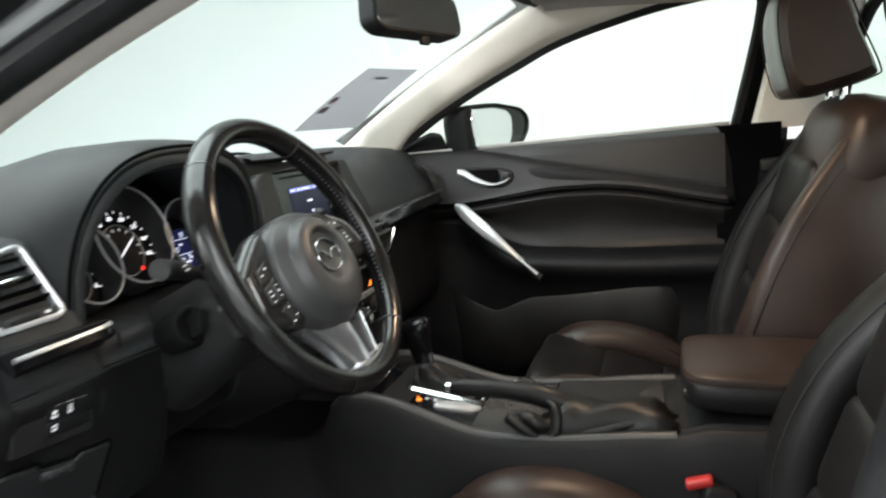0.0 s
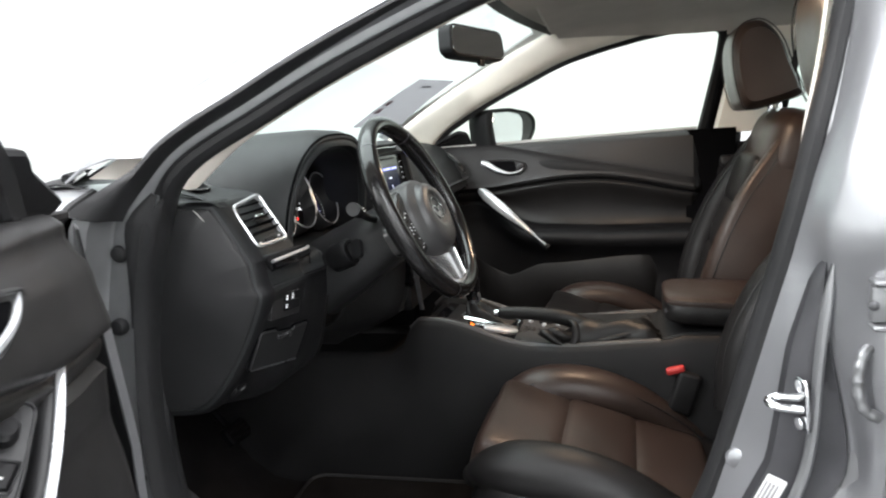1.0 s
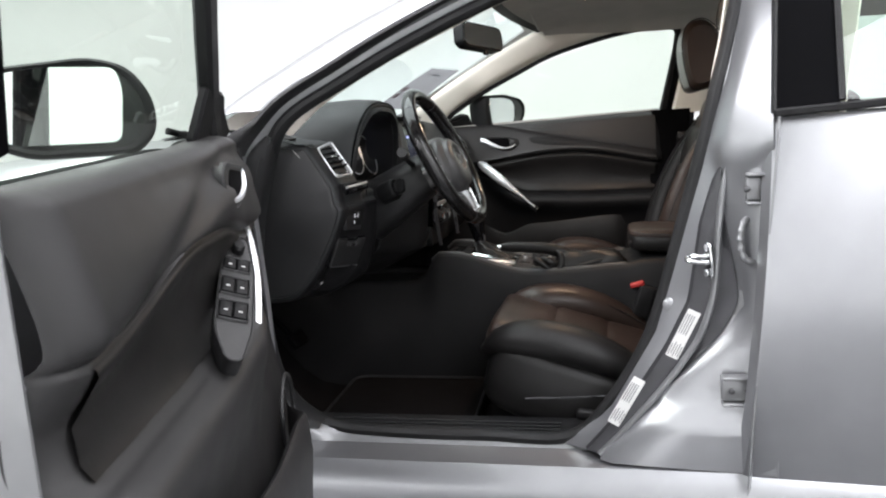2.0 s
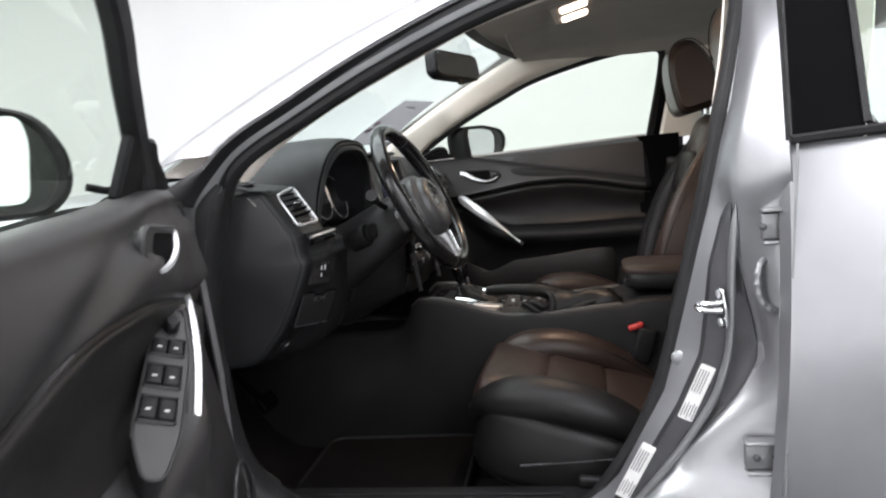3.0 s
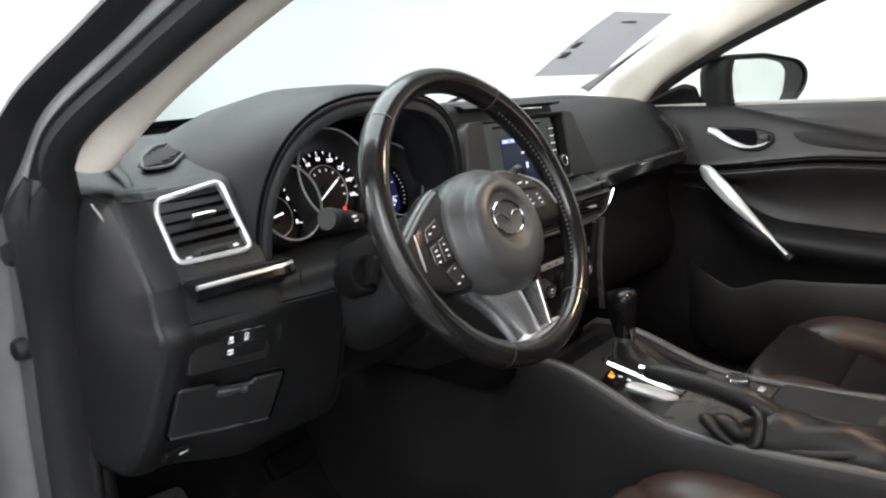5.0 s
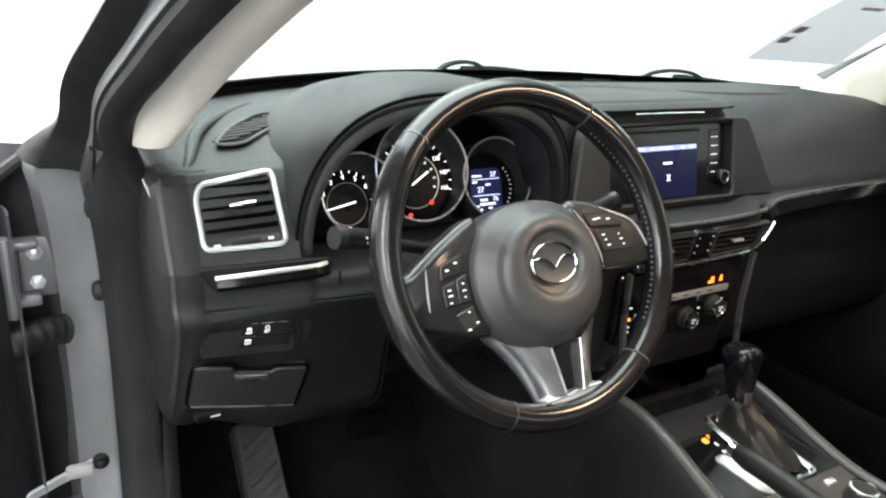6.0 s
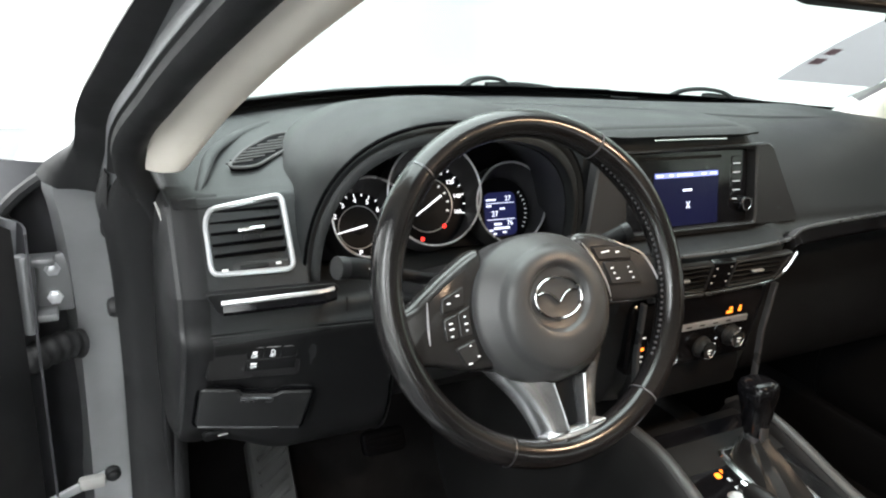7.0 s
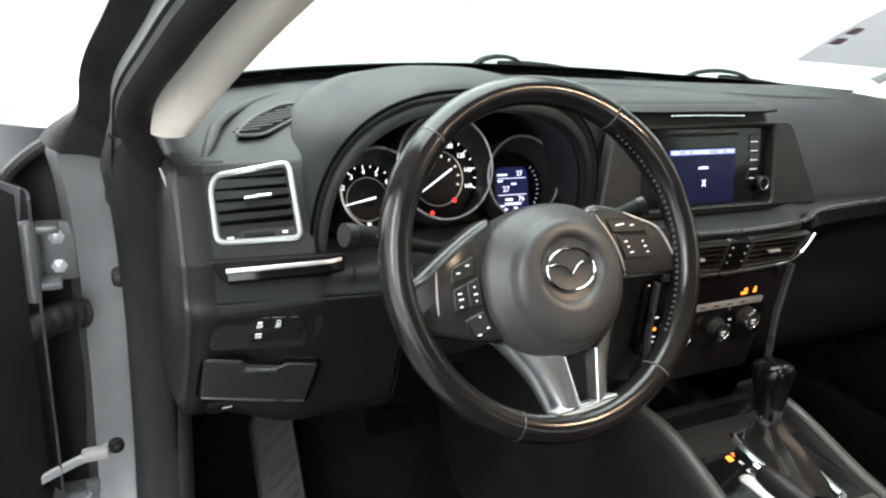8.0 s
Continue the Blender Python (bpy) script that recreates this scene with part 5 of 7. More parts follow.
    part("white_print", bars([(-0.104, -0.024, 0.008), (-0.104, -0.032, 0.008), (-0.104, 0.006, 0.006), (0.040, -0.018, 0.005), (0.040, -0.028, 0.005), (0.088, -0.010, 0.004)], m @ Matrix.Translation((0, 0, 0.0065)), 0.0020), G_ICON, panel)
    for x, y in ((-0.062, -0.026), (0.012, -0.027), (0.068, -0.016)):
        q = m @ Matrix.Translation((x, y, 0.006))
        k = part("climate_dial", put(lathe([(0.0165, 0), (0.0165, 0.004), (0.0140, 0.006), (0.0130, 0.016), (0.0115, 0.018)], 28), q), M_PLASTIC, panel, "ridged climate dial")
        part("dial_ring", put(sheet([[V(r * math.cos(a), r * math.sin(a), z) for a in np.linspace(0, 2 * math.pi, 33)] for r, z in ((0.0135, 0.015), (0.0138, 0.0178), (0.0112, 0.0185), (0.0105, 0.0175))]), q), M_CHROME, k, "chrome dial ring")
        part("dial_mark", bars([(0, 0.002, 0.008), (0, -0.003, 0.005)], q @ Matrix.Translation((0, 0, 0.0183)), 0.0016), G_ICON, k)
    for s in (-1, 1):
        part("stack_edge", bar([(s * 0.128, 0.125, 0.838), (s * 0.124, 0.128, 0.76), (s * 0.120, 0.120, 0.67)], 0.006, 0.010, up=(0, -1, 0)), M_DSATIN, ob, "dark satin edge strip")
    part("lower_bin", rbox(0.22, 0.03, 0.055, 0.008, 2, (0, 0.160, 0.692)), M_DARK, ob)


centre_stack()


# ---- steering wheel ----
WHEEL = basis((-0.369, 0.0318, 0.932), (1, -0.0212, 0), (0, 0.426, 0.905)) @ Matrix.Rotation(radians(5.4), 4, "Z")


def steering_wheel():
    ob = thing("steering_wheel", None, None, "leather steering wheel with silver lower spoke, turned slightly", "steering wheel")
    R = 0.1715

    def rim_rows(a0, a1, n, swell=1.0, skin=0.0):
        rows = []
        for i in range(n):
            a = a0 + (a1 - a0) * i / (n - 1 if abs(a1 - a0) < 6.28 else n)
            deg = math.degrees(a) % 360
            grip = 1 + 0.12 * math.exp(-((deg - 35) / 16) ** 2) + 0.12 * math.exp(-((deg - 145) / 16) ** 2)
            row = []
            for k in range(14):
                b = 2 * math.pi * k / 14
                rr, zz = (0.0150 * grip * swell + skin) * math.cos(b), (0.0172 * grip * swell + skin) * math.sin(b)
                row.append(V((R + rr) * math.cos(a), (R + rr) * math.sin(a), zz))
            rows.append(row)
        return rows
    rim = part("rim", put(sheet(rim_rows(0, 2 * math.pi, 96), close_u=True, close_v=True), WHEEL), M_LEATHER, ob, "worn black leather rim")
    for deg in (52, 129, 242, 304):
        a = radians(deg)
        part("rim_seam", put(sheet(rim_rows(a - 0.006, a + 0.006, 3, 1.0, 0.0006), close_u=True), WHEEL), M_STITCH if deg not in (129, 242) else M_DSATIN, rim, "raised leather seam")
    # stitching round the inner edge
    st = []
    for i in range(150):
        a = 2 * math.pi * i / 150
        deg = math.degrees(a)
        if not (-1 < deg < 48 or 318 < deg < 361):
            continue
        q = Matrix.Rotation(a, 4, "Z") @ Matrix.Translation((R - 0.0147, 0, 0.004)) @ Matrix.Rotation(radians(28), 4, "X")
        st.append(put(rbox(0.0042, 0.0030, 0.0024, 0.0009, 1), q))
    tagged(part("stitching", put(join(*st), WHEEL), M_STITCH, rim, "grey stitching along the inner edge"), kind="stuff")
    # airbag cover
    rows = []
    for r, z in ((0.98, -0.045), (1.0, -0.020), (0.995, -0.008), (0.97, 0.001), (0.93, 0.007)):
        row = []
        for i in range(56):
            a = 2 * math.pi * i / 56
            c, s = math.cos(a), math.sin(a)
            x = -0.003 + 0.0835 * math.copysign(abs(c) ** 0.88, c) * (1 - 0.08 * max(-s, 0) ** 2 + 0.01 * max(s, 0))
            y = 0.0795 * math.copysign(abs(s) ** 0.92, s)
            row.append(V(x * r, -0.024 + y * r, z))
        rows.append(row)
    eye = V(0.001, -0.0155, 0)
    for r, z in ((0.0655, 0.0115), (0.0625, 0.0160), (0.0605, 0.0215), (0.0575, 0.0250), (0.0500, 0.0280), (0.0420, 0.0292), (0.0370, 0.0290), (0.0345, 0.0272), (0.0325, 0.0235), (0.0310, 0.0228), (0.002, 0.0228)):
        k = smooth_step(0.0345, 0.0625, r)
        rows.append([eye + V(0, -0.010 * k, 0) + V(1.02 * r * math.cos(a), (0.98 + 0.06 * k) * r * math.sin(a), z) for a in (2 * math.pi * i / 56 for i in range(56))])
    cover = part("airbag_cover", put(sheet(rows, close_u=True, caps=True), WHEEL), M_COVER, ob, "grained black airbag cover", angle=60)
    q = WHEEL @ Matrix.Translation((0.001, -0.0155, 0.0228)) @ Matrix.Rotation(radians(-5), 4, "Z")
    o = [(0.0290 * math.cos(a), 0.0222 * math.sin(a)) for a in np.linspace(0, 2 * math.pi, 40, endpoint=False)]
    badge = part("badge", put(ring_frame(o, inset(o, 0.0024), 0.004, 0.0010), q), M_BADGE, cover, "plain chrome oval badge")
    for s in (-1, 1):
        wing = curve_through([(s * 0.0245, 0.0045, 0.0018), (s * 0.016, 0.0062, 0.0024), (s * 0.008, 0.0030, 0.0026), (0, -0.0055, 0.0026)], 4)
        part("badge_wing", put(bar(wing, 0.0019, 0.003), q), M_BADGE, badge)
    # side spokes with switches
    for s in (-1, 1):
        if s < 0:
            o = [(-0.058, 0.052), (-0.0783, 0.0452), (-0.107, 0.0306), (-0.131, 0.0165), (-0.145, 0.008), (-0.158, 0.006), (-0.168, -0.004), (-0.168, -0.040), (-0.150, -0.050), (-0.131, -0.0545), (-0.098, -0.068), (-0.058, -0.074)]
            lines = [[(-0.1298, 0.0088, 0), (-0.1346, -0.0179, 0), (-0.1369, -0.0448, -0.002)]]
            keys = [[(-0.0886, 0.0163), (-0.0915, -0.0019), (-0.1177, -0.0060), (-0.1145, 0.0084)], [(-0.0876, -0.0044), (-0.0889, -0.0324), (-0.1032, -0.0322), (-0.1010, -0.0082)], [(-0.1020, -0.0086), (-0.1042, -0.0322), (-0.1187, -0.0325), (-0.1171, -0.0117)], [(-0.0880, -0.0375), (-0.0850, -0.0575), (-0.1030, -0.0610), (-0.1100, -0.0420)]]
            marks = [(-0.0975, 0.0085, 0.004), (-0.1085, 0.0030, 0.004), (-0.0945, -0.0130, 0.002), (-0.0945, -0.0200, 0.004), (-0.0950, -0.0265, 0.002), (-0.1110, -0.0165, 0.004), (-0.1110, -0.0220, 0.005), (-0.1120, -0.0290, 0.003), (-0.0950, -0.0420, 0.002), (-0.0990, -0.0590, 0.004), (-0.0885, -0.0540, 0.003)]
        else:
            o = [(0.058, -0.042), (0.083, -0.0395), (0.156, -0.047), (0.168, -0.038), (0.168, 0.002), (0.152, 0.006), (0.142, 0.011), (0.112, 0.0285), (0.092, 0.039), (0.058, 0.047)]
            lines = [[(0.0640, 0.0330, 0), (0.0790, 0.0030, 0), (0.0850, -0.0200, 0), (0.0860, -0.036, -0.001)], [(0.1000, 0.0300, 0), (0.1160, 0.0215, 0), (0.1417, 0.0060, 0), (0.1550, -0.0236, 0), (0.1570, -0.040, -0.002)]]
            keys = [[(0.0795, 0.0113), (0.1242, 0.0052), (0.1190, 0.0190), (0.0741, 0.0266)], [(0.0898, -0.0182), (0.1309, -0.0237), (0.1234, 0.0015), (0.0855, 0.0074)]]
            marks = [(0.090, 0.0180, 0.011), (0.106, 0.0150, 0.005), (0.094, -0.0010, 0.004), (0.096, -0.0070, 0.003), (0.099, -0.0135, 0.005), (0.116, -0.0040, 0.002), (0.118, -0.0100, 0.004), (0.120, -0.0165, 0.003)]
        spoke = part("side_spoke", put(slab(round_poly(o, 0.018, 5), 0.010, 0.007, 0.016), WHEEL @ Matrix.Translation((0, 0, -0.0125))), M_SPOKE, ob, "glossy black side spoke", angle=60)
        q = WHEEL @ Matrix.Translation((0, 0, -0.0025))
        for line in lines:
            part("bright_edge", put(tube(curve_through(line, 5), lambda t: 0.0005 + 0.0009 * math.sin(math.pi * t), 6), q), M_SATIN, spoke, "satin outline")
        for key in keys:
            o = round_poly(key, 0.002, 3)
            part("key_gap", put(tube([V(x, y, 0.0) for x, y in inset(o, -0.0006)], 0.0009, 5, closed=True), q), M_DARK, spoke)
            part("key", put(slab(o, 0.0022, 0.0008, 0.002), q), M_SPOKE, spoke, "black switch with white symbols")
        part("key_marks", bars(marks, q @ Matrix.Translation((0, 0, 0.0024)), 0.0015), G_ICON, spoke)
    # lower spoke: two silver arms round a dark slot
    low_pose = WHEEL @ Matrix.Translation((0.002, 0.005, 0))
    o = round_poly([(-0.020, -0.095), (-0.014, -0.158), (0.014, -0.158), (0.020, -0.095)], 0.004, 4)
    lower = part("lower_spoke", put(slab(o, -0.010, 0.002, 0.020), low_pose), M_DARK, ob, "forked lower spoke with a dark slot")
    for s in (-1, 1):
        rows = []
        for t in np.linspace(0, 1, 11):
            a = V(0.076 - 0.042 * t - 0.007 * math.sin(math.pi * t), -0.078 - 0.088 * t, -0.020 + 0.010 * t)
            b = V(0.0205 - 0.0085 * t, -0.104 - 0.054 * t, 0.009 - 0.003 * t)
            c = a.lerp(b, 0.55) + V(0, 0, 0.005)
            rows.append([V(s * p.x, p.y, p.z) for p in (a + V(0, 0, -0.012), a, a.lerp(c, 0.5) + V(0, 0, 0.002), c, b, b + V(-0.001, 0, -0.003), b + V(-0.001, 0, -0.020))])
        arm = part("silver_arm", put(sheet(rows), low_pose), M_ARM, lower, "satin silver spoke arm")
        edge = [V(s * (0.0198 - 0.0085 * t), -0.104 - 0.054 * t, 0.0095 - 0.003 * t) for t in np.linspace(0, 1, 6)]
        part("arm_edge", put(tube(edge, 0.0013, 6), low_pose), M_CHROME, arm)
    part("silver_foot", put(slab(round_poly([(-0.040, -0.156), (0.040, -0.156), (0.030, -0.168), (-0.030, -0.168)], 0.005, 4), 0.0065, 0.003, 0.012), low_pose), M_SATIN, lower)
    part("foot_edge", put(tube([V(x, -0.1575, 0.0065) for x in np.linspace(-0.012, 0.012, 4)], 0.0014, 6), low_pose), M_CHROME, lower)

    # column shroud, stalks, ignition
    col = thing("steering_column", None, None, "black column shroud with stalks and ignition lock", "steering column")
    rows = []
    for t in np.linspace(0, 1, 10):
        w, h = 0.075 + 0.02 * math.sin(math.pi * t) + 0.012 * t, 0.052 + 0.022 * t
        rows.append([V(w * math.copysign(abs(math.cos(a)) ** 0.7, math.cos(a)), h * math.copysign(abs(math.sin(a)) ** 0.7, math.sin(a)) - 0.012 - 0.018 * t, -0.028 - 0.22 * t) for a in np.linspace(0, 2 * math.pi, 28, endpoint=False)])
    part("shroud", put(sheet(rows, close_u=True, caps=True), WHEEL), M_PLASTIC, col, "black plastic shroud", angle=60)
    for s in (-1, 1):
        drop, short = (0.0, 1.0) if s < 0 else (0.026, 0.80)
        path = curve_through([(s * 0.06, 0.020 - drop, -0.066), (s * short * 0.10, 0.032 - drop, -0.062), (s * short * 0.135, 0.044 - drop, -0.055), (s * short * 0.168, 0.054 - drop, -0.047), (s * short * 0.192, 0.059 - drop, -0.040)], 4)
        stalk = part("stalk", put(tube([p for p in path], lambda t: 0.0065 + 0.0042 * smooth_step(0.45, 0.7, t), 14), WHEEL), M_DARK, col, "black control stalk")
        part("stalk_cap", put(tube([V(s * short * 0.190, 0.0587 - drop, -0.0405), V(s * short * 0.200, 0.0602 - drop, -0.0375)], 0.0115, 16), WHEEL), M_PLASTIC, stalk)
        part("stalk_marks", put(bars([(0, 0, 0.006), (0, -0.005, 0.006)], Matrix.Identity(4), 0.002), WHEEL @ Matrix.Translation((s * short * 0.165, 0.053 - drop, -0.0355))), M_MARK, stalk)
    lock = basis((-0.468, 0.139, 0.866), (0.93, -0.3, 0), (0, 0.35, 0.92))
    part("ignition", put(lathe([(0.026, -0.04), (0.026, -0.004), (0.022, 0.003), (0.018, 0.003), (0.016, -0.006)], 26), lock), M_DARK, col, "ignition lock")
    part("key_head", put(slab(rrect(0.020, 0.034, 0.006, 4), 0.005, 0.002, 0.005), lock @ Matrix.Translation((0, 0, 0.016)) @ Matrix.Rotation(radians(90), 4, "Y") @ Matrix.Rotation(radians(20), 4, "X")), M_DARK, col)


steering_wheel()


# ---- seats ----
def seat(x, side, shift, lift, label):
    """side: -1 for the seat whose outer flank faces the open door."""
    ob = thing("bucket_seat", None, None, label, "car seat", group="front seats")
    inner = -side

    tip = pose(0, -0.15 - (0.028 if side > 0 else 0), 0.50 + lift) @ pose(0, 0, 0, 13) @ pose(0, 0.15, -0.50)

    def at(bm, y, z, rx=0, dx=0.0, rz=0, ry=0):
        return put(bm, pose(x + dx, y, z, rx, ry, rz))

    def cu(bm, y, z, rx=0):
        return put(bm, tip @ pose(x, y, z, rx))
    # cushion
    part("cushion_base", cu(pillow(0.52, 0.50, 0.19, 0.35, 0.40), -0.335, 0.405, 5), M_SEATB, ob, "black leather cushion sides")
    part("plastic_skirt", at(rbox(0.51, 0.42, 0.12, 0.03, 3), -0.385, 0.335), M_PLASTIC, ob, "black plastic seat skirt")
    for y, l, z, tilt in ((-0.150, 0.152, 0.505, 6), (-0.284, 0.146, 0.498, 4), (-0.414, 0.146, 0.488, 4)):
        part("cushion_panel", cu(pillow(0.325, l, 0.070, 0.22, 0.42), y, z - 0.018, tilt), M_SEAT if side < 0 else M_SEATB, ob, "brown leather cushion panel" if side < 0 else "black leather cushion panel")
    for s in (-1, 1):
        path = curve_through([(s * 0.150, -0.088, 0.450), (s * 0.182, -0.125, 0.490), (s * 0.200, -0.22, 0.517), (s * 0.206, -0.33, 0.514), (s * 0.210, -0.43, 0.486), (s * 0.214, -0.54, 0.430)], 5)
        part("cushion_bolster", put(tube(path, lambda t: 0.028 + 0.030 * smooth_step(0, 0.32, t) - 0.026 * smooth_step(0.45, 1.0, t), 16, flat=0.80), tip @ pose(x, 0, 0)), M_SEAT if s == inner or side > 0 else M_SEATB, ob, "raised brown leather bolster" if s == inner or side > 0 else "raised black leather bolster")
        part("piping", put(tube([p + V(-s * 0.038, 0.0, 0.026) for p in path[4:]], 0.0022, 6), tip @ pose(x, 0, 0)), M_SEATB, ob)
    path = curve_through([(-0.165, -0.098, 0.466), (-0.08, -0.090, 0.478), (0.08, -0.090, 0.478), (0.165, -0.098, 0.466)], 5)
    part("front_roll", put(tube(path, 0.036, 14), tip @ pose(x, -0.012, 0)), M_SEAT, ob, "rounded brown leather front edge")
    part("front_piping", put(tube([p + V(0, 0.034, -0.020) for p in path], 0.003, 6), tip @ pose(x, -0.012, 0)), M_SEATB, ob)
    # backrest, leaning: local y up along the back, z ahead
    lean = radians(19)
    back = basis((x, -0.488 + shift, 0.46), (-1, 0, 0), (0, -math.sin(lean), math.cos(lean)))
    part("back_base", put(pillow(0.50 if side < 0 else 0.40, 0.66, 0.16, 0.40, 0.45), back @ pose(0, 0.31, -0.080)), M_SEATB, ob, "black leather back shell")
    for k in range(4):
        part("back_panel", put(pillow(0.31 - 0.008 * k, 0.140, 0.080, 0.28, 0.50), back @ pose(0, 0.075 + 0.128 * k, -0.012)), M_SEATB, ob, "black leather back panel")
    part("back_top", put(pillow(0.43, 0.22, 0.150, 0.50, 0.65), back @ pose(0, 0.550 if side > 0 else 0.540, -0.062)), M_SEAT, ob, "brown leather shoulder panel")
    for s in (-1, 1):
        f = (0.0, -0.004, -0.024, -0.055, -0.075) if side < 0 else (-0.012, -0.012, -0.012, -0.004, 0.004)
        path = curve_through([(s * 0.20, 0.02, -0.010 + f[0]), (s * 0.215, 0.14, 0.024 + f[1]), (s * 0.220, 0.28, 0.030 + f[2]), (s * 0.205, 0.42, 0.006 + f[3]), (s * 0.175, 0.56, -0.045 + f[4])], 5)
        if side > 0 and s > 0:
            # one broad flank from the front of the bolster round to the shell
            rows = []
            for k, p in enumerate(path):
                t = k / (len(path) - 1)
                e, b = p.x + 0.050 - 0.030 * t, -0.205 + 0.03 * t
                rows.append(curve_through([(p.x - 0.070, p.y, p.z - 0.020), (p.x - 0.030, p.y, p.z + 0.030), (p.x + 0.018, p.y, p.z + 0.034), (e, p.y, p.z - 0.002), (e + 0.010, p.y, p.z * 0.5 + b * 0.5), (e - 0.002, p.y, b), (e - 0.06, p.y, b - 0.022)], 4))
            last = rows[-1]
            mid = sum(last, V(0, 0, 0)) / len(last)
            rows += [[mid.lerp(q, f) + V(-0.02 * (1 - f), h, -0.02 * (1 - f)) for q in last] for f, h in ((0.93, 0.022), (0.74, 0.042), (0.40, 0.054), (0.02, 0.058))]
            part("back_flank", put(sheet(rows), back), M_SEAT, ob, "broad brown leather flank of the back", angle=70)
            part("flank_seam", put(tube([r[11] + V(0.001, 0, 0.001) for r in rows[1:-5]], 0.0012, 6), back), M_SEATB, ob)
            continue
        part("back_bolster", put(tube(path, lambda t: 0.054 - 0.006 * t, 16, flat=0.9, up=(0, 0, 1)), back), M_SEATB, ob, "black leather back bolster")
        part("back_piping", put(tube([p + V(-s * 0.032, 0, 0.036) for p in path[2:-3]], 0.0024, 6), back), M_SEATB, ob)
    # headrest: a wedge, upright ahead and sloping behind
    prof = curve_through([V(0, y, z) for y, z in ((-0.612, 1.072), (-0.590, 1.120), (-0.579, 1.190), (-0.582, 1.242), (-0.602, 1.278), (-0.648, 1.284), (-0.690, 1.243), (-0.716, 1.175), (-0.740, 1.114), (-0.734, 1.098), (-0.672, 1.080))], 4, closed=True)
    mid = V(0, -0.655, 1.175)
    if side > 0:
        prof, mid = [p + V(0, -0.012, 0) for p in prof], mid + V(0, -0.012, 0)
    rows = []
    for u in np.linspace(-1, 1, 21):
        k = max((1 - abs(u) ** 9) ** 0.30 if abs(u) < 1 else 0.80, 0.80)
        rows.append([mid.lerp(p, k) + V(x + 0.128 * u, shift, 0) for p in prof])
    hr = part("headrest", sheet(rows, close_u=True, caps=True), M_SEAT, ob, "brown leather wedge headrest", angle=60)
    for u in (-0.118, 0.118):
        part("headrest_seam", tube([mid.lerp(p, 0.985) + V(x + u, shift, 0) for p in prof], 0.0016, 6, closed=True, up=(1, 0, 0)), M_SEATB, hr, "stitched seam of the headrest")
    for s in (-1, 1):
        part("headrest_post", tube([V(x + s * 0.065, -0.706 + shift, 1.02), V(x + s * 0.065, -0.706 + shift, 1.10)], 0.0065, 12), M_CHROME, hr, "chrome headrest post")
        part("post_collar", tube([V(x + s * 0.065, -0.706 + shift, 1.040), V(x + s * 0.065, -0.706 + shift, 1.056)], 0.014, 14), M_GLOSS, hr)
    # rails on the floor
    for s in (-1, 1):
        part("seat_rail", rbox(0.04, 0.56, 0.035, 0.006, 2, (x + s * 0.19, -0.36, 0.275)), M_SATIN, ob, "steel seat rail")
    if side < 0:
        part("height_lever", at(rbox(0.020, 0.16, 0.024, 0.008, 3), -0.36, 0.362, 6, -0.266), M_PLASTIC, ob, "black height lever")
        part("skirt_line", bar([V(x - 0.257, y, 0.398 - 0.05 * (y + 0.15)) for y in np.linspace(-0.17, -0.52, 8)], 0.004, 0.004, up=(1, 0, 0)), M_DSATIN, ob)
    return ob


seat(-0.37, -1, -0.045, 0.012, "brown and black leather driver's seat")
seat(0.385, 1, 0.0, 0.030, "brown and black leather passenger seat")


def buckle():
    ob = thing("belt_buckle", put(rbox(0.028, 0.046, 0.088, 0.008, 3), pose(-0.165, -0.445, 0.505, 18)), M_TUNNEL, "black seat belt buckle with red button", "belt buckle")
    part("release_button", put(rbox(0.019, 0.038, 0.014, 0.005, 3), pose(-0.165, -0.428, 0.553, -14)), M_RED, ob, "red release button")
    belt = thing("seat_belt", bar(curve_through([(0.690, -0.63, 0.93), (0.690, -0.60, 0.70), (0.692, -0.58, 0.42)], 6), 0.004, 0.048, up=(0, 1, 0)), M_DARK, "black webbing hanging on the centre post", "seat belt")
    part("belt_guide", rbox(0.030, 0.05, 0.035, 0.010, 3, (0.692, -0.63, 0.925)), M_PLASTIC, belt)


buckle()


# ---- centre tunnel ----
def console_top(y):
    """Height of the console's rim along the car."""
    return 0.648 - 0.055 * smooth_step(0.10, -0.13, y) + 0.012 * smooth_step(-0.20, -0.40, y) + 0.012 * smooth_step(-0.40, -0.455, y) - 0.08 * smooth_step(0.13, 0.19, y)


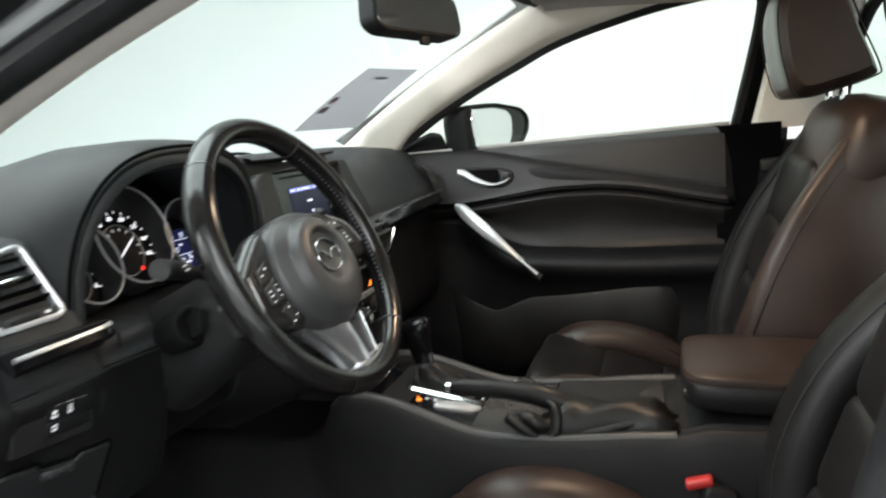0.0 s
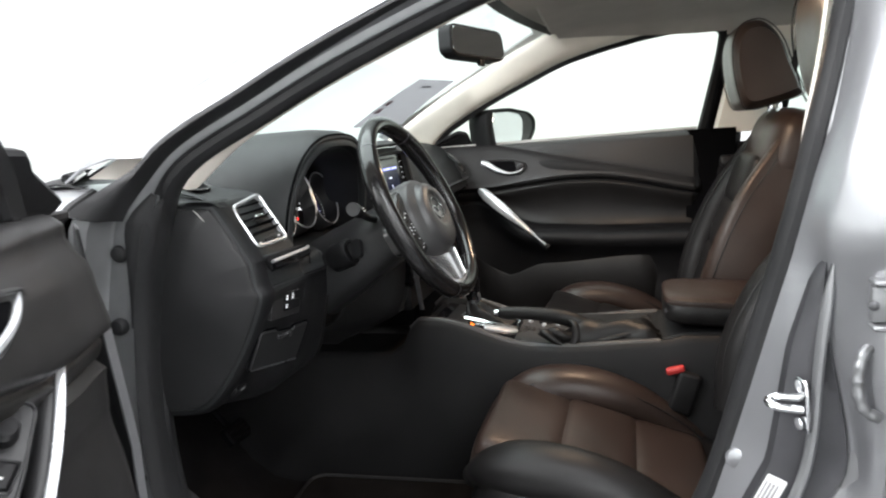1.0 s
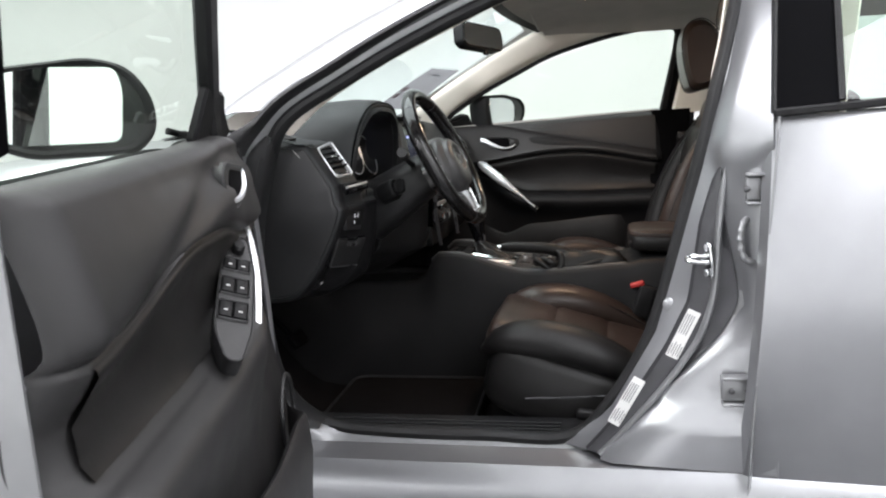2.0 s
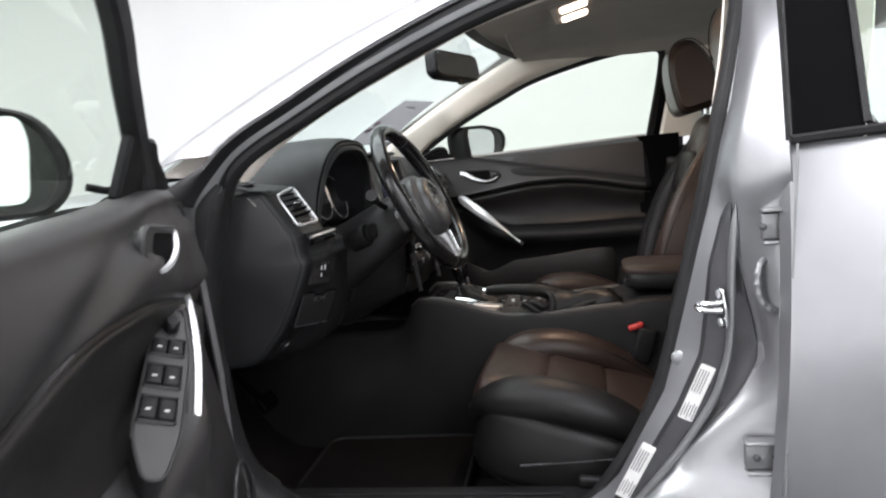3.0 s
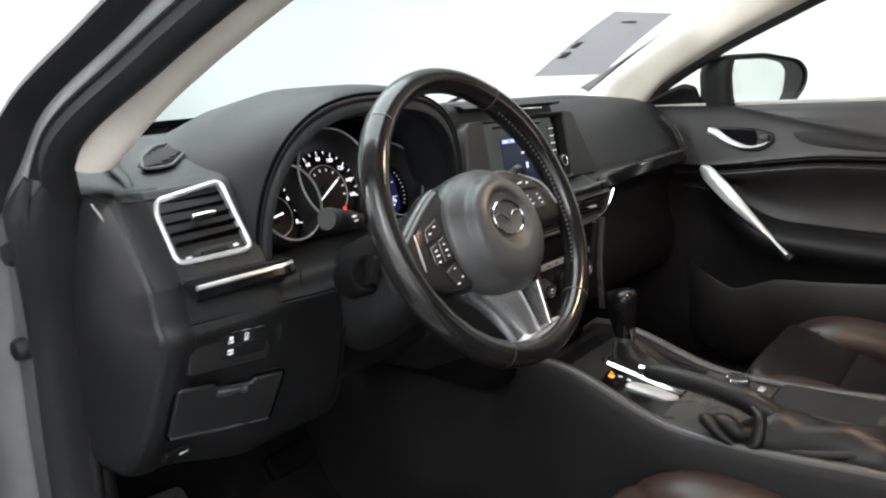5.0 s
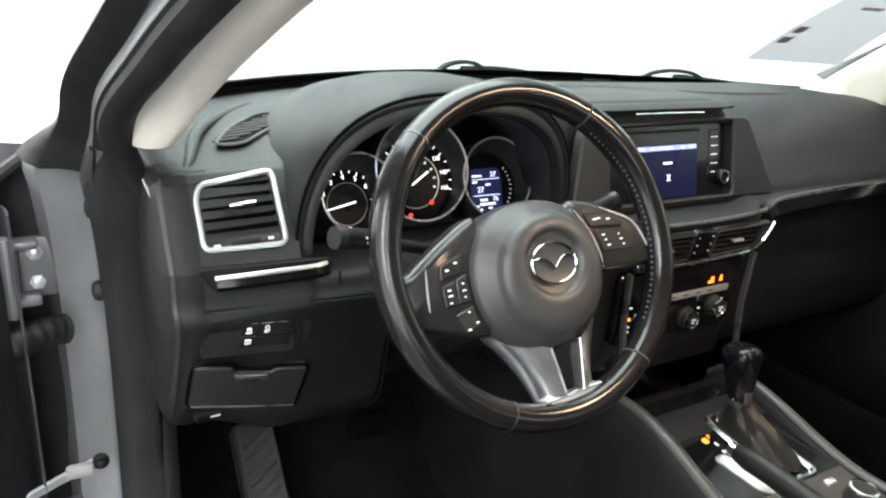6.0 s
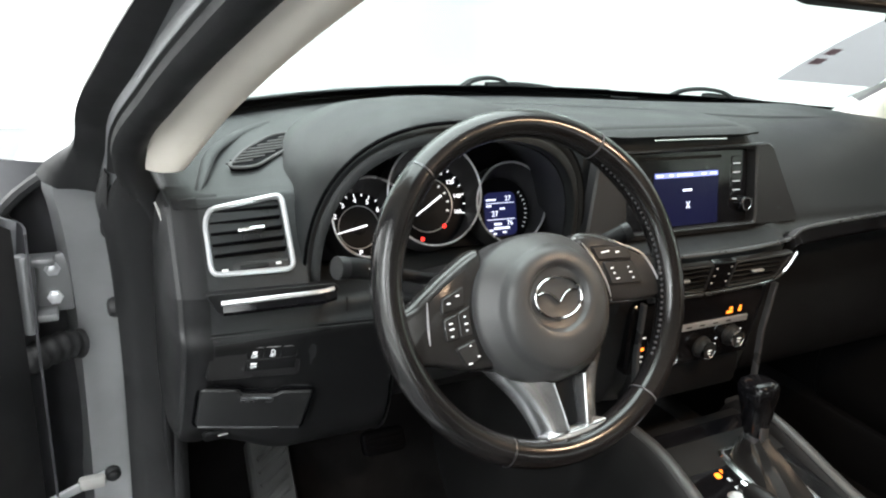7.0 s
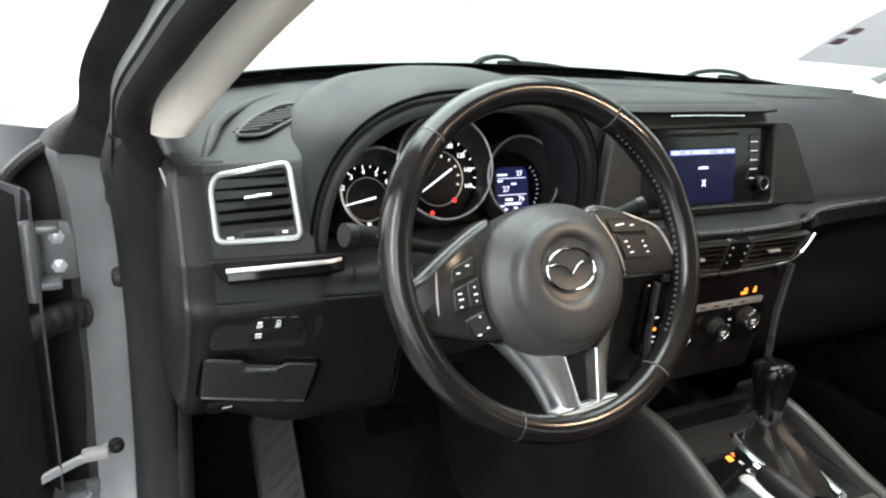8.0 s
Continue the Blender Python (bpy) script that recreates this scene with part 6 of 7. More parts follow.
def console():
    ob = thing("console", None, None, "charcoal centre console with shifter surround and tray", "console")
    rows = []
    for y in list(np.linspace(0.70, 0.20, 6)) + list(np.linspace(0.17, -0.72, 46)):
        top = console_top(y)
        w = 0.126 + 0.010 * smooth_step(0.1, -0.2, y)
        sink = (0.020 - 0.015 * smooth_step(-0.075, -0.100, y)) * smooth_step(-0.39, -0.37, y)
        rows.append([V(-0.190, y, 0.245), V(-0.178, y, 0.36), V(-0.160, y, 0.48), V(-w - 0.014, y, top - 0.055), V(-w - 0.005, y, top - 0.016), V(-w + 0.002, y, top - 0.003), V(-w + 0.012, y, top), V(-w + 0.022, y, top - 0.006), V(-w + 0.026, y, top - sink),
                     V(w - 0.026, y, top - sink), V(w - 0.022, y, top - 0.006), V(w - 0.012, y, top), V(w - 0.002, y, top - 0.003), V(w + 0.005, y, top - 0.016), V(w + 0.014, y, top - 0.055), V(0.160, y, 0.48), V(0.178, y, 0.36), V(0.190, y, 0.245)])
    part("tunnel", sheet(rows, caps=True), M_TUNNEL, ob, "grained charcoal tunnel", angle=50)
    deck = []
    for y in np.linspace(-0.085, -0.405, 18):
        z = console_top(y) - 0.003
        deck.append([V(-0.112, y, z - 0.004), V(-0.108, y, z), V(-0.05, y, z + 0.0015), V(0.05, y, z + 0.0015), V(0.108, y, z), V(0.112, y, z - 0.004)])
    part("deck", sheet(deck), M_DECK, ob, "satin dark deck behind the shifter")
    # paler bars along both rims carry the edge's sheen in their colour
    for side in (-1, 1):
        edge = [V(side * (0.114 + 0.010 * smooth_step(0.1, -0.2, y)), y, console_top(y) - 0.003) for y in np.linspace(0.15, -0.40, 24)]
        part("console_rim", tube(edge, 0.0095, 12, flat=0.7), M_COVER, ob, "rounded console rim, its sheen put into paler plastic")
    # shifter plate
    m = basis((0.0, 0.015, 0.607), (1, 0, 0), (0, 1, 0.20))
    o = round_poly([(-0.101, 0.100), (0.101, 0.100), (0.106, -0.115), (-0.106, -0.115)], 0.014, 4)
    plate = part("shifter_plate", put(slab(o, 0.006, 0.002, 0.02), m), M_GLOSS, ob, "gloss black shifter plate")
    o = round_poly([(-0.018, 0.046), (0.062, 0.046), (0.066, -0.102), (-0.018, -0.102)], 0.016, 5)
    part("shifter_ring", put(ring_frame(o, inset(o, 0.012), 0.013, 0.004), m), M_CHROME, plate, "chrome shifter ring")
    # silver patch standing for the highlight on the gloss plate
    part("plate_glint", put(slab(round_poly([(-0.062, -0.022), (-0.044, -0.020), (-0.024, -0.060), (-0.026, -0.104), (-0.046, -0.090)], 0.010, 4), 0.012, 0.004, 0.0), m), M_SATIN, plate, "silver patch for the plate's reflection")
    for k, c in enumerate("PRND"):
        part("gate_letter", words(c, 0.009, m @ Matrix.Translation((-0.034, 0.012 - 0.015 * k, 0.0065))), G_ICON if k else G_AMBER, plate)
    part("gate_lamp", put(slab(rrect(0.009, 0.009, 0.002, 2), 0.0008, 0.0002), m @ Matrix.Translation((-0.045, 0.008, 0.006))), G_AMBER, plate, "amber gate lamp")
    # gaiter and lever
    lever = thing("gear_lever", None, None, "gloss black gear lever standing in a folded leather gaiter", "gear lever")
    rows = []
    for t in np.linspace(0, 1, 10):
        w, l = 0.024 * (1 - t) ** 0.8 + 0.010, 0.050 * (1 - t) ** 0.8 + 0.012
        c = V(0.024 + 0.004 * t, -0.010 + 0.040 * t, 0.612 + 0.042 * t)
        rows.append([c + V(w * math.copysign(abs(math.cos(a)) ** 0.7, math.cos(a)), l * math.copysign(abs(math.sin(a)) ** 0.7, math.sin(a)), 0.004 * math.sin(6 * a + 3 * t) - 0.010 * (1 - t) * math.sin(a) * -1) for a in np.linspace(0, 2 * math.pi, 28, endpoint=False)])
    part("gaiter", sheet(rows, close_u=True), M_SEATB, lever, "folded black leather gaiter")
    q = basis((0.027, 0.030, 0.646), (1, 0, 0), (0, 0.97, -0.14))
    part("collar", put(lathe([(0.012, 0), (0.0145, 0.006), (0.0140, 0.012), (0.011, 0.014)], 20), q), M_DSATIN, lever, "dark satin collar")
    rows = []
    for z, w, l, e in ((0.010, 0.0125, 0.014, 0.9), (0.020, 0.0160, 0.0175, 0.9), (0.040, 0.0185, 0.0205, 0.85), (0.060, 0.0215, 0.0240, 0.78), (0.074, 0.0235, 0.0262, 0.72), (0.083, 0.0235, 0.0262, 0.72), (0.089, 0.0215, 0.0240, 0.75), (0.0925, 0.0160, 0.0180, 0.8), (0.0935, 0.004, 0.004, 1)):
        rows.append([V(w * math.copysign(abs(math.cos(a)) ** e, math.cos(a)), l * math.copysign(abs(math.sin(a)) ** e, math.sin(a)), z) for a in np.linspace(0, 2 * math.pi, 28, endpoint=False)])
    part("knob", put(sheet(rows, close_u=True, caps=True), q), M_GLOSS, lever, "gloss black knob", angle=60)
    part("knob_tab", put(rbox(0.016, 0.004, 0.018, 0.002, 2, (-0.003, -0.0165, 0.020)), q), M_DSATIN, lever, "dark satin badge on the knob's stem")
    # rotary controller
    q = basis((0.0636, -0.142, 0.5925), (1, 0, 0), (0, 1, 0.06)) @ Matrix.Diagonal((0.78, 0.78, 0.72, 1))
    rot = thing("rotary_controller", put(lathe([(0.027, -0.010), (0.027, 0.006), (0.0245, 0.009), (0.0235, 0.024), (0.021, 0.027)], 30), q), M_PLASTIC, "black rotary controller with chrome ring", "controller knob")
    part("controller_ring", put(sheet([[V(r * math.cos(a), r * math.sin(a), z) for a in np.linspace(0, 2 * math.pi, 33)] for r, z in ((0.0236, 0.0235), (0.0232, 0.0275), (0.0190, 0.0282), (0.0185, 0.0265))]), q), M_CHROME, rot, "chrome ring")
    for x, y in ((-0.004, 0.052), (0.028, -0.042), (-0.036, 0.006), (-0.024, -0.036)):
        part("controller_key", put(rbox(0.024, 0.014, 0.012, 0.004, 2, (x, y, -0.002)), q), M_SATIN, rot, "satin controller key")
    # cup tray with lid
    part("tray_lid", put(slab(round_poly([(-0.010, 0.09), (0.095, 0.09), (0.095, -0.10), (-0.010, -0.10)], 0.010, 4), 0.005, 0.002, 0.006), basis((0.02, -0.290, 0.5945), (1, 0, 0), (0, 1, -0.03))), M_PLASTIC, ob, "closed tray lid")
    part("tray_gap", bar([(0.012, -0.197, 0.5935), (0.112, -0.197, 0.5935)], 0.003, 0.002), M_DARK, ob)
    # hand brake
    hb = thing("hand_brake", None, None, "black hand brake lever with leather gaiter", "hand brake")
    path = curve_through([(-0.077, -0.050, 0.650), (-0.079, -0.10, 0.651), (-0.082, -0.155, 0.648), (-0.084, -0.205, 0.640), (-0.084, -0.255, 0.618)], 5)
    part("grip", tube(path, lambda t: 0.0135 + 0.003 * smooth_step(0.3, 0.8, t) - 0.003 * smooth_step(0.1, 0.0, t), 14, flat=1.1), M_SEATB, hb, "black leather grip")
    part("button", tube([V(-0.077, -0.052, 0.650), V(-0.0765, -0.040, 0.650)], 0.0085, 14), M_CHROME, hb, "chrome release button")
    rows = []
    for t in np.linspace(0, 1, 20):
        c = V(-0.086, -0.195 - 0.205 * t, 0.590 + 0.012 * t)
        w = 0.036 + 0.004 * math.sin(9 * t)
        h = (0.046 - 0.008 * t) * (1 - smooth_step(0.85, 1.0, t) * 0.8) * (0.45 + 0.55 * smooth_step(0, 0.22, t))
        rows.append([c + V(w * math.copysign(abs(math.cos(a)) ** 0.8, math.cos(a)), 0.004 * math.sin(5 * a + 7 * t), h * max(math.sin(a), -0.4) + 0.004 * math.sin(3 * a + 14 * t) * max(math.sin(a), 0)) for a in np.linspace(0, 2 * math.pi, 28, endpoint=False)])
    part("gaiter", sheet(rows, close_u=True, caps=True), M_SEATB, hb, "creased black leather gaiter", angle=70)
    for k, (a, b) in enumerate((((-0.118, -0.225, 0.600), (-0.112, -0.375, 0.622)), ((-0.106, -0.240, 0.622), (-0.100, -0.365, 0.634)), ((-0.125, -0.195, 0.585), (-0.118, -0.300, 0.596)))):
        p, r = Vector(a), Vector(b)
        path = curve_through([p, p.lerp(r, 0.35) + V(-0.002, 0, -0.008), p.lerp(r, 0.7) + V(0, 0, -0.004), r], 5)
        part("gaiter_fold", tube(path, lambda t: 0.0075 * math.sin(math.pi * (0.08 + 0.84 * t)), 10), M_SEATB, hb)
    knot = curve_through([(-0.112, -0.146, 0.612), (-0.122, -0.158, 0.616), (-0.126, -0.182, 0.600), (-0.124, -0.206, 0.588), (-0.118, -0.224, 0.600), (-0.106, -0.222, 0.630), (-0.090, -0.200, 0.642)], 6)
    part("gaiter_mouth", tube(knot, lambda t: (0.0095 + 0.003 * math.sin(11 * t)) * math.sin(math.pi * (0.10 + 0.80 * t)) ** 0.5, 12), M_SEATB, hb, "bunched gaiter mouth")
    knot = curve_through([(-0.104, -0.150, 0.606), (-0.116, -0.178, 0.618), (-0.116, -0.204, 0.606), (-0.100, -0.226, 0.612)], 6)
    part("gaiter_mouth", tube(knot, lambda t: 0.012 * math.sin(math.pi * (0.08 + 0.84 * t)) ** 0.6, 12), M_SEATB, hb, "bunched gaiter mouth")
    # armrest
    arm = thing("armrest", put(pillow(0.232, 0.34, 0.064, 0.30, 0.50), pose(0.0, -0.578, 0.650, 3)), M_SEATB, "padded centre armrest, brown leather top on black sides", "armrest")
    part("armrest_top", put(pillow(0.228, 0.335, 0.034, 0.30, 0.6), pose(0.0, -0.577, 0.671, 3)), M_SEAT, arm, "brown leather top")
    part("armrest_seam", tube([V(x, -0.414, 0.660) for x in np.linspace(-0.104, 0.104, 6)], 0.0022, 6), M_STITCH, arm)


console()


# ---- floor of the car, mats and pedals ----
def footwell():
    rows = []
    for y in np.linspace(0.80, -0.60, 24):
        rise = 0.30 * smooth_step(0.42, 0.80, y) ** 1.5
        rows.append([V(x, y, 0.262 + rise + 0.015 * math.cos(7 * x)) for x in np.linspace(-0.70, -0.165, 14)])
    thing("carpet", thick(sheet(rows), 0.008), M_CARPET, "black carpet in the driver's footwell", "carpet")
    rows = []
    for y in np.linspace(0.80, -0.60, 20):
        rise = 0.30 * smooth_step(0.42, 0.80, y) ** 1.5
        rows.append([V(x, y, 0.262 + rise + 0.015 * math.cos(7 * x)) for x in np.linspace(0.165, 0.70, 12)])
    thing("carpet", thick(sheet(rows), 0.008), M_CARPET, "black carpet in the passenger's footwell", "carpet")
    m = basis((-0.42, 0.16, 0.290), (1, 0, 0), (0, 1, 0.02))
    mat = thing("floor_mat", put(slab(round_poly([(-0.20, 0.20), (0.20, 0.22), (0.22, -0.18), (-0.20, -0.20)], 0.05, 5), 0.010, 0.004, 0.004), m), M_CARPET, "black floor mat on the carpet", "floor mat")
    path = [V(x, y, 0.012) for x, y in inset(round_poly([(-0.20, 0.20), (0.20, 0.22), (0.22, -0.18), (-0.20, -0.20)], 0.05, 5), 0.006)]
    part("mat_edge", put(tube(path, 0.004, 6, closed=True), m), M_RUBBER, mat)
    m = basis((-0.530, 0.505, 0.368), (1, 0, -0.12), (0, 0.80, 0.60)) @ Matrix.Diagonal((0.82, 0.9, 1, 1))
    rest = thing("foot_rest", put(slab(round_poly([(-0.045, 0.13), (0.045, 0.13), (0.05, -0.13), (-0.04, -0.13)], 0.015, 4), 0.020, 0.006, 0.01), m), M_GREY, "ribbed grey rubber foot rest", "foot rest")
    for k in range(9):
        part("rib", put(put(rbox(0.075, 0.008, 0.006, 0.002, 2), Matrix.Rotation(radians(35), 4, "Z")), m @ Matrix.Translation((0.002, -0.10 + 0.025 * k, 0.021))), M_GREY, rest)
    for x, y, z, w, h, name, label in ((-0.333, 0.50, 0.448, 0.080, 0.045, "brake_pedal", "wide rubber brake pedal"),):
        m = basis((x, y, z), (1, 0, 0), (0, 0.55, 0.83))
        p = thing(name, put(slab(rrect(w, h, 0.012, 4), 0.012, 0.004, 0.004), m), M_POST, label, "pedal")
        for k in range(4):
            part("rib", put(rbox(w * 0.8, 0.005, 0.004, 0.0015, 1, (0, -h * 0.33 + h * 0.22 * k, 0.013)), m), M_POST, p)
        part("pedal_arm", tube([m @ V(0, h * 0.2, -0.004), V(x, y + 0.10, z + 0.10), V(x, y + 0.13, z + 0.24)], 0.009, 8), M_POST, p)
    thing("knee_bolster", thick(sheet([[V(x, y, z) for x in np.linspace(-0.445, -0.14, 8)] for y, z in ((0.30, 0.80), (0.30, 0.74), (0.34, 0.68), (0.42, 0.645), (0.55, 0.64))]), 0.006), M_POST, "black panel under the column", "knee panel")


footwell()


# ---- overhead ----
def overhead():
    m = basis((-0.006, -0.335, 1.366), (1, 0, 0), (0, -1, 0.22))
    con = thing("map_lamp", put(slab(rrect(0.27, 0.12, 0.03, 5), 0.008, 0.004, 0.02), m), M_LINER, "overhead console with two lit map lamps", "map lamp")
    for s in (-1, 1):
        part("lamp_lens", put(slab(rrect(0.066, 0.070, 0.010, 4), 0.005, 0.002, 0.002), m @ Matrix.Translation((s * 0.066, 0, 0.008))), G_LAMP, con, "glowing warm lens")
    # sun visors folded up against the lining
    for s in (-1, 1):
        v = thing("sun_visor", put(slab(rrect(0.36, 0.145, 0.035, 6), 0.014, 0.006, 0.004), basis((s * 0.30, -0.205, 1.352), (1, 0, -0.09 * s), (0, -1, 0.16))), M_LINER, "grey-beige sun visor folded up", "sun visor", group="sun visors")
        part("hinge_rod", tube([V(s * 0.14, -0.150, 1.356), V(s * 0.44, -0.160, 1.338)], 0.005, 10), M_LINER, v)
    q = basis((0.028, -0.012, 1.262), (math.cos(radians(23)), -math.sin(radians(23)), -0.04), (0, 0.12, 1))
    mir = thing("rear_view_mirror", None, None, "black interior mirror on the windscreen", "interior mirror")
    o = round_poly([(-0.110, -0.024), (-0.104, 0.036), (0.104, 0.036), (0.110, -0.024), (0.088, -0.037), (-0.088, -0.037)], 0.022, 5)
    part("mirror_shell", put(slab(o, 0.004, 0.003, 0.030), q), M_DARK, mir, "black mirror shell")
    part("mirror_glass", put(slab(inset(o, 0.006), 0.0018, 0.0006), q @ Matrix.Translation((0, 0, 0.0035))), M_MIRROR, mir, "silvered glass")
    part("day_lever", put(rbox(0.022, 0.018, 0.010, 0.003, 2, (0.012, -0.042, -0.004)), q), M_DARK, mir)
    part("mirror_stem", tube(curve_through([(0.02, 0.015, 1.275), (0.005, 0.06, 1.300), (0.0, 0.085, 1.325)], 4), 0.010, 10), M_DARK, mir)
    part("mirror_foot", put(lathe([(0.028, 0), (0.026, 0.012), (0.012, 0.018)], 18), basis((0.0, 0.080, 1.332), (1, 0, 0), (0, -0.82, 0.4))), M_DARK, mir)


overhead()


def wiper(x0, x1, mid, label):
    """An arm and blade lying at the foot of the screen, outside."""
    ob = thing("wiper", None, None, label, "wiper", group="wipers")
    def lay(x, up, out=0.018):
        b = V(x, screen_base(x) + 0.015, 1.022)
        p = screen_top(x)
        return b.lerp(p, up) + V(0, 0.5, 0.85) * out
    n = 14
    part("blade", bar([lay(x0 + (x1 - x0) * k / n, -0.010 + 0.006 * k / n, 0.010) for k in range(n + 1)], 0.014, 0.016), M_DARK, ob, "black rubber blade")
    part("arm", tube(curve_through([lay(mid, 0.0, 0.016), lay(mid + 0.10 * (x1 - x0), -0.004, 0.018), lay(x1 - 0.1 * (x1 - x0), -0.03, 0.014), lay(x1, -0.10, 0.012)], 5), 0.008, 8), M_DARK, ob, "black wiper arm")
    arch_line = curve_through([lay(mid - 0.060, 0.0, 0.012), lay(mid - 0.035, 0.004, 0.026), lay(mid, 0.006, 0.033), lay(mid + 0.035, 0.004, 0.030), lay(mid + 0.055, 0.0, 0.018)], 5)
    part("clip", bar(arch_line, 0.018, 0.008), M_DARK, ob, "arched joint of arm and blade")


wiper(-0.60, 0.32, 0.035, "black wiper resting at the foot of the windscreen")
wiper(0.38, 0.66, 0.50, "shorter black wiper resting at the foot of the windscreen")


# ---- front doors: one design, shut on the far side, mirrored and swung open on the near side ----
HINGE, SWING = V(-0.843, 0.43, 0), -74.0
OPEN = Matrix.Translation(HINGE) @ Matrix.Rotation(radians(SWING), 4, "Z") @ Matrix.Translation(-HINGE) @ Matrix.Diagonal((-1, 1, 1, 1))


def front_door(m, label, near):
    door = thing("front_door", None, None, label, "car door", group="front doors")

    def add(name, bm, mat, parent=None, text="", angle=38):
        return part(name, put(bm, m), mat, parent or door, text, angle=angle)

    def belt(y):
        return 1.002 + 0.055 * min(y - 0.20, 0.0) if near else 1.004 - 0.022 * y

    def crease(y):
        if not near:
            return 0.893 - 0.030 * smooth_step(-0.16, 0.15, y) - 0.062 * smooth_step(-0.22, -0.62, y)
        return 0.888 - 0.026 * smooth_step(-0.12, 0.14, y) - 0.050 * smooth_step(-0.2, -0.55, y)

    def swoop(y):
        if not near:
            return 0.986 + 0.197 * min(y, 0.08)
        return 0.965 - 0.02 * smooth_step(0.1, -0.1, y) - 0.14 * smooth_step(-0.05, -0.6, y)

    def front_end(z):
        return 0.238 + 0.22 * (0.998 - max(z, 0.70)) if near else 0.402

    def top(y):
        return min(0.995, belt(y) - 0.004) - 0.075 * smooth_step(0.30, 0.43, y) if near else 0.995

    def rest(y):
        return 0.742 - 0.012 * smooth_step(0.0, -0.3, y) + 0.075 * smooth_step(-0.06, 0.16, y)

    rows = []
    ys = [0.402, 0.400, 0.392] + list(np.linspace(0.375, -0.530, 52)) + [-0.545, -0.552, -0.553]
    for i, y in enumerate(ys):
        f = smooth_step(-0.02, 0.14, y)
        flare = 0.016 * smooth_step(-0.10, 0.08, y) + 0.014 * smooth_step(0.18, 0.40, y)
        tuck = flare if 2 < i < len(ys) - 3 else flare + 0.035 * (1 - min(i, len(ys) - 1 - i) / 3)
        b, u, a, out = belt(y), crease(y), rest(y), 0.030 if near else 0.0
        sec = [(b - 0.004, 0.772), (b + 0.004, 0.755), (b + 0.006, 0.715), (b - 0.004, 0.694), (b - 0.022, 0.686), (u + 0.045, 0.671), (u + 0.012, 0.667), (u + 0.002, 0.674), (u - 0.004, 0.684),
               (u - 0.012, 0.682), (u - 0.032, 0.694), (0.5 * u + 0.5 * a, 0.708), (a + 0.022, 0.706), (a + 0.003, 0.686), (a - 0.002, 0.640 + out + (0.045 - out) * f), (a - 0.014, 0.612 + 1.2 * out + (0.075 - 1.2 * out) * f), (a - 0.040, 0.612 + 1.1 * out + (0.078 - 1.1 * out) * f),
               (a - 0.085, 0.650 + 0.2 * out + (0.042 - 0.2 * out) * f), (0.585 - 0.03 * f, 0.668), (0.50, 0.662), (0.42, 0.668), (0.355, 0.700)]
        row = []
        for p in curve_through([V(x + tuck, y, z) for z, x in sec], 5):
            d = p.z - swoop(y)
            p.x += (1 if near else 0.8) * (0.008 * math.exp(-((d - 0.012) / 0.016) ** 2) - 0.004 * math.exp(-((d + 0.020) / 0.016) ** 2)) if p.z > u + 0.004 else 0
            if y > 0.05:
                p.y = 0.05 + (y - 0.05) * (front_end(p.z) - 0.05) / 0.352
            row.append(p)
        rows.append(row)
    # far card in a darker plastic: that side's shade is put into its colour
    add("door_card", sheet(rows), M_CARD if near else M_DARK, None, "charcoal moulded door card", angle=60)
    rows = []
    for y in np.linspace(0.10, -0.525, 26):
        u, a = crease(y), rest(y)
        fl = 0.016 * smooth_step(-0.10, 0.08, y)
        rows.append([V(0.688 + fl, y, u - 0.006), V(0.679 + fl, y, u - 0.010), V(0.6775 + fl, y, u - 0.016), V(0.6895 + fl, y, u - 0.034), V(0.7035 + fl, y, 0.5 * u + 0.5 * a), V(0.7015 + fl, y, a + 0.024), V(0.692 + fl, y, a + 0.010)])
    add("door_insert", sheet(rows), M_SEATB, None, "black padded insert with a rounded upper edge", angle=60)
    if not near:
        pad = []
        for y in np.linspace(0.372, -0.530, 44):
            fl = 0.016 * smooth_step(-0.10, 0.08, y) + 0.014 * smooth_step(0.18, 0.40, y) - 0.002
            b, u = belt(y), crease(y) + 0.008
            pad.append(curve_through([(0.760 + fl, y, b + 0.005), (0.715 + fl, y, b + 0.008), (0.694 + fl, y, b - 0.003), (0.686 + fl, y, b - 0.022), (0.675 + fl, y, swoop(y) + 0.010), (0.677 + fl, y, swoop(y) - 0.012), (0.6665 + fl, y, u + 0.014), (0.6635 + fl, y, u + 0.004), (0.6690 + fl, y, u)], 4))
        add("upper_pad", sheet(pad), M_CARD, None, "charcoal grained upper pad of the door card", angle=60)
        seam = [V(0.6675 + 0.016 * smooth_step(-0.10, 0.08, y), y, crease(y) + 0.006) for y in np.linspace(0.02, -0.535, 24)]
        add("card_seam", tube(seam, 0.0022, 6), M_DARK, None, "dark seam between upper pad and insert")
    # painted flange just ahead of the card
    rows = [[V(0.716, front_end(z) - 0.004, z), V(0.712, front_end(z) + 0.006, z), V(0.722, front_end(z) + 0.014, z), V(0.80, 0.40, z)] for z in np.linspace(0.985, 0.36, 14)]
    if near:
        add("front_flange", thick(sheet([r[:3] for r in rows[2:]]), 0.003), M_PAINT, None, "silver painted flange at the hinge edge")
        # black sheet and bar added over the hinge edge in place of its shade
        seal = [[r[2] + V(0.002, 0, 0), r[2].lerp(r[3], 0.5), r[3]] for r in rows]
        seal = [[V(p.x, p.y, min(p.z, top(p.y) - 0.002 * (k + 1))) for p in r] for k, r in enumerate(seal)]
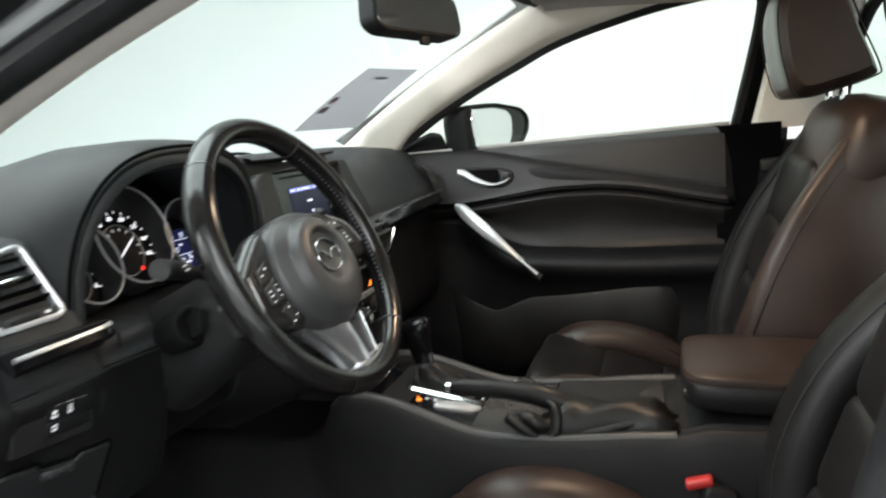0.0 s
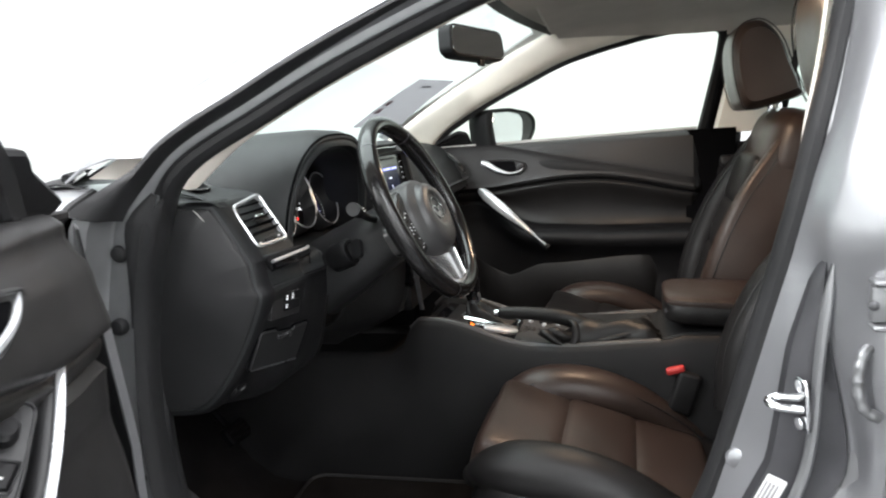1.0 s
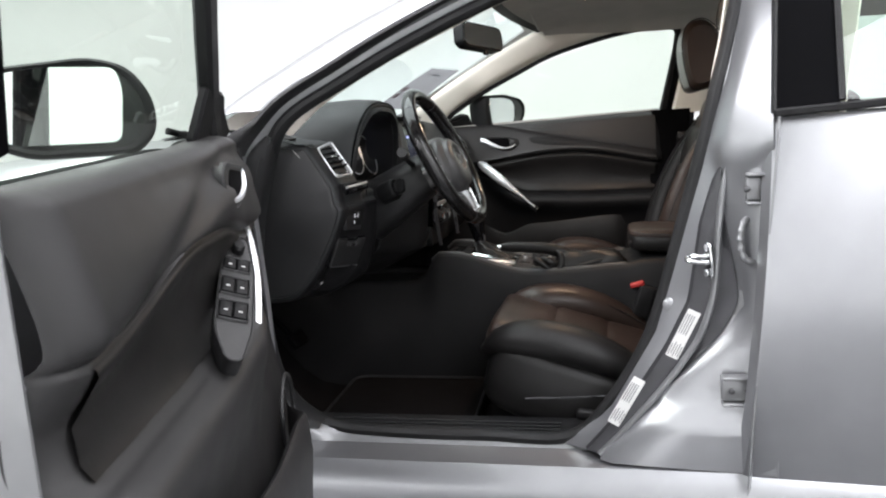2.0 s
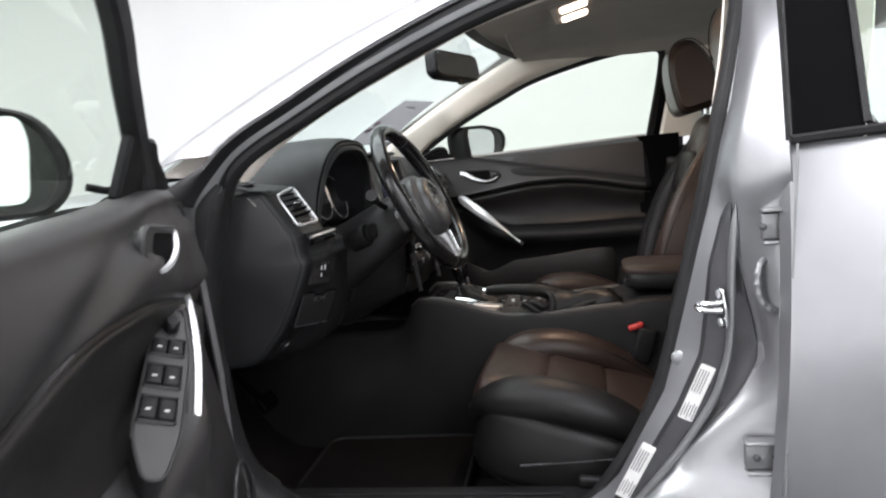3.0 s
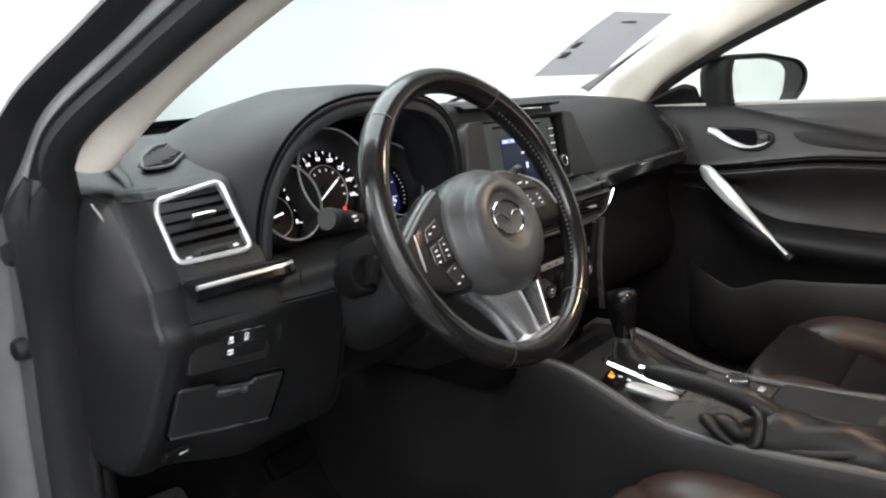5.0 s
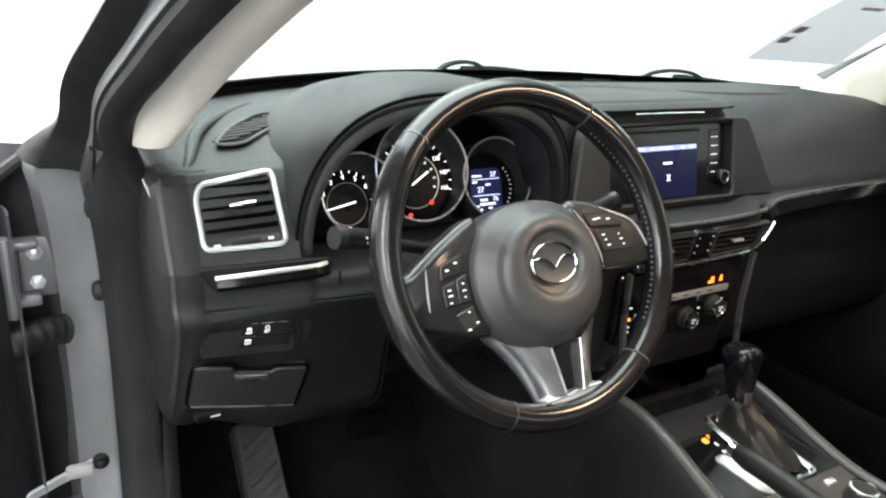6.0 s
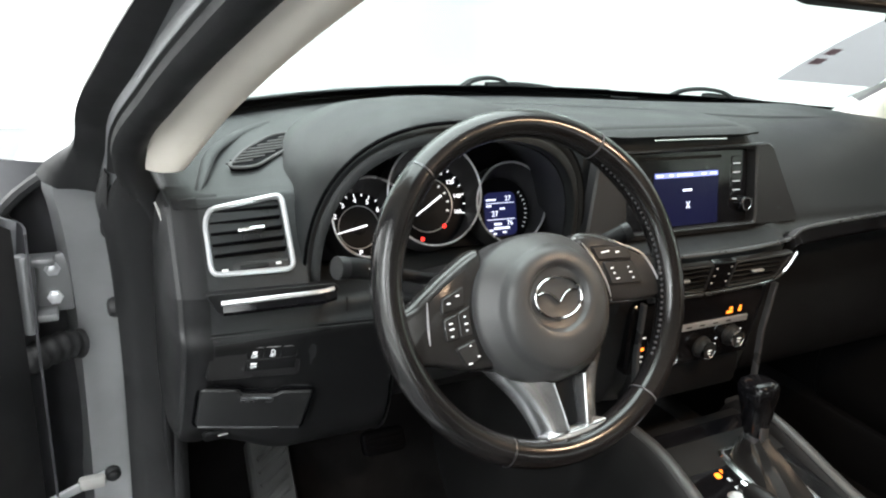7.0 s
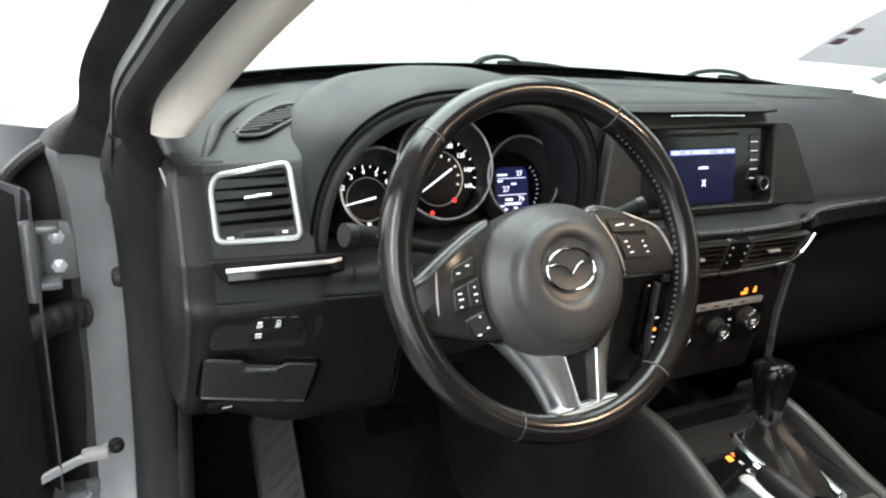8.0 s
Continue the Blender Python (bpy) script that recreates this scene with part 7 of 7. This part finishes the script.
        rim = curve_through([(0.835, 0.30, 0.972), (0.850, 0.370, 0.950), (0.862, 0.412, 0.918), (0.882, 0.423, 0.860), (0.902, 0.424, 0.700), (0.888, 0.424, 0.420)], 6)
        add("edge_shade_bar", tube(rim, 0.009, 10), M_RUBBER, None, "added black bar darkening the hinge edge")
        add("hinge_edge_shade", thick(sheet(seal), 0.003), M_RUBBER, None, "black sheet for the shade along the hinge edge")
    # belt strip: pale and broad on the far door, charcoal on the near one
    lip = [V(0.758 if near else 0.752, y, belt(y) + (-0.003 if near else 0.010)) for y in np.linspace(0.30, -0.545, 16)]
    add("belt_seal", bar(lip, 0.014 if near else 0.040, 0.012), M_CARD if near else M_PALE_TRIM, None, "charcoal belt lip" if near else "pale grey belt strip")
    # map pocket, running out into the card at both ends
    rows = []
    for y in np.linspace(0.20, -0.46, 22):
        k = smooth_step(0.20, 0.08, y) * smooth_step(-0.46, -0.38, y)
        z = 0.565 + 0.045 * smooth_step(-0.1, -0.45, y) - 0.03 * smooth_step(0.0, 0.2, y)
        if not near:
            k *= 0.55
            z = 0.589 + 0.50 * max(y - 0.049, 0) + 0.037 * smooth_step(0.049, -0.07, y) + 0.024 * smooth_step(-0.07, -0.40, y)
        sink = 0.0 if near else 0.030 * (1 - min(k / 0.3, 1))
        rows.append([V(sink + 0.676, y, z - 0.19), V(sink + 0.676 - 0.048 * k, y, z - 0.17), V(sink + 0.678 - 0.060 * k, y, z - 0.06), V(sink + 0.676 - 0.054 * k, y, z - 0.006), V(sink + 0.676 - 0.048 * k, y, z), V(sink + 0.677 - 0.041 * k, y, z - 0.006), V(sink + 0.680 - 0.038 * k, y, z - 0.08)])
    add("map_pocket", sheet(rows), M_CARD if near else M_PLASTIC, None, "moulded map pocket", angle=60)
    # speaker ring low on the card
    q = basis((0.668, 0.16, 0.52), (0, -1, 0), (0, 0, 1))
    if near:
        add("speaker_ring", put(tube([V(0.062 * math.cos(a), 0.075 * math.sin(a), 0) for a in np.linspace(0, 2 * math.pi, 29)[:-1]], 0.004, 8, closed=True), q), M_PLASTIC, None, "moulded speaker ring")
    # pull handle: slim silver blade along the edge of a black grip
    rows, core = [], []
    bow = 0.010 if near else 0.012
    line = [V(0.690, 0.140, 0.870).lerp(V(0.642, -0.092, 0.684) if near else V(0.612, -0.080, 0.694), k / 16) + V((0.012 if near else -0.010) - bow * math.sin(math.pi * min(k / 14.5, 1)), 0.010 * math.sin(math.pi * k / 16), 0.012 * math.sin(math.pi * k / 16)) for k in range(17)]
    for k, c in enumerate(line):
        t = k / (len(line) - 1)
        w = (0.0030 if near else 0.0165) * (1 - (0.72 if near else 0.86) * smooth_step(0.30, 1.0, t)) * (0.4 + 0.6 * smooth_step(0, 0.10, t)) + 0.001
        n, o = V(0, -0.63, 0.77), V(-1, 0.05, -0.05)
        e = 0.005 if near else 0.007
        rows.append([c - n * w - o * e, c - n * w * 0.9, c + o * 0.6 * e, c + n * w * 0.9, c + n * w - o * e])
        core.append(c + V(0.013, -0.008, -0.012))
    grip = add("pull_handle", tube(core, lambda t: 0.0125 - 0.002 * t, 12, up=(1, 0, 0)), M_PLASTIC, None, "black door pull")
    add("handle_blade", thick(sheet(rows), 0.003), M_SATIN, grip, "satin silver blade on the pull", angle=60)
    # release lever in its cup
    q = basis((0.6790, -0.045 if near else 0.045, 0.934 if near else 0.941), (0, -1, 0), (0.10, 0, 1))
    if near:
        q = q @ Matrix.Translation((0.035, 0.004, 0)) @ Matrix.Diagonal((1.2, 1.08, 1, 1))
    o = round_poly([(-0.108, 0.020), (0.045, 0.030), (0.074, 0.012), (0.080, -0.012), (0.045, -0.034), (-0.030, -0.030), (-0.075, -0.012)], 0.012, 5)
    if not near:
        o = round_poly([(-0.088, 0.026), (0.030, 0.022), (0.066, 0.010), (0.068, -0.012), (0.040, -0.030), (-0.010, -0.028), (-0.060, -0.006)], 0.012, 5)
    else:
        o = round_poly([(-0.108, 0.020), (-0.010, 0.030), (0.014, 0.012), (0.010, -0.020), (-0.018, -0.036), (-0.060, -0.026), (-0.086, -0.008)], 0.012, 5)
    hole = round_poly([(-0.062, 0.018), (0.028, 0.016), (0.034, -0.012), (0.020, -0.022), (-0.010, -0.018), (-0.042, 0.002)] if not near else [(-0.086, 0.013), (-0.030, 0.019), (-0.012, 0.002), (-0.020, -0.016), (-0.048, -0.017), (-0.072, -0.004)], 0.006, 5)
    cup = add("release_cup", put(ring_frame(o, inset(o, 0.005), 0.008, 0.003), q), M_PLASTIC, None, "dark release handle cup")
    add("cup_face", put(slab(inset(o, 0.004), 0.005, 0.001, 0.01), q), M_PLASTIC if near else M_CARD, cup)
    if not near:
        add("lock_tab", put(rbox(0.020, 0.016, 0.008, 0.004, 2, (0.048, -0.002, 0.010)), q), M_PLASTIC, cup, "dark lock tab")
    # flat black plate on the cup face gives the recess its shade
    add("cup_well", put(slab(hole, 0.0065, 0.001), q), M_POST, cup, "black plate for the shaded recess behind the lever")
    rows = []
    arc = [(-0.098, 0.016, 0.004), (-0.084, 0.002, 0.009), (-0.064, -0.009, 0.012), (-0.036, -0.018, 0.013), (-0.012, -0.021, 0.011), (0.004, -0.017, 0.007)]
    if not near:
        arc = [(-0.080, 0.017, 0.006), (-0.060, 0.009, 0.010), (-0.034, -0.007, 0.013), (-0.004, -0.019, 0.014), (0.018, -0.0225, 0.013), (0.042, -0.018, 0.011), (0.056, -0.009, 0.008)]
    arc = curve_through(arc, 4)
    for i, c in enumerate(arc):
        w = 0.0032 if near else 0.0085 - 0.0058 * smooth_step(0.15, 0.75, i / (len(arc) - 1))
        rows.append([c + V(0.3 * w, w, -0.003), c + V(0.1 * w, w * 0.6, 0.002), c + V(0, -w * 0.6, 0.002), c + V(-0.3 * w, -w, -0.003)])
    add("release_lever", put(thick(sheet(rows), 0.003), q), M_SATIN, cup, "bright silver release lever")
    # window and its black frame
    front = [(0.768, 0.335, 1.012)] + [(x + 0.062, y + 0.004, z + 0.004) for x, y, z in WINDOW_TOP[1:]]
    if near:
        front[:4] = [(0.745, 0.160, 1.010), (0.738, 0.135, 1.060), (0.720, 0.075, 1.100), (0.702, 0.015, 1.144), (0.681, -0.053, 1.206)]
    tail = [(0.634, -0.600, 1.316), (0.648, -0.655, 1.285), (0.688, -0.632, 1.180), (0.752, -0.566, 1.020)]
    if not near:
        tail = [(0.640, -0.575, 1.318), (0.648, -0.610, 1.302), (0.666, -0.611, 1.260), (0.700, -0.596, 1.176), (0.757, -0.560, 1.014)]
    line = curve_through(front + tail, 5)
    frame_part = add("window_frame", bar(line, 0.034 if near else 0.026, 0.026, up=(1, 0, 0.4)), M_RUBBER, None, "black window frame")
    post = [V(0.655 + 0.080 * t, -0.670 + 0.104 * t, 1.30 - 0.30 * t) if near else V(0.652 + 0.105 * t, -0.638 + 0.052 * t, 1.30 - 0.29 * t) for t in np.linspace(0, 1, 6)]
    add("rear_post", bar(post, 0.030, 0.070 if near else 0.048, up=(1, 0, 0.4)), M_POST, frame_part, "wide black rear window post")
    rows = []
    for t in np.linspace(0, 1, 9):
        z = (0.958 + 0.362 * t) if near else 1.0 + 0.32 * t
        x = 0.768 - 0.385 * (z - 1.0)
        y0 = 0.345 - 0.30 * t - 0.55 * t ** 2.2
        if near:
            y0 = float(np.interp(z, (0.95, 1.02, 1.06, 1.10, 1.144, 1.206, 1.26, 1.32), (0.17, 0.155, 0.130, 0.070, 0.010, -0.058, -0.17, -0.45)))
        rows.append([V(x, y0 + (-0.64 + 0.05 * (1 - t) - y0) * k / 10, z) for k in range(11)])
    g = add("pane", sheet(rows), M_SIDE, None, "clear side window with a faint green tint")
    g.visible_shadow = False
    # mirror sail
    q = basis((0.742, 0.20, 1.035), (0, -1, 0), (-0.35, 0, 1))
    shape = [(-0.055, -0.032), (-0.075, -0.016), (0.008, 0.024), (0.026, 0.046), (0.132, 0.050), (0.140, -0.038)] if near else [(-0.14, -0.032), (0.035, -0.032), (0.020, 0.022), (-0.01, 0.030), (-0.07, 0.006)]
    o = round_poly(shape, 0.010, 4)
    add("mirror_sail", put(slab(o, 0.008 if near else 0.010, 0.005, 0.006), q), M_DARK, None, "black mirror sail")
    # outside mirror
    q = basis((0.873 + (0.042 if near else 0.0), 0.028, 1.062), (math.cos(radians(24)), -math.sin(radians(24)), 0), (0, 0.05, 1))
    o = round_poly([(-0.158, -0.060), (-0.168, 0.022), (-0.160, 0.056), (-0.060, 0.058), (0.000, 0.048), (0.022, 0.026), (0.014, -0.030), (-0.010, -0.058)], 0.020, 5)
    wide = round_poly([(-0.176, -0.070), (-0.182, 0.030), (-0.170, 0.062), (-0.05, 0.066), (0.070, 0.050), (0.104, 0.024), (0.098, -0.014), (0.060, -0.052), (0.010, -0.070)], 0.022, 5)
    if near:
        o, wide = [(x + 0.085, y) for x, y in o], [(x * 0.86 + 0.040, y) for x, y in round_poly([(-0.150, -0.070), (-0.182, -0.040), (-0.182, 0.006), (-0.150, 0.052), (-0.090, 0.066), (0.070, 0.050), (0.104, 0.024), (0.098, -0.014), (0.060, -0.052), (0.010, -0.070)], 0.030, 5)]
    rows = [[q @ V((x - cx) * k + cx, y * k, z) for x, y in wide] for k, z, cx in ((0.90, 0.006, 0), (0.97, 0.010, 0), (1.03, 0.006, 0), (1.05, -0.010, 0), (1.04, -0.045, -0.01), (0.93, -0.085, -0.03), (0.62, -0.112, -0.05), (0.20, -0.122, -0.05))]
    mir = add("door_mirror", sheet(rows, close_u=True, caps=False), M_DARK, None, "black outside mirror", angle=60)
    add("mirror_face", put(slab(inset(wide, 0.004), 0.003, 0.001, 0.004), q), M_GLOSS, mir, "black mirror bezel")
    add("mirror_glass", put(slab(inset(o, 0.003), 0.0075, 0.001, 0.002), q), M_MIRROR, mir, "silvered glass")
    add("mirror_arm", tube(curve_through([(0.735, 0.15, 1.012), (0.775, 0.125, 1.012), (0.80, 0.105, 1.020)], 4), lambda t: 0.006 if near else 0.018 + 0.006 * t, 14, flat=0.9), M_DARK, mir)
    # outer skin and shut faces
    rows = [[V(0.905 - 0.060 * ((z - 0.66) / 0.34) ** 2, y, 0.36 + (z - 0.36) * (top(y) - 0.36) / 0.635) for y in np.linspace(0.425, -0.560, 25)] for z in np.linspace(0.36, 0.995, 9)]
    add("outer_skin", thick(sheet(rows), 0.003), M_PAINT, None, "silver outer skin")
    for y in (0.415, -0.556):
        rows = [[V((0.79 if y > 0 else 0.718) + (0.60 if y > 0 else 1) * (0.180 - 0.060 * ((z - 0.66) / 0.34) ** 2) * k / 4, y + 0.008 * math.sin(math.pi * k / 4), z) for k in range(5)] for z in np.linspace(0.36, top(y), 9)]
        # near door's front face: silver darkened to carry its shade
        add("shut_face", thick(sheet(rows), 0.003), M_CHAN if near and y > 0 else M_PAINT_IN, None, "shut face with its shade put into the paint" if near and y > 0 else "painted shut face")
    add("bottom_rail", rbox(0.19, 0.96, 0.02, 0.005, 1, (0.81, -0.07, 0.352)), M_PAINT_IN)
    if near:
        # window switches on the slope beside the pull
        q = basis((0.676, -0.100, 0.792), (0.90, -0.25, 0.34), (0.141, 0.927, 0.351)) @ Matrix.Translation((-0.002, 0, 0.003)) @ Matrix.Diagonal((0.64, 1.06, 1, 1))
        o = round_poly([(-0.014, 0.150), (0.018, 0.150), (0.036, 0.060), (0.036, -0.085), (0.010, -0.140), (-0.020, -0.140), (-0.036, -0.080), (-0.036, 0.060)], 0.018, 5)
        pod = add("switch_pod", put(slab(o, 0.004, 0.002, 0.020), q), M_PLASTIC, None, "window switch pod")
        add("mirror_switch", put(lathe([(0.014, 0.002), (0.014, 0.010), (0.011, 0.013), (0.009, 0.013)], 22), q @ Matrix.Translation((0.004, 0.110, 0.002))), M_DARK, pod, "round mirror switch")
        for y, h in ((0.068, 0.036), (0.013, 0.044), (-0.043, 0.044)):
            add("switch_well", put(ring_frame(rrect(0.064, h, 0.005, 3), rrect(0.058, h - 0.005, 0.004, 3), 0.0065, 0.002), q @ Matrix.Translation((0.004, y, 0))), M_PLASTIC, pod)
            add("well_floor", put(slab(rrect(0.059, h - 0.004, 0.004, 3), 0.0046, 0.0003), q @ Matrix.Translation((0.004, y, 0))), M_POST, pod, "black switch well")
        for x, y, w, h in ((-0.0100, 0.068, 0.024, 0.026), (0.0180, 0.068, 0.024, 0.026), (-0.0105, 0.013, 0.025, 0.032), (0.0185, 0.013, 0.025, 0.032), (-0.0105, -0.043, 0.025, 0.032), (0.0185, -0.043, 0.025, 0.032)):
            k = add("window_switch", put(rbox(w, h, 0.006, 0.002, 2, (x, y, 0.004)), q), M_DARK, pod, "black window switch")
            add("switch_mark", bars([(x, y - 0.004, 0.008)], q @ Matrix.Translation((0, 0, 0.0072)), 0.0020), M_MARK, k)
        add("pod_rim", put(tube([V(x, y, 0.004) for x, y in inset(o, -0.001)], 0.0015, 6, closed=True), q), M_PLASTIC, pod)
    return door


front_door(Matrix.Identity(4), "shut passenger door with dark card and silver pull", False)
front_door(OPEN, "driver's door swung wide open, dark card and silver pull", True)
